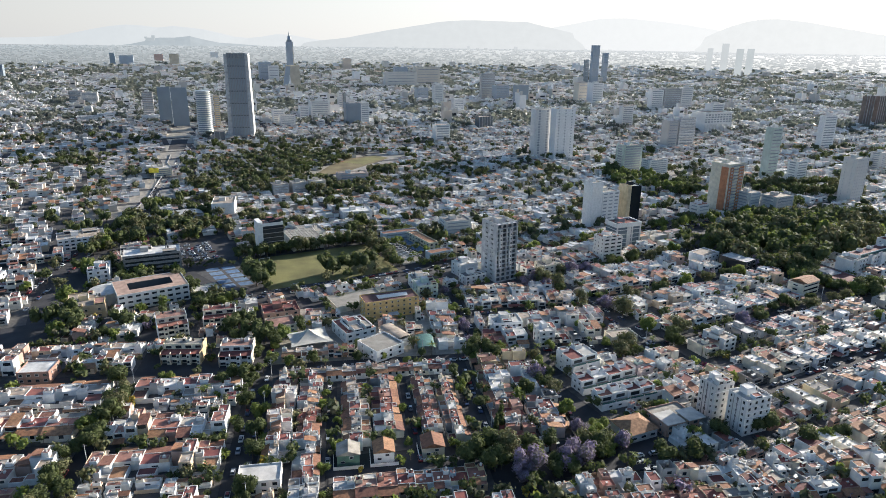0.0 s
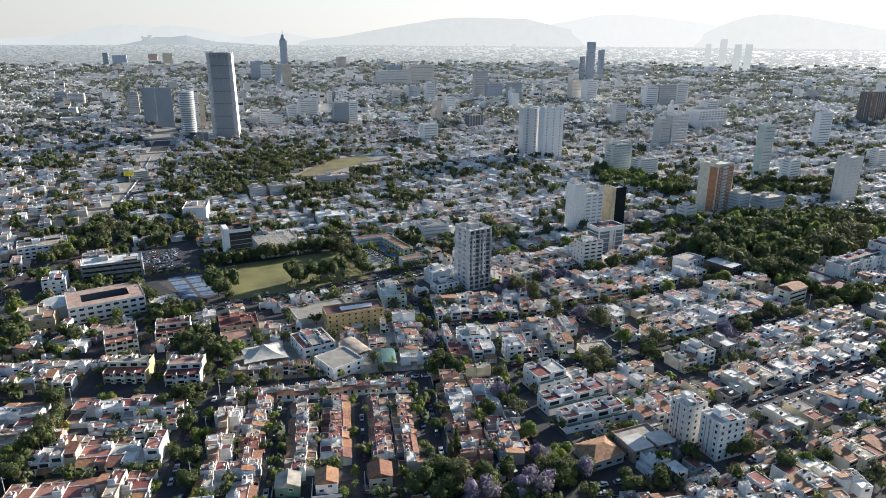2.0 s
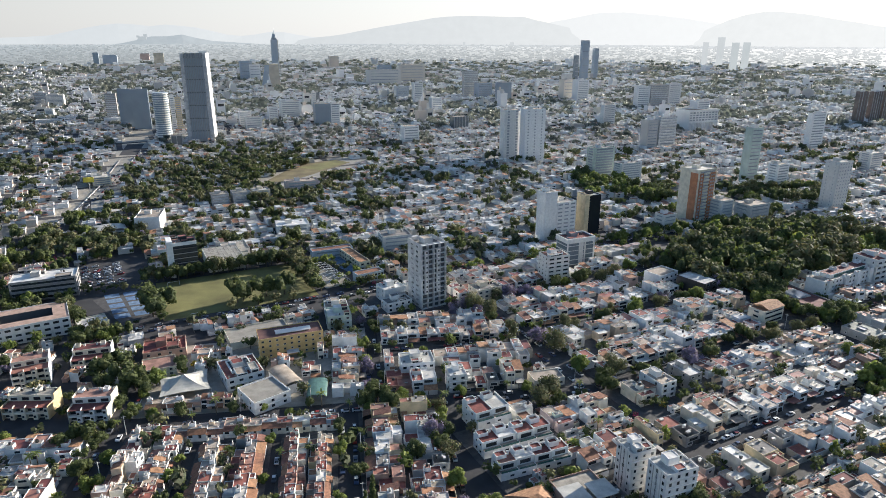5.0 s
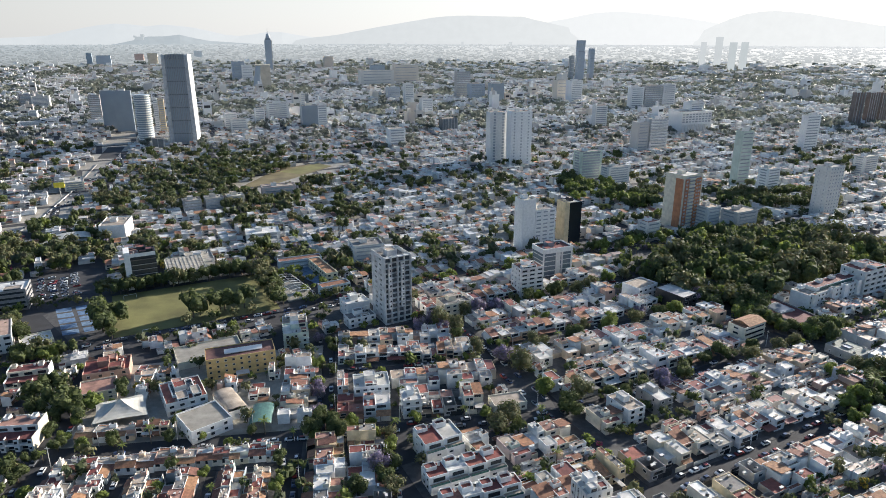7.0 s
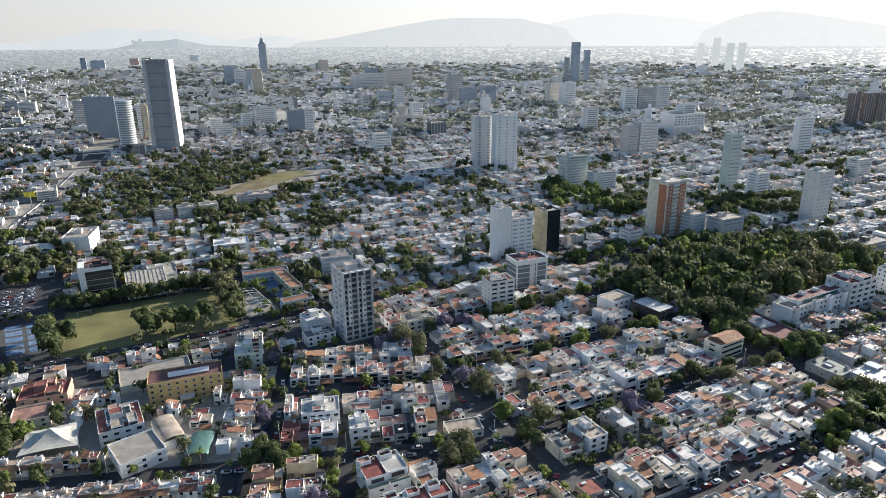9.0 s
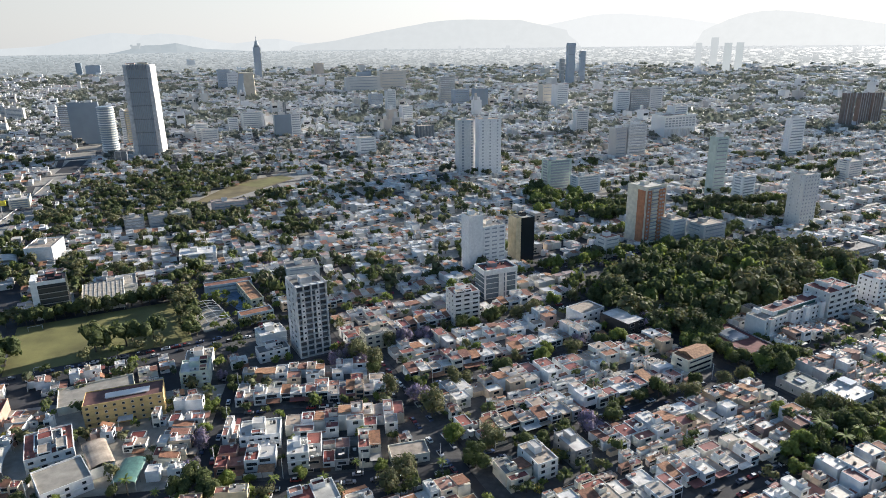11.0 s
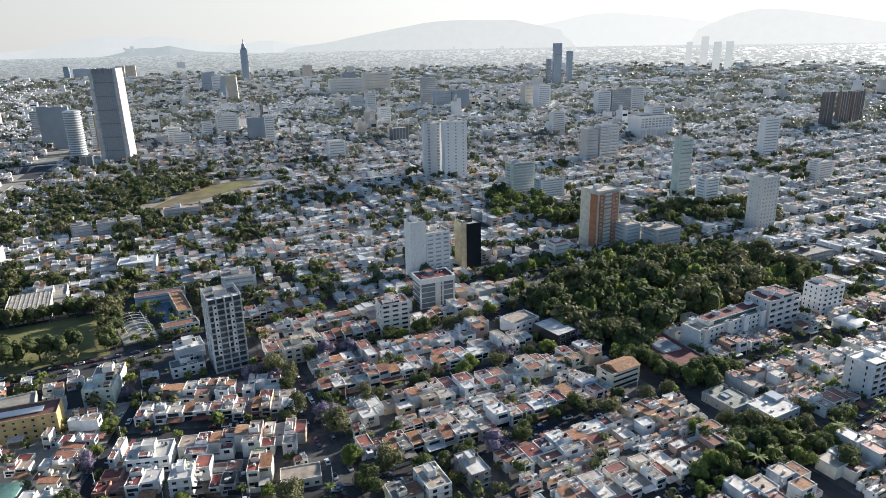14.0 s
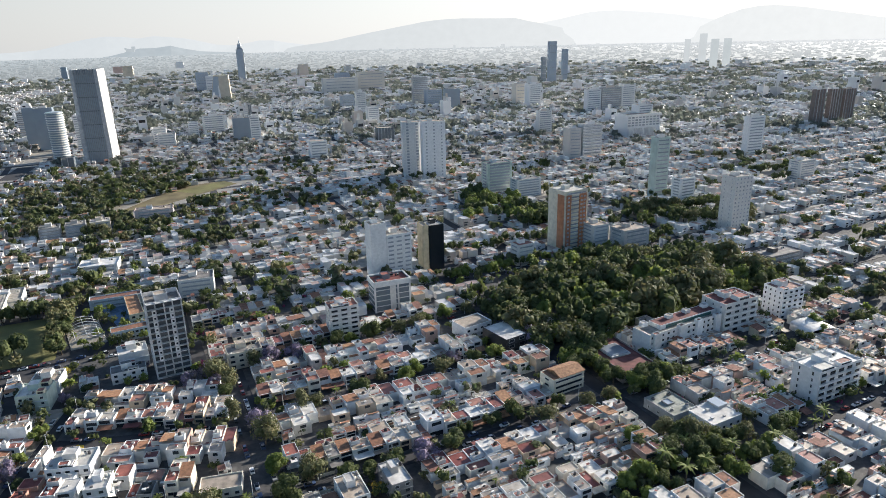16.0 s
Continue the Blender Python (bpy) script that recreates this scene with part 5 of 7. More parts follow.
def modern_row(x, y, turn, n, uw, d, label, floors=2):
    """A row of white flat-roofed houses: front terraces with glass rails, upper storeys set back, red decks and roof boxes."""
    ob = thing("house_row", label, "row houses")
    ob.matrix_basis = Matrix.Translation((x, y, 0.1)) @ Matrix.Rotation(radians(turn), 4, "Z")
    top = 3.0 * floors + 0.3
    for k in range(n):
        a = k * uw
        part("wall", Shape().tray(a, 0, 0, a + uw - 0.03, d, top - 3.0, 0.25, 0.14, "white"), ob)
        part("terrace", Shape().box(a + 0.14, 0.14, top - 3.5, a + uw - 0.17, 2.9, top - 3.2, "roof_grey"), ob)
        part("upper_wall", Shape().tray(a, 2.6 if k % 2 else 2.0, top - 3.3, a + uw - 0.03, d, top, 0.5, 0.16, "white"), ob)
        part("roof_deck", Shape().box(a + 0.16, 2.8, top - 0.9, a + uw - 0.19, d - 0.16, top - 0.46, "roof_red" if k % 3 != 1 else "roof_white"), ob)
        part("roof_box", Shape().tray(a + 0.3, d - 3.6, top - 0.5, a + uw * 0.6, d - 0.4, top + (1.7 if k % 2 else 1.1), 0.4, 0.14, "white").box(a + 0.44, d - 3.46, top + 0.3, a + uw * 0.6 - 0.14, d - 0.54, top + 0.6, "roof_red"), ob)
        part("window", win_mesh(uw * 0.62, 1.8, 0), ob, "", Matrix.Translation((a + uw * 0.2, 2.6 if k % 2 else 2.0, top - 2.7)))
        for f in range(floors - 1):
            part("window", win_mesh(1.8, 1.0, 0), ob, "", Matrix.Translation((a + uw * (0.15 if k % 2 else 0.5), 0, 3.0 * f + 1.2)))
        part("glass_rail", Shape().box(a + 0.3, 0.05, top - 3.0, a + uw - 0.4, 0.1, top - 2.2, "green_glass"), ob, "greenish glass rail")
        part("water_tank", MESHES[id(TANK)], ob, "", Matrix.Translation((a + uw * 0.8, d - 1.5, top - 0.46)))
    for f in range(floors):
        for yy in (d * 0.35, d * 0.7):
            part("window", win_mesh(1.2, 1.0, 0), ob, "", Matrix.Translation((0, yy + 0.6, 3.0 * f + 1.1)) @ Matrix.Rotation(-math.pi / 2, 4, "Z"))
    KEEP_OUT.append((Grid(x, y, turn), -1, n * uw + 1, -2, d + 1))


flats(-164, 319.5, 18, 17, 13, 3, 3, "cream", "white", "three-storey flats with stacked balconies and pink decks")
flats(-181, 302, 28, 15, 15, 4, 3, "cream", "white", "grey-white four-storey flats with stacked balconies")
flats(-141, 276.5, 8, 15.5, 14, 3, 3, "white", "cream", "white three-storey flats with a tall blank end wall")
flats(-170, 278, 4, 19, 12, 3, 4, "cream", "ochre", "cream flats with brown brick end walls")
modern_row(37, 242.5, 22, 4, 7.4, 8.5, "white modern row houses with red decks and glass rails")
modern_row(31.5, 255.5, 25, 4, 7.8, 9.5, "white modern row houses with roof boxes")
modern_row(29.5, 271, 27, 2, 8.0, 14, "white three-storey house with roof terraces", floors=3)
for x, y, w, d, h, nf, ns in ((90.5, 225.5, 13, 10, 16.5, 4, 3), (81.5, 235.5, 10, 9, 17.5, 3, 3)):
    ob = building(x, y, 22, w, d, h, 6, "white", "white six-storey apartment block with grooved flanks and small windows", front=nf, side=ns, ww=1.1, wh=1.3, bars=0, roof="roof_white")
    for k in range(3):
        # thin dark strip on the wall face, drawn in place of a real recess
        part("groove", Shape().box(-0.05, d * (0.3 + 0.2 * k) - 0.2, 0.5, -0.004, d * (0.3 + 0.2 * k) + 0.2, h - 0.8, "steel"), ob, "dark upright strip standing for a recess")
# low office with a brown hipped roof and pale canopy slabs
ob = building(43, 219, 25, 14, 12, 3.8, 1, "grey", "low office with a brown hipped tile roof", "office building", front=3, ww=2.6, name="office_building", stair=False)
part("tiled_roof", Shape().add([(-0.6, -0.6, 3.85), (14.6, -0.6, 3.85), (14.6, 12.6, 3.85), (-0.6, 12.6, 3.85), (5, 6, 6.4), (9, 6, 6.4)], [(0, 1, 5, 4), (1, 2, 5), (2, 3, 4, 5), (3, 0, 4), (3, 2, 1, 0)], "tile"), ob)
ob = building(59, 224, 23, 17, 14, 5.4, 2, "terracotta", "brown office under two pale roof slabs", "office building", front=4, side=2, ww=2.0, roof="roof_grey", name="office_building", stair=False)
part("roof_slab", Shape().box(-1, -1.5, 6.3, 8.0, 8, 6.65, "roof_white").box(0.5, 0, 5.3, 0.8, 0.3, 6.3, "steel").box(7, 0, 5.3, 7.3, 0.3, 6.3, "steel").box(0.5, 7, 4.7, 0.8, 7.3, 6.3, "steel").box(7, 7, 4.7, 7.3, 7.3, 6.3, "steel"), ob, "pale raised roof slab")
part("roof_slab", Shape().box(9, -2.5, 6.8, 17.5, 6, 7.15, "roof_white").box(9.5, 0, 4.7, 9.8, 0.3, 6.8, "steel").box(16.5, 0, 4.7, 16.8, 0.3, 6.8, "steel").box(9.5, 5, 4.7, 9.8, 5.3, 6.8, "steel").box(16.5, 5, 4.7, 16.8, 5.3, 6.8, "steel"), ob, "pale raised roof slab")
vault(-45, 293, 9, 9, 15, 3.6, 1.2, "green_sheet", "green corrugated canopy on thin steel posts", "canopy", None)
vault(-56, 300, 38, 9, 19, 4.5, 1.4, "roof_grey", "grey barrel-roofed hall of the institute")
building(-133, 328, 22, 20, 15, 6, 2, "terracotta", "low red-roofed house with several wings", "house", roof="roof_red", front=4, name="large_house")
building(-126, 312, 25, 15, 13, 5, 2, "cream", "low red-roofed house beside the institute", "house", roof="roof_red", front=3, name="large_house", stair=False)
building(-95, 344, 29, 32, 19, 4, 1, "cream", "low building with a wide pale roof deck", "building", roof="yard", front=0, name="market_hall", stair=False)
building(-49, 367, 16, 13, 13, 9, 3, "pastel", "pale blue house with roof terraces", "house", front=3, side=2, roof="roof_white", name="large_house")
building(-53, 382, 16, 13, 13, 7, 2, "white", "white house with a blue side wall", "house", front=3, side=2, roof="roof_grey", name="large_house")
building(-43, 439, 32, 19, 8, 6.5, 2, "pastel", "two-storey school wing with an orange roof", "school building", roof="tile", front=8, ww=1.8, name="school_building", stair=False)
building(-45, 464, 32, 8, 36, 6.5, 2, "pastel", "two-storey school wing with an orange roof", "school building", roof="tile", front=2, side=8, ww=1.8, sidew=2.0, name="school_building", stair=False)
building(-82, 486, 25, 30, 8, 6.5, 2, "pastel", "two-storey school wing with an orange roof", "school building", roof="tile", front=10, ww=1.8, name="school_building", stair=False)
building(-181, 358, 38, 15, 14, 5, 1, "cream", "low shed with a pale roof beside the courts", "shed", roof="roof_white", name="shed", stair=False)
building(-247, 402, 24, 36, 18, 13, 4, "grey", "dark banded office block with pale ledges", "office building", front=1, side=1, ww=34.0, wh=1.6, sidew=16, name="office_building", roof="roof_white", balcony=0.9)
building(-262, 384, 24, 13, 18, 9, 3, "white", "white office wing with a sloping roof", "office building", front=3, side=4, name="office_building", roof="roof_white")
building(-318, 448, 32, 32, 22, 9, 3, "white", "white office building with a folded roofline", "office building", front=8, side=4, ww=2.4, name="office_building", roof="roof_grey")
building(-238, 545, 14, 19, 28, 14, 4, "white", "white blank-walled cinema block", front=0, side=0, name="cinema_building", roof="roof_grey")
vault(-266, 530, 32, 26, 18, 5, 2.0, "roof_white", "pale wavy-roofed hall beside the avenue")
building(-33, 505, 20, 22, 17, 12, 4, "white", "white villa block with dark brown base storeys", "apartment building", front=5, side=3, ww=2.8)
building(-207, 633, 28, 16, 14, 12, 4, "grey", "pale grey apartment block with flat roof", front=4, side=3)
building(-190, 643, 28, 16, 14, 12, 4, "grey", "pale grey apartment block with flat roof", front=4, side=3)
building(-173, 652, 28, 16, 14, 12, 4, "cream", "pale apartment block with flat roof terraces", front=4, side=3)
building(-145, 484, 28, 18, 22, 7, 2, "white", "white cluster of stepped roof terraces", front=5, side=4)
building(-123, 545, 20, 26, 18, 8, 3, "white", "white apartment house with wide roof terraces", front=6, side=3, roof="roof_white")
building(-358, 706, 30, 18, 30, 12, 4, "cream", "pale office block beside the avenue", front=4, side=5, name="office_building")
vault(335, 436, 16, 18, 15, 3.5, 2.2, "roof_white", "white barrel-roofed market hall")
row(GA, 8, 6, 58, 6, 9.5, TILED + FLAT, (6, 9))
row(GA, 103, 10, 103, 60, 17, FLAT, (7, 10))
# stretched roof over the patio
tent = thing("tent_roof", "off-white stretched canopy roof with a low peak", "canopy")
s = Shape()
cs = [(-109, 291), (-89, 299), (-97, 317), (-116, 307)]
ring = []
for k in range(4):
    p, q = Vector(cs[k]), Vector(cs[(k + 1) % 4])
    for f in range(6):
        ring.append(p.lerp(q, f / 6) + (Vector((-103, 303.5)) - p.lerp(q, f / 6)) * 0.10 * math.sin(math.pi * f / 6))
for lv in range(6):
    f = lv / 6
    for p in ring:
        c = p.lerp(Vector((-103, 304)), f)
        s.v.append((c.x, c.y, 4.3 + 4.2 * f ** 2.2))
s.v.append((-103, 304, 8.7))
for lv in range(5):
    for k in range(24):
        s.f.append((lv * 24 + k, lv * 24 + (k + 1) % 24, lv * 24 + 24 + (k + 1) % 24, lv * 24 + 24 + k)); s.m.append("canvas")
for k in range(24):
    s.f.append((120 + k, 120 + (k + 1) % 24, 144)); s.m.append("canvas")
part("canopy", s, tent)
for x, y in cs:
    part("post", Shape().drum(x, y, 0, 4.4, 0.12, 0.1, 8, "steel"), tent)
KEEP_OUT.append((Grid(-109, 290, 22), -8, 24, -1, 22))
# covered ball court: arched white tubes over a slab
crt = thing("ball_court", "grey ball court under white arched tube ribs", "sports court")
crt.matrix_basis = Matrix.Translation((-62, 431, 0)) @ Matrix.Rotation(radians(36), 4, "Z")
part("court_floor", Shape().box(0, 0, -0.1, 18, 36, 0.2, "yard"), crt)
rib = Shape()
for k in range(12):
    a0, a1 = math.pi * k / 12, math.pi * (k + 1) / 12
    p0, p1 = (9 - 9.2 * math.cos(a0), 5.5 * math.sin(a0)), (9 - 9.2 * math.cos(a1), 5.5 * math.sin(a1))
    rib.add([(p0[0], -.12, p0[1]), (p0[0], .12, p0[1]), (p1[0], .12, p1[1]), (p1[0], -.12, p1[1]), (p0[0] * .985 + .13, -.12, p0[1] * .96), (p0[0] * .985 + .13, .12, p0[1] * .96), (p1[0] * .985 + .13, .12, p1[1] * .96), (p1[0] * .985 + .13, -.12, p1[1] * .96)],
            [(0, 1, 2, 3), (7, 6, 5, 4), (0, 3, 7, 4), (1, 5, 6, 2)], "white")
rib = rib.mesh("rib")
for k in range(8):
    part("rib", rib, crt, "", Matrix.Translation((0, 1 + 4.8 * k, 0.2)))
for k in range(3):
    xx = 3 + 6 * k
    part("purlin", Shape().box(xx - .1, 0.8, 5.1 if k != 1 else 5.65, xx + .1, 35.2, 5.25 if k != 1 else 5.8, "white"), crt)
slab("school_yard", [(-52, 462), (-42, 474), (-62, 500), (-78, 490)], -0.2, 0.1, "blue_paint", "blue painted school yard between the wings", "sports court")
# blue ball courts and the car park
slab("ball_courts", [(-162, 370), (-154, 398), (-182, 434), (-201, 408)], -0.2, 0.06, "paving", "worn grey ball courts with pale blue lines", "sports court")
for k in range(5):
    for q in range(2):
        x, y = -174 - 5.2 * k + 9.5 * q, 381.5 + 7.4 * k + 4.6 * q
        slab("court_paint", [(x, y), (x + 7.5, y + 3.6), (x + 3.8, y + 9), (x - 3.7, y + 5.4)], 0.06, 0.075, "blue_paint", "faded blue court paint on concrete", "paint")
slab("car_park", [(-212, 428), (-184, 446), (-200, 480), (-226, 478)], -0.2, 0.05, "asphalt", "asphalt car park behind the field", "car park")
KEEP_OUT.append((Grid(-212, 428, 32), -14, 36, -2, 52))
slab("dry_pitch", [(-188, 731), (-157, 747), (-110, 847), (-131, 864), (-171, 833)], -0.2, 0.2, "dry_grass", "dry brown sports ground", "field")
slab("green_pitch", [(-168, 812), (-138, 800), (-114, 846), (-131, 860)], 0.2, 0.23, "grass", "green pitch on the sports ground", "field")
KEEP_OUT.append((Grid(-188, 731, -23), -12, 48, -8, 152))
# billboard by the avenue
bb = thing("billboard", "yellow billboard panel on a steel pole", "billboard")
bb.matrix_basis = Matrix.Translation((-347, 680, lift(-347, 680))) @ Matrix.Rotation(radians(10), 4, "Z")
part("pole", Shape().drum(0, 0, 0, 11, 0.5, 0.4, 10, "steel"), bb)
part("panel", Shape().box(-5, -0.3, 11, 5, 0.3, 16, "yellow_paint"), bb)
# the great avenue: asphalt strip with a pale parapet where it rises
AVENUE = [(-258, 290), (-263, 334), (-270, 368), (-284, 420), (-302, 496), (-321, 617), (-348, 712), (-391, 842), (-438, 981), (-482, 1113)]
for k, ((ax, ay), (bx, by)) in enumerate(zip(AVENUE, AVENUE[1:])):
    L, ang = math.dist((ax, ay), (bx, by)), math.atan2(by - ay, bx - ax)
    nx, ny, hw = -math.sin(ang), math.cos(ang), 11.0
    slab("road", [(ax + nx * hw, ay + ny * hw), (ax - nx * hw, ay - ny * hw), (bx - nx * hw, by - ny * hw), (bx + nx * hw, by + ny * hw)], -0.2, 0.05 + 0.004 * (k % 2), "asphalt", "dark asphalt carriageway of the wide avenue", "road")
    KEEP_OUT.append((Grid(ax, ay, math.degrees(ang)), -4, L + 4, -14, 14))
    if 4 <= k <= 6:
        for side_ in (5.0,):
            wall_ = thing("parapet_wall", "pale concrete parapet along the raised avenue lanes", "wall")
            wall_.matrix_basis = Matrix.Translation((ax + nx * side_, ay + ny * side_, lift(ax, ay) - 0.3)) @ Matrix.Rotation(ang, 4, "Z") @ Matrix.Rotation(-math.atan2(lift(bx, by) - lift(ax, ay), L), 4, "Y")
            part("wall", Shape().box(0, -0.2, 0, L, 0.2, 1.5, "grey"), wall_)
KEEP_OUT.append((GB, -5, 5, -130, 8))

# gabled houses at the heads of the closed lanes
def gabled_house(x, y, turn, w, d, h, wall, roof, label):
    ob = thing("house", label, "house", "gabled houses at the lane heads")
    ob.matrix_basis = Matrix.Translation((x, y, 0.12)) @ Matrix.Rotation(radians(turn), 4, "Z")
    part("wall", Shape().box(0, 0, -0.12, w, d, h, wall), ob)
    part("gable_wall", Shape().add([(0, 0, h), (w, 0, h), (w / 2, 0, h + 1.5), (0, 0.3, h), (w, 0.3, h), (w / 2, 0.3, h + 1.5)], [(0, 1, 2), (5, 4, 3), (0, 3, 4, 1), (1, 4, 5, 2), (2, 5, 3, 0)], wall), ob)
    part("tiled_roof", Shape().gable(0, 0, h - 0.02, w, d, 1.75, roof, along="y"), ob)
    for wx, wz in ((w * 0.55, h - 1.9), (w * 0.16, 1.0)):
        part("window", win_mesh(1.6, 1.1, 0), ob, "", Matrix.Translation((wx, 0, wz)))
    part("garden_wall", Shape().box(-1.5, -2.4, -0.1, w + 1.5, -2.2, 1.3, "white").box(-1.5, -2.2, -0.1, -1.3, d, 1.3, "white"), ob, "white garden wall")
    KEEP_OUT.append((Grid(x, y, turn), -2, w + 2, -3, d + 0.5))


gabled_house(-71, 201.4, 9.4, 8.4, 7.6, 4.6, "green_render", "roof_grey", "green gabled house behind a low white wall")
gabled_house(-57.4, 203.9, 9.4, 7.7, 7.6, 4.4, "white", "tile", "white gabled house with a clay tile roof")
gabled_house(-39.1, 207.6, 9.4, 8.4, 8.2, 4.4, "cream", "tile", "cream gabled house with a clay tile roof")

# ---- blocks of houses
DULL = [3, 5, 7, 9, 11, 13, 21, 1, 6, 14, 18, 22] + TILED
block(GA, -140, -66, -112, -60, DULL, wid=(8, 12))
block(GA, -140, -66, -50, -6, DULL, wid=(8, 12))
block(GA, -55, -8, -112, -62, DULL, wid=(8, 12))
block(GA, -55, -8, -58, -6, DULL, wid=(8, 12))
block(GA, 7, 29, -112, -12, FLAT + TILED, along="b", wid=(6, 8))
block(GA, 37, 62, -72, -20, TILED, along="b", wid=(5.5, 7.5))
block(GA, 10, 90, -16, -5.5, TILED, along="a", wid=(6, 8), one=True)
block(GA, 69, 88, -72, -20, TILED, along="b", wid=(5.5, 7.5))
block(GA, 34, 90, -103, -89, TILED, along="a", wid=(6, 8), one=True)
block(GA, 34, 88, -124, -107, TILED + FLAT, along="a", wid=(6, 9), one=True)
block(GA, 100, 131, -74, -6, FLAT + TILED, along="b", wid=(7.5, 11))
block(GB, -72, -4, -164, -116, FLAT, wid=(8, 12))
block(GB, -62, 0, -222, -174, FLAT, wid=(8, 12))
block(GA, -140, -62, 6, 34, DULL, wid=(7, 10))
block(GA, 112, 205, 6, 46, FLAT, wid=(8, 12))
block(GA, 112, 182, 56, 92, FLAT, wid=(8, 12))
block(GA, 120, 240, -125, -100, FLAT + TILED)
for v0, v1, u0 in ((-47, -5, 9), (-106, -57, 9), (-164, -116, 4), (-222, -174, 6), (-280, -232, -12)):
    block(GB, u0, 148, v0, v1, FLAT, wid=(9, 13.5))
for v0, v1 in ((-106, -57), (-164, -116), (-222, -174)):
    block(GB, 160, 250, v0, v1, FLAT, wid=(9, 14))
    block(GB, 260, 345, v0, v1, FLAT, wid=(8, 12), near=False)
block(GB, -6, 148, 6, 49, FLAT, wid=(9, 13))
block(GB, -10, 148, 60, 104, FLAT, wid=(8, 12), near=False)
block(GB, 158, 345, -48, -6, FLAT, wid=(8, 12), near=False)
block(GB, 158, 345, 6, 49, FLAT, wid=(8, 12), near=False)
block(GB, -75, -20, 6, 46, FLAT, near=False)

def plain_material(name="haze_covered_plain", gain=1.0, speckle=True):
    """Self-lit haze colour for the far quarters of the city: paler with distance and towards the sun."""
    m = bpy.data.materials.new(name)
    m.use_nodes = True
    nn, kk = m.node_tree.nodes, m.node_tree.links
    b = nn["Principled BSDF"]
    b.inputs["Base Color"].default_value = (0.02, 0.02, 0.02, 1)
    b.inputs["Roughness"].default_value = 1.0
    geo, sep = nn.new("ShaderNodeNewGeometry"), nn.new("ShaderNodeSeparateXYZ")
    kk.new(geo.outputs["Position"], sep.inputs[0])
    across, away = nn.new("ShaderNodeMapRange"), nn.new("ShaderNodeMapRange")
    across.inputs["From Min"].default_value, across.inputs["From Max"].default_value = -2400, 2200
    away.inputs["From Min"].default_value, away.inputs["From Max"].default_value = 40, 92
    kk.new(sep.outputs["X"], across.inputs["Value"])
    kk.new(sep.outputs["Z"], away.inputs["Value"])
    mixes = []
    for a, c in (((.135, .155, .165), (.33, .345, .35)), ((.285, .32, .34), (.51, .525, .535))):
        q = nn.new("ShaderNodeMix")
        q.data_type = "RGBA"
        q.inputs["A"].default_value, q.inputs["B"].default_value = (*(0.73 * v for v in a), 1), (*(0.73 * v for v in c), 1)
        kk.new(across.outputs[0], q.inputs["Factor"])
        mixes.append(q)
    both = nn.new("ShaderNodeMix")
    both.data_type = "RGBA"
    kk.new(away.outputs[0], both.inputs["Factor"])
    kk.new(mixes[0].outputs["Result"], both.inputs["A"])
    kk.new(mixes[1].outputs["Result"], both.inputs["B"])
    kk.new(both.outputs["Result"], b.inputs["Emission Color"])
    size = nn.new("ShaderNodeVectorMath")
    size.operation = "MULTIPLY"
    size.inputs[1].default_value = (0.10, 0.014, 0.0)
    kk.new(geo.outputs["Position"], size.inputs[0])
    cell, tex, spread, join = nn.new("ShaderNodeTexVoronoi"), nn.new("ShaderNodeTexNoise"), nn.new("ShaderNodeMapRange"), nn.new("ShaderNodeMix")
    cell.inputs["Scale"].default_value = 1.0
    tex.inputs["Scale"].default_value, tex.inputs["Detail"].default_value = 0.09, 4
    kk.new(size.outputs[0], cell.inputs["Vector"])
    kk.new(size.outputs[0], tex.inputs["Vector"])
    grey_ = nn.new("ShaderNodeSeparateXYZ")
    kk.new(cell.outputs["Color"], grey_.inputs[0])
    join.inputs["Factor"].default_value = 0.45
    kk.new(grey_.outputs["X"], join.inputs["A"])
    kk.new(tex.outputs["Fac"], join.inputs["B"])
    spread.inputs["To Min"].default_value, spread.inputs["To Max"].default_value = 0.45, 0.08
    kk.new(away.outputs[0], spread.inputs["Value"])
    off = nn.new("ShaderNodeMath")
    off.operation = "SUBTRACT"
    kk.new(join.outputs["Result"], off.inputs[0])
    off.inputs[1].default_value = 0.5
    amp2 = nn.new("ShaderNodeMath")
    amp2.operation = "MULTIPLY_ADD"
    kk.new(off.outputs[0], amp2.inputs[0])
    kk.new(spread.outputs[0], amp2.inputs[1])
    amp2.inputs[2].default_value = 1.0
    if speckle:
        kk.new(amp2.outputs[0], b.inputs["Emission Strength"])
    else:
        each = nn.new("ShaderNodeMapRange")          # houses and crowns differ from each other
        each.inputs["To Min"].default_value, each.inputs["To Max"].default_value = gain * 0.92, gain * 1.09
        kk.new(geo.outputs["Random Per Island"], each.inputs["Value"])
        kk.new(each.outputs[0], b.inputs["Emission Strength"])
    return m


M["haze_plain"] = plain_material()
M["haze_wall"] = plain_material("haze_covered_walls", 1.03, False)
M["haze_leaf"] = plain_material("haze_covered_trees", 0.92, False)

# ground of the far town is coloured pale to imitate haze over it
tagged(new("pavement", ring_sheet([1230, 1500, 2000, 2719], -48, 48, 80, "yard", 0.12).mesh("pavement")), "lots and lanes of the far town, paled for haze", "pavement", kind="structure")

# ---- the rest of the town as far as it is told apart
def in_view(x, y, m=60):
    return y > 120 and -0.72 * (y + 10) - 30 - m < x < 0.72 * (y - 60) + 150 + m


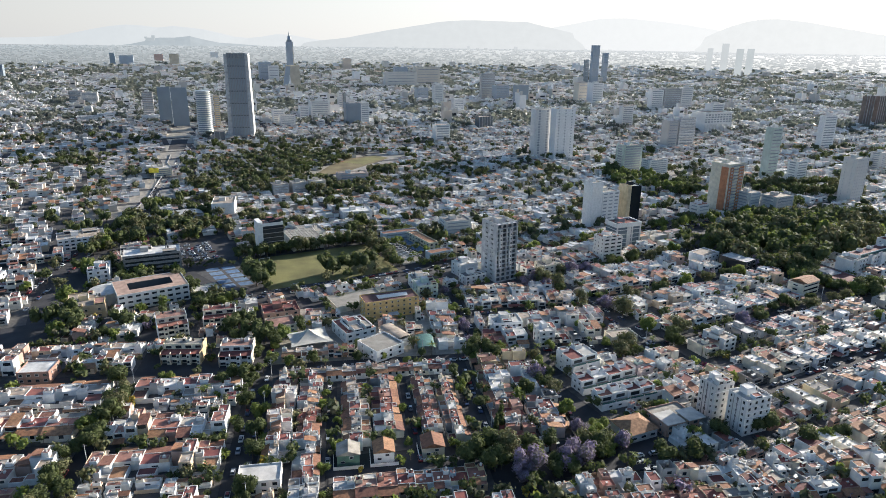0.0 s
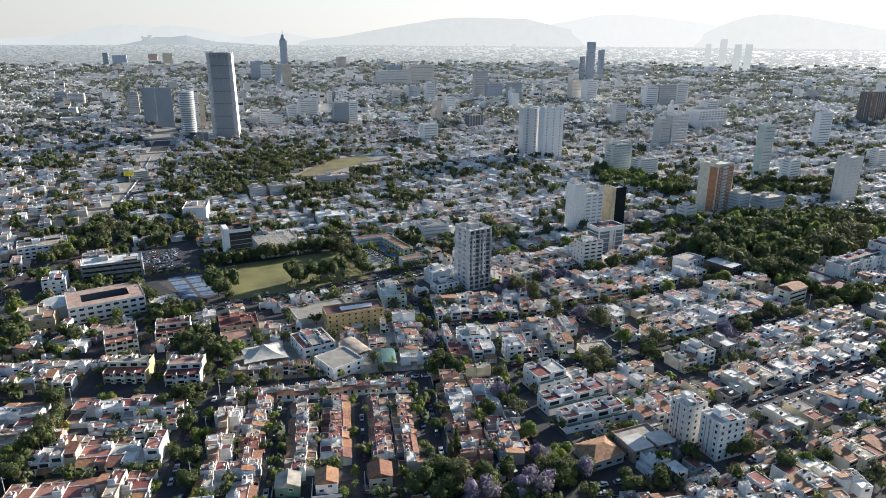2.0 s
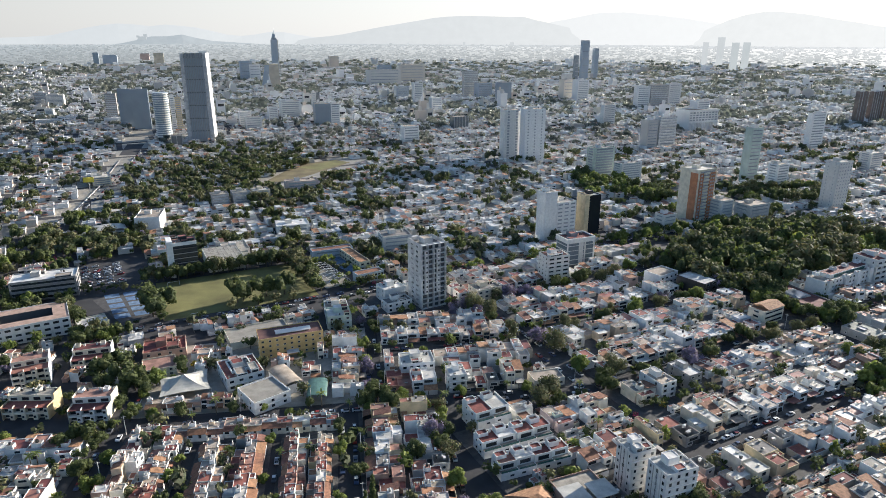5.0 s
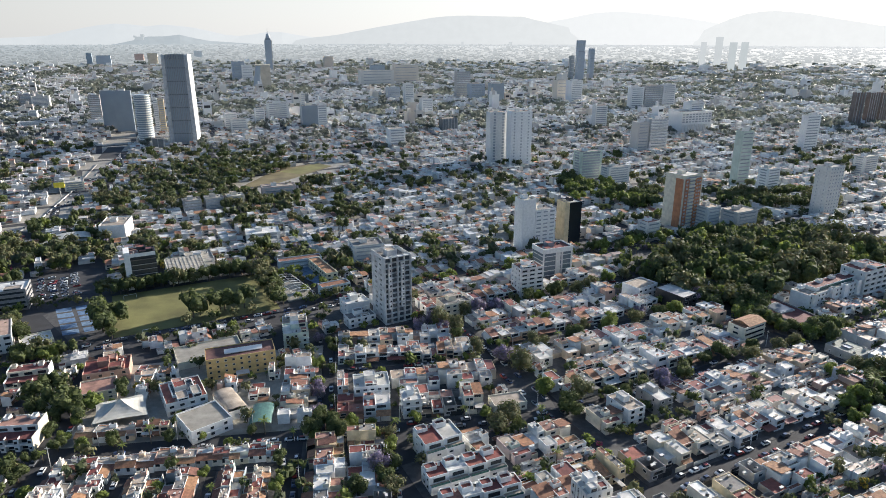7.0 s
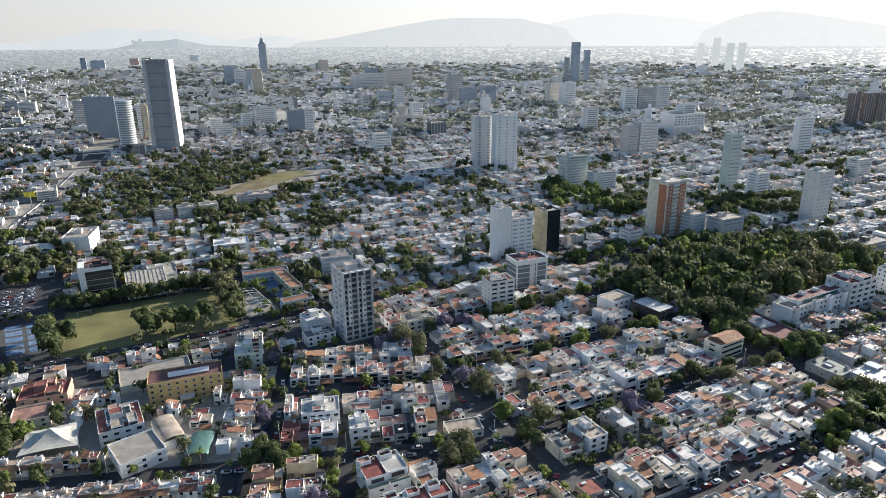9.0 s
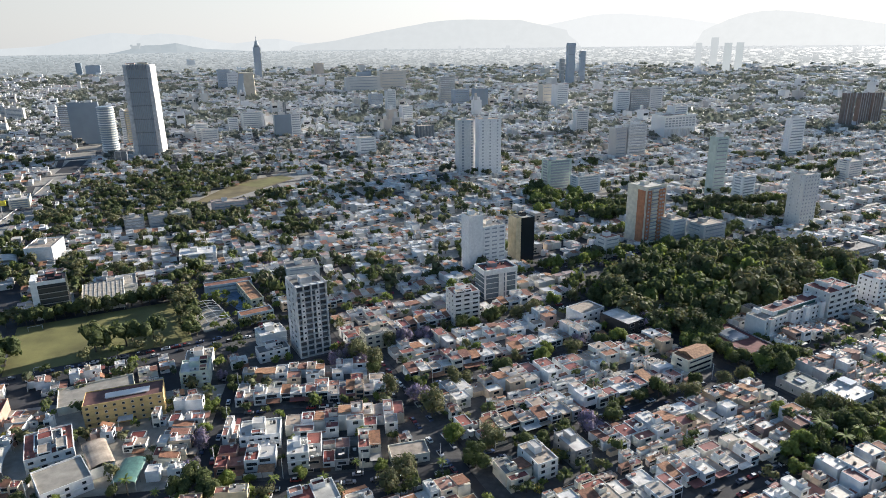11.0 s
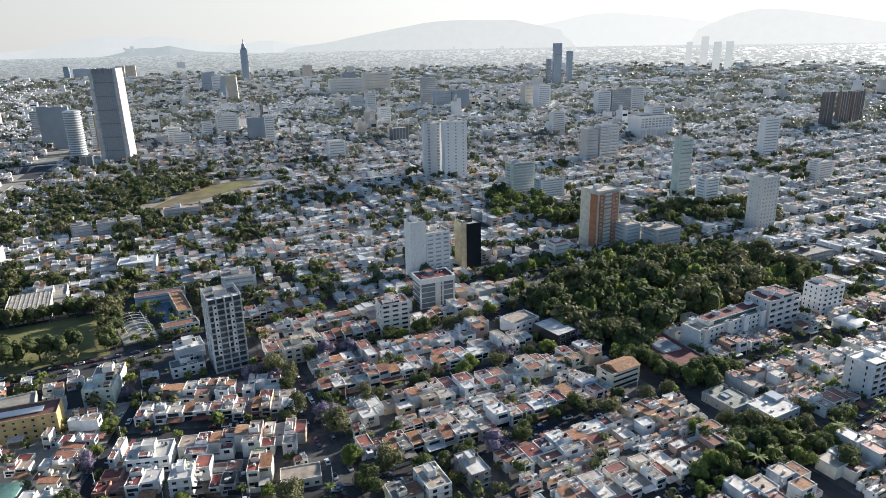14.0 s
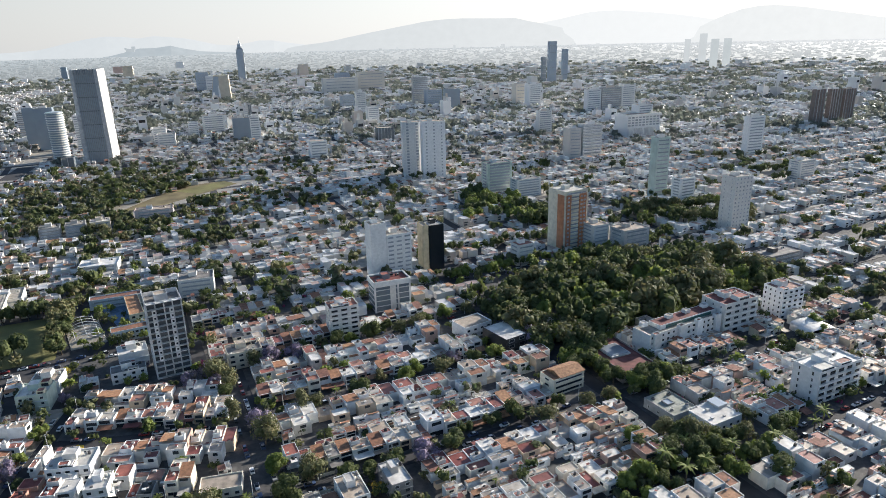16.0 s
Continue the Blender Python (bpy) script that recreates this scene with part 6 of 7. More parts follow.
for i in range(-14, 14):
    for j in range(1, 19):
        u0, v0 = -470 + i * 110 + 400 + (37 * j * j) % 110 - 40, 55 * j + 6
        x, y = GB.at(u0 + 50, v0 + 20)
        if 300 < y < 1250 and in_view(x, y) and (j > 1 or u0 + 100 < -20 or u0 >= 158):
            # blocks past y 560 get the paler floor colour, again imitating haze
            block(GB, u0, u0 + 99, v0, v0 + 43, FLAT, near=False, wid=(8, 12), pave=y > 560 or free(x, y, 25), floor="yard" if y > 560 else "paving")
for v0, v1 in ((5, 50), (-50, -6), (-106, -60), (-164, -116), (-222, -174)):
    for u0 in (355, 465, 575, 685):
        block(GB, u0, u0 + 100, v0, v1, FLAT, near=False, wid=(8, 12))
for a0 in (-330, -250):
    for b0 in (-60, -5, 50, 105):
        block(GA, a0, a0 + 72, b0, b0 + 45, FLAT, near=False)

# small houses, sheds and yards on the ground that is left between the rows
ROADS = [(GA, -61, -115, -61, 5, 5), (GA, 0, -115, 0, 30, 6), (GA, 33, -88, 33, -18, 4), (GA, 65.5, -88, 65.5, -18, 4), (GA, 94, -95, 94, 4, 6), (GA, 136.5, -95, 136.5, 4, 5), (GA, -140, 0, 210, 0, 5),
         (GA, 107, 0, 105, 100, 6), (GA, 107, 51, 182, 51, 5), (GA, 94, -93, 245, -84, 6), (GB, 0, -125, 0, 10, 8)] + [(GB, -75 if v == 0 else 0, v, 345, v, 6) for v in (55, 0, -52, -111, -169)] + [(GB, -190, 48, -40, 48, 7), (GB, 154, -225, 154, -55, 6)]
SEG = [(Vector(gr.at(a0, b0)), Vector(gr.at(a1, b1)), hw) for gr, a0, b0, a1, b1, hw in ROADS]
TAKEN = [(q[1] - math.sin(q[3]) * q[5] / 2, q[2] + math.cos(q[3]) * q[5] / 2, math.cos(q[3]), math.sin(q[3]), q[4] / 2, q[5] / 2) for q in NEAR + MASS]


def lot_free(x, y, turn, w, d):
    """True where a lot with its front middle at x, y touches no road, house or large building."""
    c, s = math.cos(turn), math.sin(turn)
    T = np.array(TAKEN)
    for fa in (-0.46, 0.0, 0.46):
        for fb in (0.04, 0.5, 0.96):
            px, py = x + fa * w * c - fb * d * s, y + fa * w * s + fb * d * c
            dx, dy = px - T[:, 0], py - T[:, 1]
            if np.any((np.abs(dx * T[:, 2] + dy * T[:, 3]) < T[:, 4]) & (np.abs(-dx * T[:, 3] + dy * T[:, 2]) < T[:, 5])):
                return False
            if not free(px, py, 0.3) or in_park(px, py):
                return False
            p = Vector((px, py))
            for e, f, hw in SEG:
                dd = f - e
                k = max(0, min(1, (p - e).dot(dd) / dd.length_squared))
                if (e + dd * k - p).length < hw:
                    return False
    return True


lr = random.Random(31)
for w, d, n_ in ((9.0, 17.0, 1900), (7.5, 11.0, 2200), (5.0, 7.0, 2200)):
    for k in range(n_):
        x, y = lr.uniform(-300, 390), lr.uniform(180, 640)
        if not -0.72 * y - 20 < x < 0.72 * y + 150:
            continue
        turn = (GA if x < 0 and y < 345 else GB).turn + lr.choice([0, math.pi, math.pi, math.pi / 2])
        if lot_free(x, y, turn, w, d):
            i = lr.choice(FLAT + TILED)
            MASS.append((i, x, y, turn, w * 0.98, d * 0.98, lr.uniform(0.55, 1.0), "houses"))
            TAKEN.append((x - math.sin(turn) * d / 2, y + math.cos(turn) * d / 2, math.cos(turn), math.sin(turn), w / 2, d / 2))

NEAR.sort(key=lambda q: math.dist(q[1:3], (50, 190)))      # the stretch that lies next to the flight
flat_left, tile_left = 96, 52
for rec in NEAR:
    kind = STYLES[rec[0]][0]
    if kind == "flat" and flat_left > 0:
        flat_left -= 1
        put_house(*rec)
    elif kind == "tile" and tile_left > 0:
        tile_left -= 1
        put_house(*rec)
    else:
        MASS.append(rec)
GREEN = []
kept = []
gr_ = random.Random(17)
for rec in MASS:
    gn = noise.noise((rec[1] / 90, rec[2] / 90, 5)) + 0.6 * noise.noise((rec[1] / 30, rec[2] / 30, 2))
    if rec[2] > 470 and gr_.random() < 0.20 + 0.6 * gn:
        GREEN.append(rec)
    else:
        kept.append(rec)
MASS = kept
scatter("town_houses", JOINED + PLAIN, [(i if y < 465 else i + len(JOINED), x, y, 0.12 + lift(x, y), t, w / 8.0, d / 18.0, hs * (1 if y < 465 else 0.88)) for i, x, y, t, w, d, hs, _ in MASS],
        "rows of low white and cream flat-roofed houses", "houses")

far_t = []
for k in range(12):
    s = Shape()
    h = 4.5 + 0.8 * (k % 6)
    if k < 6:
        s.tray(-5, -6, -1, 5, 6, h, 0.6, 0.25, "far_wall").box(-4.7, -5.7, h - 0.8, 4.7, 5.7, h - 0.55, "far_roof")
        s.box(-3, 0, h - 0.6, 0.5, 3.5, h + 2.2, "far_wall").box(-4, -6.06, h - 2.8, 3.5, -5.98, h - 1.6, "glass")
    else:
        s.box(-5, -6, -1, 5, 6, h, "far_wall").box(-4.8, -5.8, h - 0.2, 4.8, 5.8, h + 0.15, "far_roof")
    far_t.append(s)
places, ft, r = [], [], random.Random(11)
y = 1150.0
while y < 3000:
    step = 17 + max(0, y - 1200) * 0.011
    x = -0.74 * y - 150
    while x < 0.74 * y + 200:
        px, py = x + r.uniform(-6, 6), y + r.uniform(-6, 6)
        green = noise.noise((px / 160, py / 160, 3)) + 0.7 * noise.noise((px / 50, py / 50, 8))
        sc = 1 + (y - 1150) * 0.0003
        q, pz = math.dist((px, py), (60, 50)), lift(px, py)
        if free(px, py, 4) and r.random() < (2950 - q) / 450:
            if r.random() < 0.46 + 0.9 * green:
                for k in range(2):
                    ft.append((r.randrange(4), px + r.uniform(-8, 8), py + r.uniform(-6, 6), pz, r.uniform(0, 6.28), sc * r.uniform(1.0, 2.0), sc * r.uniform(1.0, 1.8), r.uniform(0.9, 1.6)))
            else:
                tall = r.uniform(1.8, 3.6) if r.random() < 0.035 else 1
                places.append((r.randrange(6) + (6 if y > 1900 else 0), px, py, pz, radians(27.5) + r.choice([0, 0, math.pi / 2]), sc * r.uniform(0.7, 1.7), sc * r.uniform(0.8, 1.6), tall * r.uniform(0.8, 1.2)))
        x += step * r.uniform(0.75, 1.2)
    y += step * 0.95
hz = random.Random(23)
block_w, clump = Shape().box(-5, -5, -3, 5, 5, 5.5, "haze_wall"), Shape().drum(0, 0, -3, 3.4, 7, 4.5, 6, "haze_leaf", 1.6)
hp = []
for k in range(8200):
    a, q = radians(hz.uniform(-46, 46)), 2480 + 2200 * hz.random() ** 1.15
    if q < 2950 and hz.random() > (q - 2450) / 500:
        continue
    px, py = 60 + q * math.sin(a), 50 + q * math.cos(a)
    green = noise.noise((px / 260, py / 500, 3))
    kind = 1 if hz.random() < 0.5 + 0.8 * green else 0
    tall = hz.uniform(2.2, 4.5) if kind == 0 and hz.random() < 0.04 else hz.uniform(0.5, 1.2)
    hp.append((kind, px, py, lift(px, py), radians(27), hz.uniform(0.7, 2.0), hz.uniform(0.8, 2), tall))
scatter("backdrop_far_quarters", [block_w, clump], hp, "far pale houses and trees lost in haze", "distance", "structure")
scatter("distant_town", far_t, places, "carpet of pale low houses reaching the hills", "houses")

# ---------------------------------------------------------------- trees
def leaf_cloud(r, lobes, count, size, mat, squash=1.0):
    """Many small leaf sheets over a set of lobes (x, y, z, radius)."""
    s = Shape()
    tot = sum(l[3] ** 2 for l in lobes)
    for lx, ly, lz, lr in lobes:
        for _ in range(max(3, int(count * lr * lr / tot))):
            d = Vector((r.gauss(0, 1), r.gauss(0, 1), r.gauss(0, 1) + 0.25)).normalized()
            c = Vector((lx, ly, lz)) + Vector((d.x, d.y, d.z * squash)) * lr * (r.uniform(0.78, 1.1))
            nrm = (d + Vector((r.gauss(0, .36), r.gauss(0, .36), r.gauss(0, .36)))).normalized()
            t1 = nrm.orthogonal().normalized()
            t1 = Matrix.Rotation(r.uniform(0, 6.28), 3, nrm) @ t1
            t2 = nrm.cross(t1)
            a, b = size * r.uniform(0.6, 1.3), size * r.uniform(0.4, 0.9)
            s.add([tuple(c - t1 * a), tuple(c - t2 * b), tuple(c + t1 * a + nrm * a * 0.25), tuple(c + t2 * b)], [(0, 1, 2, 3)], mat)
    return s


def core(s, r, lobes, mat, k=0.62):
    """Dense inner foliage: lumpy solids inside the lobes."""
    g = (1 + 5 ** 0.5) / 2
    iv = [(-1, g, 0), (1, g, 0), (-1, -g, 0), (1, -g, 0), (0, -1, g), (0, 1, g), (0, -1, -g), (0, 1, -g), (g, 0, -1), (g, 0, 1), (-g, 0, -1), (-g, 0, 1)]
    fc = [(0, 11, 5), (0, 5, 1), (0, 1, 7), (0, 7, 10), (0, 10, 11), (1, 5, 9), (5, 11, 4), (11, 10, 2), (10, 7, 6), (7, 1, 8), (3, 9, 4), (3, 4, 2), (3, 2, 6), (3, 6, 8), (3, 8, 9), (4, 9, 5), (2, 4, 11), (6, 2, 10), (8, 6, 7), (9, 8, 1)]
    for lx, ly, lz, lr in lobes:
        q = lr * k / 1.9
        v = [(lx + x * q * r.uniform(.8, 1.2), ly + y * q * r.uniform(.8, 1.2), lz + z * q * r.uniform(.8, 1.2)) for x, y, z in iv]
        s.add(v, fc, mat)
    return s


def trunk_shape(r, h, rad, lobes):
    s = Shape()
    def limb(p, q, r0, r1, n=6):
        p, q = Vector(p), Vector(q)
        d = (q - p).normalized()
        a = d.orthogonal().normalized(); b = d.cross(a)
        v = [tuple(p + (a * math.cos(6.2832 * i / n) + b * math.sin(6.2832 * i / n)) * r0) for i in range(n)]
        v += [tuple(q + (a * math.cos(6.2832 * i / n) + b * math.sin(6.2832 * i / n)) * r1) for i in range(n)]
        s.add(v, [(i, (i + 1) % n, n + (i + 1) % n, n + i) for i in range(n)], "bark")
    limb((0, 0, -0.1), (0, 0, h), rad, rad * 0.7)
    for lx, ly, lz, lr in lobes[:6]:
        limb((0, 0, h * 0.85), (lx, ly, lz), rad * 0.5, rad * 0.12)
    return s


def tree_kind(seed, mat, height=8.0, spread=3.4, count=900, size=0.36, n=9, narrow=False, limbs=6):
    r = random.Random(seed)
    lobes = []
    for k in range(n):
        a = r.uniform(0, 6.28)
        if narrow:
            z = height * (0.2 + 0.75 * k / n); lobes.append((r.uniform(-.2, .2), r.uniform(-.2, .2), z, spread * (1.1 - 0.8 * k / n)))
        else:
            q = spread * math.sqrt(r.uniform(0.02, 0.6))
            lobes.append((q * math.cos(a), q * math.sin(a), height * r.uniform(0.36, 0.76) - 0.2 * q, spread * r.uniform(0.4, 0.6)))
    return trunk_shape(r, height * 0.34, 0.05 * spread + 0.05, lobes[:limbs]), core(leaf_cloud(r, lobes, count, size, mat), r, lobes, mat, 0.84 if mat != "leaf_dry" else 0.6)


def palm_kind(seed):
    r = random.Random(seed)
    t = Shape().drum(0, 0, -0.1, 7.5, 0.26, 0.17, 8, "bark")
    c = Shape()
    for k in range(22):
        a, dip = 6.2832 * k / 22 + r.uniform(-.1, .1), r.uniform(-0.5, 0.8)
        for q in range(4):
            p0, p1 = q * 0.65, (q + 1) * 0.65
            z0, z1 = 7.5 + dip * p0 - 0.14 * p0 ** 2, 7.5 + dip * p1 - 0.14 * p1 ** 2
            w0, w1 = 0.28 - 0.02 * q, 0.26 - 0.06 * q
            ca, sa = math.cos(a), math.sin(a)
            c.add([(ca * p0 - sa * w0, sa * p0 + ca * w0, z0 - .1), (ca * p0 + sa * w0, sa * p0 - ca * w0, z0 - .1), (ca * p1 + sa * w1, sa * p1 - ca * w1, z1 - .1), (ca * p1 - sa * w1, sa * p1 + ca * w1, z1 - .1)], [(0, 1, 2, 3)], "leaf_light")
    return t, c


TREES = {"dark": [tree_kind(k, "leaf") for k in range(4)], "light": [tree_kind(10 + k, "leaf_light", 7.5, 3.2) for k in range(2)],
         "dry": [tree_kind(20 + k, "leaf_dry", 9, 3.8, 900) for k in range(2)], "lilac": [tree_kind(30 + k, "leaf_lilac", 8.5, 4.0, 1000) for k in range(2)],
         "yellow": [tree_kind(40, "leaf_yellow", 7, 3.0)], "pink": [tree_kind(41, "leaf_pink", 4.5, 2.2, 500)],
         "cypress": [tree_kind(50, "leaf", 10, 1.0, 500, 0.35, narrow=True)], "palm": [palm_kind(60)]}
TWORDS = {"dark": "dark green broad-crowned street tree", "light": "light green leafy tree", "dry": "sparse olive-brown tree in dry leaf", "lilac": "tree in lilac jacaranda blossom",
          "yellow": "tree in bright yellow blossom", "pink": "magenta flowering shrub tree", "cypress": "narrow dark cypress", "palm": "palm with a tuft of arching fronds"}
TMESH = {k: [(a.mesh("trunk"), b.mesh("crown")) for a, b in v] for k, v in TREES.items()}
MIDTREE = [tree_kind(70 + k, m, 7.5, 3.4, 26, 1.5, n=3, limbs=0) for k, m in enumerate(["leaf_mid", "leaf", "leaf_mid", "leaf_dry", "leaf"])]
MIDJOIN = [Shape().join(a).join(b) for a, b in MIDTREE]
# copies for y over 960 take the haze-paled leaf colour
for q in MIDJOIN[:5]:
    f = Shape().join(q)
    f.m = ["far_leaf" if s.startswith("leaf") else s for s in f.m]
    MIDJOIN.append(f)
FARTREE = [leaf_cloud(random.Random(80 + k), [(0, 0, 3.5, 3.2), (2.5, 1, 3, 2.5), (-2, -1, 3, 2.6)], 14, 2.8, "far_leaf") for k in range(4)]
tr = random.Random(5)
NTREE = 0


GROVE = []
KINDS = list(TREES)


def tree(x, y, kind="dark", s=1.0):
    global NTREE
    NTREE += 1
    if NTREE > 270:
        GROVE.append((KINDS.index(kind), x, y, lift(x, y), tr.uniform(0, 6.28), s, s, s * tr.uniform(0.85, 1.15)))
        return
    t, c = tr.choice(TMESH[kind])
    ob = thing("palm" if kind == "palm" else "tree", TWORDS[kind] + " among the houses", "tree", "trees of the streets")
    ob.matrix_basis = Matrix.Translation((x, y, lift(x, y))) @ Matrix.Rotation(tr.uniform(0, 6.28), 4, "Z") @ Matrix.Diagonal((s, s, s * tr.uniform(0.85, 1.15), 1))
    part("trunk", t, ob)
    part("crown", c, ob)


def avenue(gr, a0, b0, a1, b1, gap, kinds, s=(0.7, 1.2), side=3.5):
    p, q = Vector(gr.at(a0, b0)), Vector(gr.at(a1, b1))
    L = (q - p).length
    u = (q - p) / L
    k = tr.uniform(0, gap)
    while k < L:
        o = Vector((-u.y, u.x)) * tr.choice([-side, side])
        c = p + u * k + o
        tree(c.x, c.y, tr.choice(kinds), tr.uniform(*s))
        k += gap * tr.uniform(0.6, 1.5)


def free_of_walls(x, y):
    for gr, a0, a1, b0, b1 in KEEP_OUT:
        a, b = gr.inv(x, y)
        if a0 - 2 < a < a1 + 2 and b0 - 2 < b < b1 + 2:
            return False
    return True


avenue(GA, 0, -110, 0, 30, 8, ["dark", "dark", "light"], (0.8, 1.25))
avenue(GA, 94, -90, 94, 0, 13, ["light", "light", "dark"], (0.6, 1.0))
avenue(GA, 136, -90, 136, 0, 11, ["dark", "dry", "light", "lilac"], (0.8, 1.2))
avenue(GA, 100, -93, 245, -84, 8, ["dark", "lilac", "dark", "light", "dark"], (0.9, 1.4), 6)
avenue(GA, 92, -100, 134, -80, 11, ["dark", "dark", "light"], (1.0, 1.4), 7)
avenue(GA, 33, -85, 33, -20, 18, ["light", "palm"], (0.45, 0.7), 2.5)
avenue(GA, 65.5, -85, 65.5, -20, 11, ["light", "palm"], (0.45, 0.75), 2.5)
avenue(GA, -61, -110, -61, 0, 6.5, ["dark", "dark", "light", "dry"], (1.0, 1.6))
avenue(GA, 0, 0, 205, 0, 9, ["dark", "light", "palm"], (0.7, 1.0))
avenue(GB, 110, -169, 210, -169, 4.5, ["dark", "dark", "palm", "light"], (1.0, 1.5), 4)
avenue(GB, 0, -120, 0, 0, 14, ["dry", "light", "lilac", "dark"], (1.1, 1.6), 5)
for k in range(9):        # tall trees round the clinic
    x, y = Grid(227, 392, 25).at(-4.0, 2 + 4.2 * k)
    tree(x, y, ["dark", "light", "dark"][k % 3], tr.uniform(1.2, 1.6))
    x, y = Grid(227, 392, 25).at(3 + 2.6 * k, -6.0 - (k % 2))
    tree(x, y, ["light", "dark", "dark"][k % 3], tr.uniform(1.2, 1.6))
avenue(GA, 107, 5, 105, 95, 8, ["light", "lilac", "dark"], (0.7, 1.0))
for v in (-111, -52, 0):
    avenue(GB, 5, v, 150, v, 10, ["lilac", "dark", "dry", "dark", "light", "dry", "dark", "palm"], (0.8, 1.5), 4)
for x, y, k, s in ((20, 392, "lilac", 1.0), (27, 398, "lilac", 1.0), (33, 392, "lilac", 0.8), (40, 388, "dry", 1.2), (-14, 296, "dark", 1.4), (-8, 292, "dark", 1.2), (-19, 292, "dark", 1.2),
                   (-120, 300, "dark", 1.2), (-128, 300, "dark", 1.1), (-112, 322, "dark", 1.1), (-140, 303, "dark", 1.1), (-190, 330, "dark", 1.2), (-197, 322, "dark", 1.1), (-183, 326, "dark", 1.1),
                   (-210, 306, "dark", 1.0), (-126, 262, "dark", 1.3), (-132, 258, "dark", 1.2), (-160, 262, "light", 1.0)):
    tree(x, y, k, s)
for x, y, k, s in ((234, 350, "dry", 1.2), (239, 346, "dark", 1.3), (245, 345, "dry", 1.3), (252, 342, "dark", 1.2), (259, 343, "dark", 1.1), (266, 346, "dry", 1.1), (223, 336, "dark", 1.4), (231, 334, "dark", 1.5), (238, 337, "palm", 1.1), (246, 335, "dark", 1.4), (254, 332, "palm", 1.2), (262, 330, "dark", 1.4), (242, 321, "dark", 1.5), (227, 325, "dark", 1.3), (252, 322, "light", 1.2), (268, 323, "dark", 1.4), (220, 345, "light", 1.1),
                   (232, 387, "light", 1.5), (240, 382, "dark", 1.5), (236, 394, "dark", 1.5), (246, 392, "light", 1.3), (214, 409, "dark", 1.5), (205, 404, "dark", 1.4), (221, 420, "dark", 1.6), (215, 425, "dark", 1.6), (226, 430, "light", 1.5),
                   (29.4, 219, "light", 1.2), (31, 211.5, "light", 1.25), (32.5, 228.5, "light", 1.1), (-15, 210, "dark", 1.6), (-5.5, 207, "dry", 1.6), (-8, 228, "cypress", 1.4), (-10, 224, "cypress", 1.2), (1, 198.5, "lilac", 1.4), (11, 199, "dark", 1.3), (21, 205, "lilac", 1.4),
                   (15, 202, "lilac", 1.2), (-20, 203, "dark", 1.5), (-12, 200, "dark", 1.4), (6, 256, "dark", 1.1), (12, 268, "lilac", 1.2), (14, 262, "dark", 1.2), (62, 300, "dry", 1.4), (57, 293, "dry", 1.2),
                   (-196, 376, "dark", 1.5), (-203, 384, "dry", 1.5), (-190, 372, "dark", 1.3), (-207, 392, "dark", 1.4), (-178, 352, "dark", 1.5), (-170, 356, "dark", 1.4), (-163, 352, "light", 1.3), (-172, 346, "dark", 1.3), (-157, 357, "dark", 1.2),
                   (-236, 318, "dark", 1.7), (-243, 326, "dark", 1.8), (-230, 312, "dark", 1.6), (-250, 318, "dark", 1.7), (-239, 308, "light", 1.5), (-205, 318, "dark", 1.5), (-212, 322, "dark", 1.4), (-146, 316, "dark", 1.6), (-140, 322, "dark", 1.4), (-126, 304, "dark", 1.6), (-134, 310, "dark", 1.5), (-118, 308, "light", 1.4)):
    tree(x, y, k, s)
avenue(GA, 112, 51, 180, 51, 12, ["dark", "light"], (0.6, 0.9))
for u, v in ((-128, 65), (-124, 67), (-113, 65), (-110, 68), (-99, 66), (-172, 58), (-175, 66), (-173, 75), (-176, 82), (-170, 70)):
    x, y = GB.at(u, v)
    tree(x, y, "dark", tr.uniform(1.7, 2.1))
avenue(GB, -172, 124, -80, 124, 4, ["dark", "dry", "dark"], (1.2, 1.7), 2)
avenue(GB, -79, 60, -79, 126, 4, ["dark", "dry"], (1.2, 1.7), 2)
avenue(GB, -180, 52, -80, 52, 14, ["dark", "dry"], (0.7, 1.0), 2)
avenue(GB, 5, 55, 150, 55, 9, ["dark", "light"], (0.7, 1.1), 4)
avenue(GB, 150, -111, 345, -111, 9, ["dark", "light", "palm"], (0.8, 1.2), 5)
avenue(GB, 150, -54, 345, -54, 8, ["dark", "dark", "light"], (1.0, 1.3), 3)
for k in range(24):
    x, y = GB.at(tr.uniform(148, 178), tr.uniform(-84, -50))
    tree(x, y, tr.choice(["dark", "dark", "light"]), tr.uniform(1.0, 1.3))
spots = []
for k in range(1500):        # crowns keep a little apart from each other
    x, y = tr.uniform(165, 355), tr.uniform(422, 580)
    s = tr.choice([1.2, 1.5, 1.8, 2.1, 2.5])
    if in_park(x, y) and free_of_walls(x, y) and all(math.dist((x, y), q[:2]) > 1.9 * (s + q[2]) * 0.85 for q in spots):
        spots.append((x, y, s))
        glade = math.dist((x, y), (222, 478)) < 26
        tree(x, y, tr.choice(["light", "light", "dark"] if glade else ["dark", "dry", "dark", "dry", "light", "dark"]), s)
avenue(GB, 165, 2, 345, 2, 8, ["dark", "dry", "dark"], (1.2, 1.9), 4)
avenue(GB, 150, 55, 345, 55, 7, ["dark", "dark", "light"], (1.0, 1.6), 4)
avenue(GB, 150, 110, 345, 110, 10, ["dark", "dark", "light"], (1.0, 1.5), 4)
tree(197, 437, "yellow", 1.2)
tree(-14, 452, "yellow", 1.3)
tree(232, 505, "yellow", 0.9)
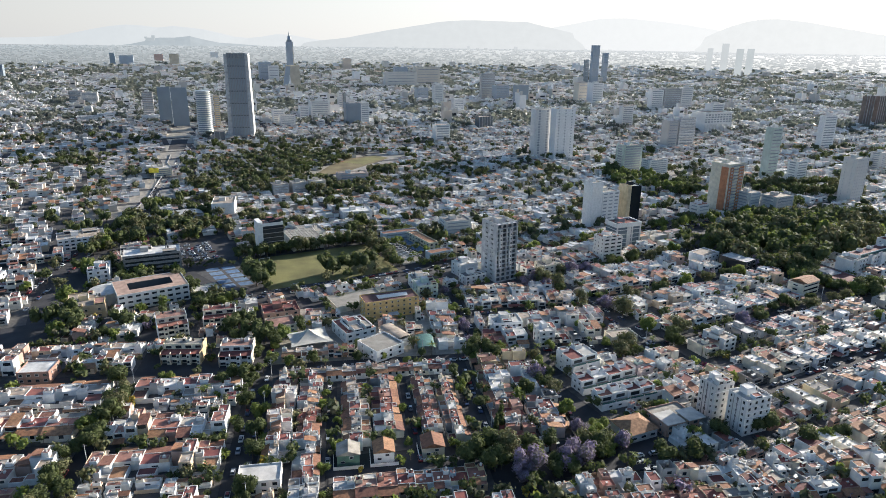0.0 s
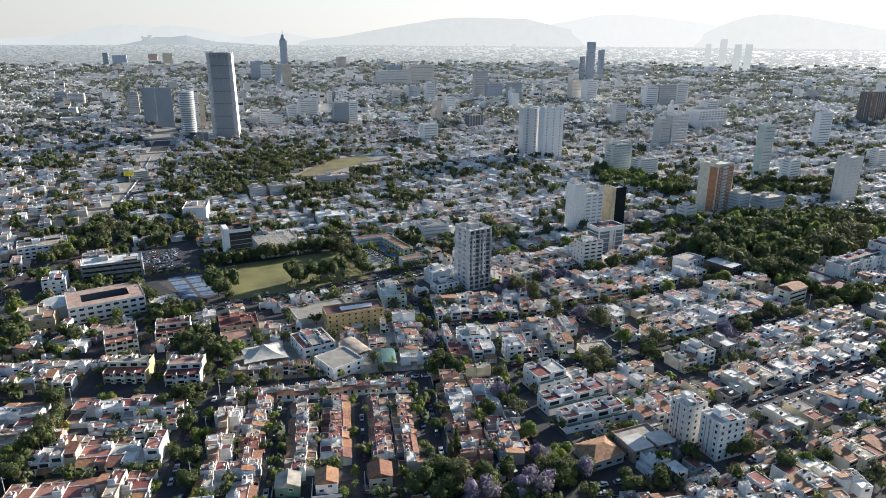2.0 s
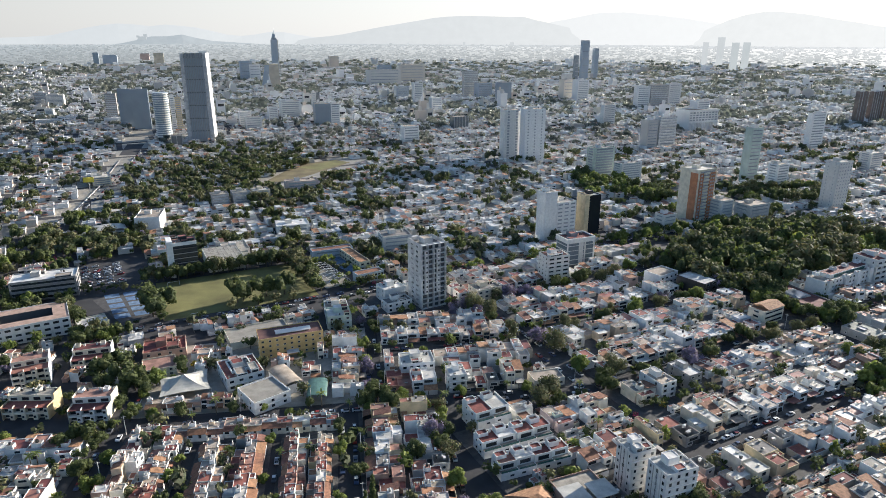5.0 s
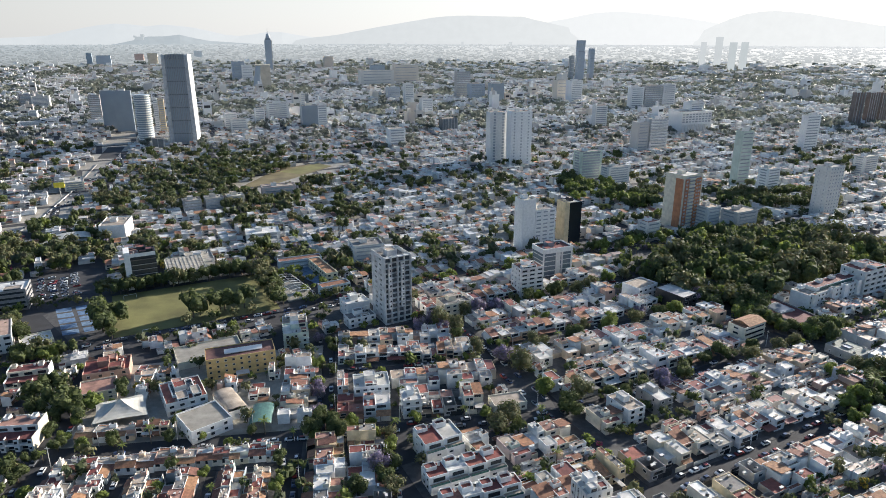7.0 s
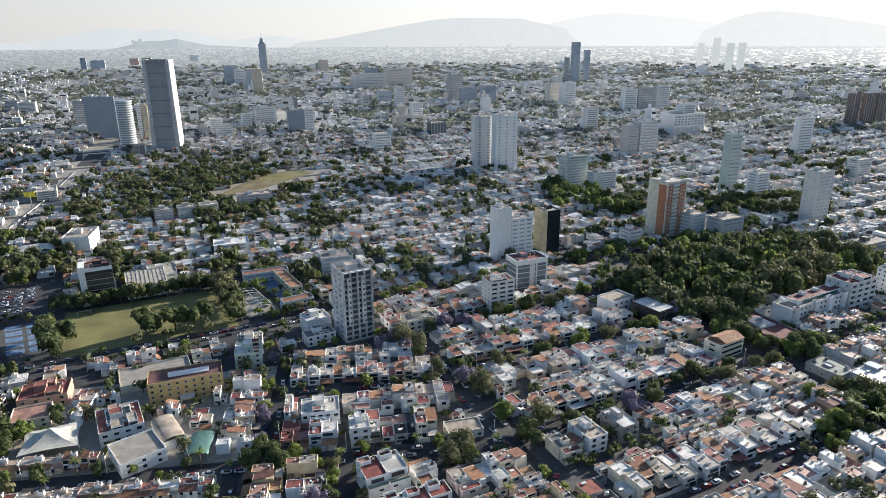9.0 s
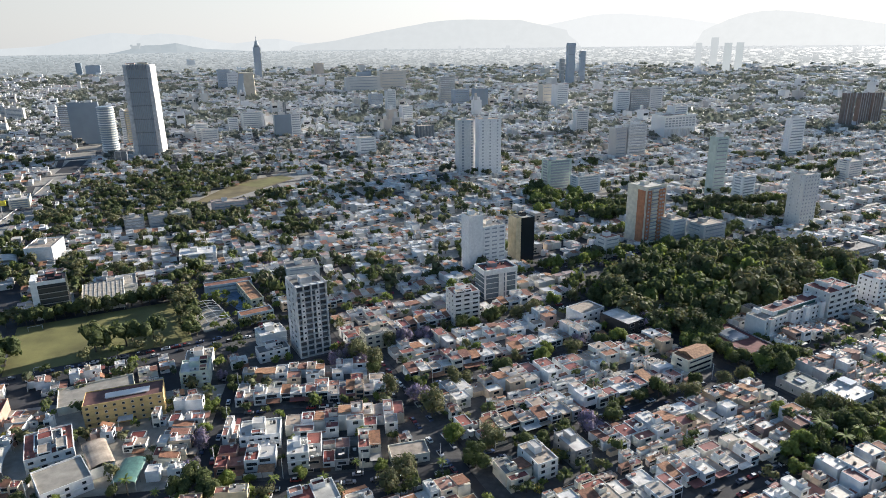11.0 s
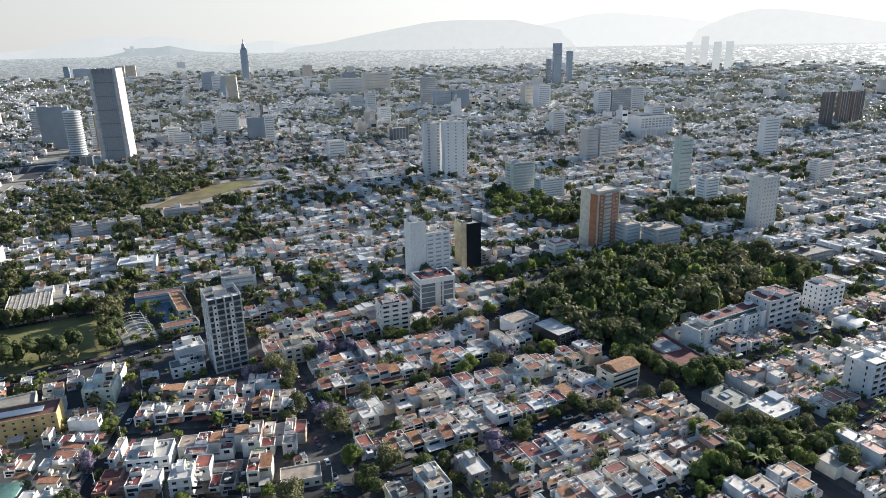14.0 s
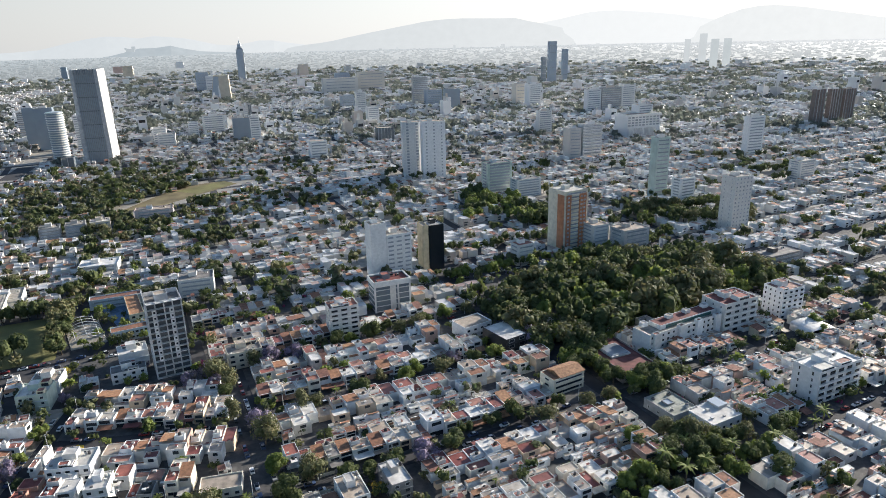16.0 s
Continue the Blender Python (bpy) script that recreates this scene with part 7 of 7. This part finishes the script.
for x0, x1, y0, y1, n_, kinds in ((153, 206, 680, 776, 60, ["light", "light", "dark"]), (200, 237, 655, 708, 34, ["dark", "dark", "light"]), (300, 397, 650, 715, 70, ["dark", "dark", "dry", "light"])):
    for k in range(n_):
        x, y = tr.uniform(x0, x1), tr.uniform(y0, y1)
        if free_of_walls(x, y):
            tree(x, y, tr.choice(kinds), tr.uniform(1.2, 1.9))
for k in range(45):        # planting beside the great avenue
    f = tr.random()
    tree(-262 - 40 * f + tr.uniform(-16, 10), 350 + 240 * f, tr.choice(["dark", "dark", "light", "dry"]), tr.uniform(1.1, 1.7))
# shrubs and small trees in the yards and gardens that are left over
HX = np.array([(q[1] - math.sin(q[3]) * q[5] / 2, q[2] + math.cos(q[3]) * q[5] / 2, math.cos(q[3]), math.sin(q[3]), q[4] / 2, q[5] / 2) for q in NEAR + MASS])


def open_ground(x, y):
    p = Vector((x, y))
    for a, b, hw in SEG:
        d = b - a
        f = max(0, min(1, (p - a).dot(d) / d.length_squared))
        if (a + d * f - p).length < hw:
            return False
    for gr, a0, a1, b0, b1 in KEEP_OUT:
        a, b = gr.inv(x, y)
        if a0 < a < a1 and b0 < b < b1:
            return False
    dx, dy = x - HX[:, 0], y - HX[:, 1]
    return not bool(np.any((np.abs(dx * HX[:, 2] + dy * HX[:, 3]) < HX[:, 4] + 0.3) & (np.abs(-dx * HX[:, 3] + dy * HX[:, 2]) < HX[:, 5] * 0.9)))


NTREE = 999
for k in range(4200):
    x, y = tr.uniform(-270, 390), 175 + 385 * tr.random() ** 1.3
    if open_ground(x, y):
        tree(x, y, tr.choice(["dark", "dark", "light", "light", "dry", "dark", "palm", "lilac", "yellow", "pink"] if tr.random() < 0.3 else ["dark", "dark", "light", "dry"]), tr.uniform(0.35, 0.95))
for k in range(260):
    x, y = tr.uniform(-300, -150), tr.uniform(350, 540)
    if open_ground(x, y) and not (-0.25 < (y - 428) / 200 < 0.25 and -226 < x < -186):
        tree(x, y, tr.choice(["dark", "dark", "light", "dry"]), tr.uniform(0.8, 1.5))
def grove(step, grow, cores=9):
    """Joined tree templates that keep one leaf sheet in step, enlarged, and some of the inner lumps."""
    res = []
    for k in KINDS:
        q = TREES[k][0]
        if k == "palm":
            res.append(Shape().join(q[0]).join(q[1]))
            continue
        c, lumps = Shape(), 0
        for i in range(len(q[1].f)):
            o = q[1].f[i][0]
            if len(q[1].f[i]) == 3:
                lumps += 1
                if lumps > 20 * cores:
                    break
                c.add([q[1].v[j] for j in q[1].f[i]], [(0, 1, 2)], q[1].m[i])
            elif i % step == 0:
                m = sum((Vector(v) for v in q[1].v[o:o + 4]), Vector()) / 4
                c.add([tuple(m + (Vector(v) - m) * grow) for v in q[1].v[o:o + 4]], [(0, 1, 2, 3)], q[1].m[i])
        res.append(Shape().drum(0, 0, -0.1, 3.4, 0.24, 0.14, 5, "bark").join(c))
    return res


for k in range(420):        # planting in the gaps beyond the field
    x, y = tr.uniform(-330, -40), tr.uniform(500, 720)
    if open_ground(x, y):
        tree(x, y, tr.choice(["dark", "dark", "dark", "dry"]), tr.uniform(0.8, 1.4))
GROVE_T = grove(14, 2.7, 4) + grove(5, 1.6, 8)
GROVE = [(q[0] + (len(KINDS) if q[5] > 1.15 else 0), *q[1:]) for q in GROVE]
scatter("park_and_avenue_trees", GROVE_T, GROVE, "dense dark green trees of the park and avenues", "trees")

mt, r = [], random.Random(21)
for rec in list(dict.fromkeys(NEAR + MASS)):
    if r.random() < (0.4 if rec[2] > 330 else 0.22):
        c, s = math.cos(rec[3]), math.sin(rec[3])
        a, b = r.uniform(-4, 4), r.choice([-3.0, -3.5, rec[5] * 0.97])
        mt.append((r.randrange(5), rec[1] + a * c - b * s, rec[2] + a * s + b * c, 0, r.uniform(0, 6.28), *([r.uniform(0.45, 1.15)] * 3)))
for _ in range(620):     # wooded gardens beyond the field
    x, y = r.gauss(-205, 75), r.gauss(780, 65)
    if free(x, y, 1):
        mt.append((r.randrange(5), x, y, 0, r.uniform(0, 6.28), *([r.uniform(0.9, 1.5)] * 3)))
mt = [q for q in mt if free(q[1], q[2], -3)]
for rec in GREEN:
    for k in range(2):
        c, s = math.cos(rec[3]), math.sin(rec[3])
        a, b = r.uniform(-6, 6), r.uniform(0, rec[5])
        mt.append((r.randrange(5), rec[1] + a * c - b * s, rec[2] + a * s + b * c, 0, r.uniform(0, 6.28), *([r.uniform(1.0, 1.7)] * 3)))
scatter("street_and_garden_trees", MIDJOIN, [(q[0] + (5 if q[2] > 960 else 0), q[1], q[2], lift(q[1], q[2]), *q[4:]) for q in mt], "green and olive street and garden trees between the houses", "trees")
scatter("distant_trees", FARTREE, ft, "haze-paled trees between distant houses", "trees")

# ---------------------------------------------------------------- hills on the horizon
def ridge(name, dist, pts, mat, label, base=-5, rough=1.0):
    """A hill range seen far off: crest heights at bearings in degrees from +y."""
    s = Shape()
    n = 90
    a0, a1 = pts[0][0], pts[-1][0]
    for i in range(n + 1):
        a = a0 + (a1 - a0) * i / n
        z = np.interp(a, [p[0] for p in pts], [p[1] for p in pts]) + rough * (4 * noise.noise((a * 0.9, dist * 0.01, 0)) + 2 * noise.noise((a * 4, 1, 0)))
        ca, sa = math.sin(radians(a)), math.cos(radians(a))
        for q, zz in ((dist - 260, base), (dist - 120, base + 0.45 * (z - base)), (dist, z)):
            s.v.append((60 + q * ca, 50 + q * sa, zz))
    for i in range(n):
        for k in range(2):
            b = i * 3 + k
            s.f.append((b, b + 3, b + 4, b + 1)); s.m.append(mat)
    return tagged(new(name, s.mesh(name)), label, "hills", kind="structure")


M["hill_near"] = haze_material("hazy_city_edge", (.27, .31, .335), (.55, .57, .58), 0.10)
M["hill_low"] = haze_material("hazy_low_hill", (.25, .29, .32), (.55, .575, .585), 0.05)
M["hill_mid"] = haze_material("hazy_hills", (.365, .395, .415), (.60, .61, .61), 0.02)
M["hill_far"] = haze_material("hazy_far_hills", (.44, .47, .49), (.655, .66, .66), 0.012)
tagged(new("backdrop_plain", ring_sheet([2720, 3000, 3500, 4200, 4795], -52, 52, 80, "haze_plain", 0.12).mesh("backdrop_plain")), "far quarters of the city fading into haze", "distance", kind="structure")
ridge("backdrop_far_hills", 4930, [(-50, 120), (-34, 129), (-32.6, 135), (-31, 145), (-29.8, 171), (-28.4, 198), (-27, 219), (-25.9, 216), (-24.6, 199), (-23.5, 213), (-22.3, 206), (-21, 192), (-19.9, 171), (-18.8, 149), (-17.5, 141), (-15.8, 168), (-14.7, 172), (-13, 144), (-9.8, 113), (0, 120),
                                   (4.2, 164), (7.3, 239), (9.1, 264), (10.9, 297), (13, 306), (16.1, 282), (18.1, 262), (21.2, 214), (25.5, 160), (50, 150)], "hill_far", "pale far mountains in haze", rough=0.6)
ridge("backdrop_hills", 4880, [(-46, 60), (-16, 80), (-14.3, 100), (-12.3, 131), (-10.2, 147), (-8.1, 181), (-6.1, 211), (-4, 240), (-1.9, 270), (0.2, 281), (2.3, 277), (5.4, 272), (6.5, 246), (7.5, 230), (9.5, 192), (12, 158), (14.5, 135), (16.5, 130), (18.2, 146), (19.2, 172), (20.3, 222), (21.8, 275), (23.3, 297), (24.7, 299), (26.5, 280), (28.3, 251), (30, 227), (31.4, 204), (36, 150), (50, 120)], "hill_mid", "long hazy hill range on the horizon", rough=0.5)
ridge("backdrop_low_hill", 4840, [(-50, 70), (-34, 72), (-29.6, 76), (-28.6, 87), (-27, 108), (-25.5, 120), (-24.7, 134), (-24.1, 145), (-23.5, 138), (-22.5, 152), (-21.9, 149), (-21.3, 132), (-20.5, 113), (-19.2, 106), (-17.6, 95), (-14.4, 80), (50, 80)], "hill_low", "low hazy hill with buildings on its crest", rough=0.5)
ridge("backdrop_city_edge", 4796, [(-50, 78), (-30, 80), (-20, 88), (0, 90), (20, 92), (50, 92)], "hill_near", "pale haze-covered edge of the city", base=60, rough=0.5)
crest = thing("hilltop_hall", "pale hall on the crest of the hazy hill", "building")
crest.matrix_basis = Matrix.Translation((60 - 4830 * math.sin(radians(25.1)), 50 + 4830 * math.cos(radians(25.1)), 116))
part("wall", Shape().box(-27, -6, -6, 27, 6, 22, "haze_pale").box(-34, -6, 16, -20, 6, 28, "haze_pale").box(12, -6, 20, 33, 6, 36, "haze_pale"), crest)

# ---------------------------------------------------------------- parked cars, poles
def car_shapes():
    prof = [(-2.15, 0.35), (2.1, 0.35), (2.2, 0.62), (2.1, 0.85), (1.15, 0.95), (-1.9, 0.98), (-2.2, 0.85)]
    body, cab = Shape(), Shape()
    for s, p, y0, y1, mat in ((body, prof, 0.86, 0.82, "car"), (cab, [(-1.75, 0.97), (1.0, 0.95), (0.35, 1.42), (-1.2, 1.45)], 0.76, 0.62, "glass")):
        n = len(p)
        v = [(x, -(y0 if z < 1.2 else y1), z) for x, z in p] + [(x, (y0 if z < 1.2 else y1), z) for x, z in p]
        s.add(v, [tuple(range(n)), tuple(range(2 * n - 1, n - 1, -1))] + [(i, n + i, n + (i + 1) % n, (i + 1) % n) for i in range(n)], mat)
    roof = Shape().box(-1.18, -0.61, 1.44, 0.34, 0.61, 1.48, "car")
    w = Shape()
    n = 10
    v = [(0.32 * math.cos(6.2832 * i / n), y, 0.32 + 0.32 * math.sin(6.2832 * i / n)) for y in (-0.1, 0.1) for i in range(n)]
    w.add(v, [tuple(range(n)), tuple(range(2 * n - 1, n - 1, -1))] + [(i, (i + 1) % n, n + (i + 1) % n, n + i) for i in range(n)], "rubber")
    return body.mesh("body"), cab.mesh("glasshouse"), roof.mesh("roof"), w.mesh("wheel")


CB, CG, CR, CW = car_shapes()
cr = random.Random(3)
NCAR = 0
MORE, CARS = [], []
for k in range(3):
    q = Shape()
    sc = (1.0, 1.06, 0.92)[k]
    pr = [(-2.15, 0.25), (2.1, 0.25), (2.2, 0.62), (2.1, 0.85), (1.15, 0.95), (-1.9, 0.98), (-2.2, 0.85)]
    q.add([(x * sc, -0.85, z) for x, z in pr] + [(x * sc, 0.85, z) for x, z in pr], [(0, 1, 2, 3), (0, 3, 4, 5), (0, 5, 6), (10, 9, 8, 7), (12, 11, 10, 7), (13, 12, 7)] + [(i, 7 + i, 7 + (i + 1) % 7, (i + 1) % 7) for i in range(7)], "car")
    cb = [(-1.75, 0.97), (1.0, 0.95), (0.35, 1.42), (-1.2, 1.45)]
    q.add([(x * sc, -0.76 if z < 1.2 else -0.62, z) for x, z in cb] + [(x * sc, 0.76 if z < 1.2 else 0.62, z) for x, z in cb], [(0, 1, 2, 3), (7, 6, 5, 4)] + [(i, 4 + i, 4 + (i + 1) % 4, (i + 1) % 4) for i in range(4)], "glass")
    q.box(-1.18 * sc, -0.61, 1.44, 0.34 * sc, 0.61, 1.48, "car")
    for wx in (-1.35, 1.3):
        q.box(wx - 0.3, -0.87, 0, wx + 0.3, 0.87, 0.55, "rubber")
    CARS.append(q)


def car(x, y, turn):
    global NCAR
    NCAR += 1
    if NCAR > 82:
        MORE.append((cr.randrange(len(CARS)), x, y, 0.05 + lift(x, y), turn, 1, 1, 1))
        return
    ob = thing("car", "small car parked along the kerb of the street", "car", "parked cars")
    ob.matrix_basis = Matrix.Translation((x, y, 0.05)) @ Matrix.Rotation(turn, 4, "Z")
    part("body", CB, ob)
    part("glasshouse", CG, ob)
    part("roof", CR, ob)
    for dx in (-1.35, 1.3):
        for dy in (-0.8, 0.8):
            part("wheel", CW, ob, "", Matrix.Translation((dx, dy, 0)))


def park(gr, a0, b0, a1, b1, gap, side):
    p, q = Vector(gr.at(a0, b0)), Vector(gr.at(a1, b1))
    u = (q - p).normalized()
    k, L = cr.uniform(0, gap), (q - p).length
    while k < L:
        c = p + u * k + Vector((-u.y, u.x)) * side
        car(c.x, c.y, math.atan2(u.y, u.x) + cr.choice([0, math.pi]))
        k += max(5.2, gap * cr.uniform(0.4, 1.7))


for gr, a0, b0, a1, b1, gap, side in ((GA, 0, -105, 0, 0, 11, 2.6), (GA, 0, -105, 0, 0, 14, -2.6), (GA, 94, -80, 94, -5, 11, 2.4), (GA, 33, -85, 33, -20, 14, 1.2), (GA, 65.5, -85, 65.5, -20, 14, -1.2),
                                      (GA, -61, -105, -61, 0, 13, 2.2), (GA, 107, 8, 105, 90, 11, 2.6), (GA, 107, 8, 105, 90, 13, -2.6), (GA, 112, 51, 180, 51, 13, 2), (GA, 110, 0, 200, 0, 14, 2.2),
                                      (GB, 9, 0, 145, 0, 16, 2.6), (GB, 9, -52, 145, -52, 17, 2.6), (GB, 9, -111, 340, -111, 16, 2.6), (GA, 150, -93, 230, -86, 8, 3)):
    park(gr, a0, b0, a1, b1, gap, side)
for k in range(4):
    for q in range(14):
        if cr.random() < 0.68:
            cx, cy = Grid(-216, 426, 32).at(3 + 6.5 * k + cr.uniform(-.7, .7), 3 + 3.1 * q + cr.uniform(-.3, .3))
            car(cx, cy, radians(32) + cr.choice([0, math.pi]))
for gr, a0, b0, a1, b1, gap, side in ((GB, -185, 48, -45, 48, 7, 3), (GB, -185, 48, -45, 48, 8, -3), (GA, 0, 6, 0, 30, 7, -2.6), (GB, 0, -120, 0, 0, 8, 3.4), (GB, 0, -120, 0, 0, 9, -3.4),
                                      (GB, 9, 55, 340, 55, 9, 2.6), (GB, 9, 0, 145, 0, 10, -2.6), (GB, 9, -52, 340, -52, 9, -2.6), (GB, 9, -111, 340, -111, 10, -2.6), (GB, 9, -169, 340, -169, 8, 2.6), (GB, 9, -169, 340, -169, 9, -2.6),
                                      (GA, 94, -80, 94, -5, 8, -2.4), (GA, 136.5, -80, 136.5, -5, 7, 2.4), (GA, 10, 0, 200, 0, 9, -2.2), (Grid(-281, 340, 99), 0, 3, 150, 3, 9, 2), (Grid(-304, 488, 97.5), 0, 3, 130, 3, 9, 2),
                                      (Grid(-281, 340, 99), 0, -3, 150, -3, 10, -2), (Grid(-304, 488, 97.5), 0, -3, 130, -3, 10, -2), (Grid(-320, 606, 104), 0, 0, 300, 0, 12, 3), (Grid(-320, 606, 104), 0, 0, 300, 0, 12, -3)):
    park(gr, a0, b0, a1, b1, gap, side)
scatter("street_cars", CARS, MORE, "many small parked and waiting cars along the streets", "cars")
pole_me, arm_me = Shape().drum(0, 0, 0, 9, 0.16, 0.1, 8, "concrete").mesh("pole"), Shape().box(-0.9, -0.06, 8.3, 0.9, 0.06, 8.42, "steel").mesh("crossarm")
for gr, a0, b0, a1, b1 in ((GA, 4.6, -105, 4.6, 0), (GA, 98.6, -70, 98.6, 0), (GA, 10, 4.4, 200, 4.4), (GB, 10, 4.2, 145, 4.2), (GB, 10, -48, 145, -48), (GB, 10, -107, 340, -107), (GA, 111, 8, 111, 90), (GA, -57, -105, -57, 0)):
    p, q = Vector(gr.at(a0, b0)), Vector(gr.at(a1, b1))
    u, L = (q - p).normalized(), (q - p).length
    k = 8.0
    while k < L:
        c = p + u * k
        ob = thing("utility_pole", "slim grey concrete utility pole with a crossarm", "utility pole", "street poles")
        ob.matrix_basis = Matrix.Translation((c.x, c.y, 0.1)) @ Matrix.Rotation(math.atan2(u.y, u.x) + math.pi / 2, 4, "Z")
        part("pole", pole_me, ob)
        part("crossarm", arm_me, ob)
        k += 30
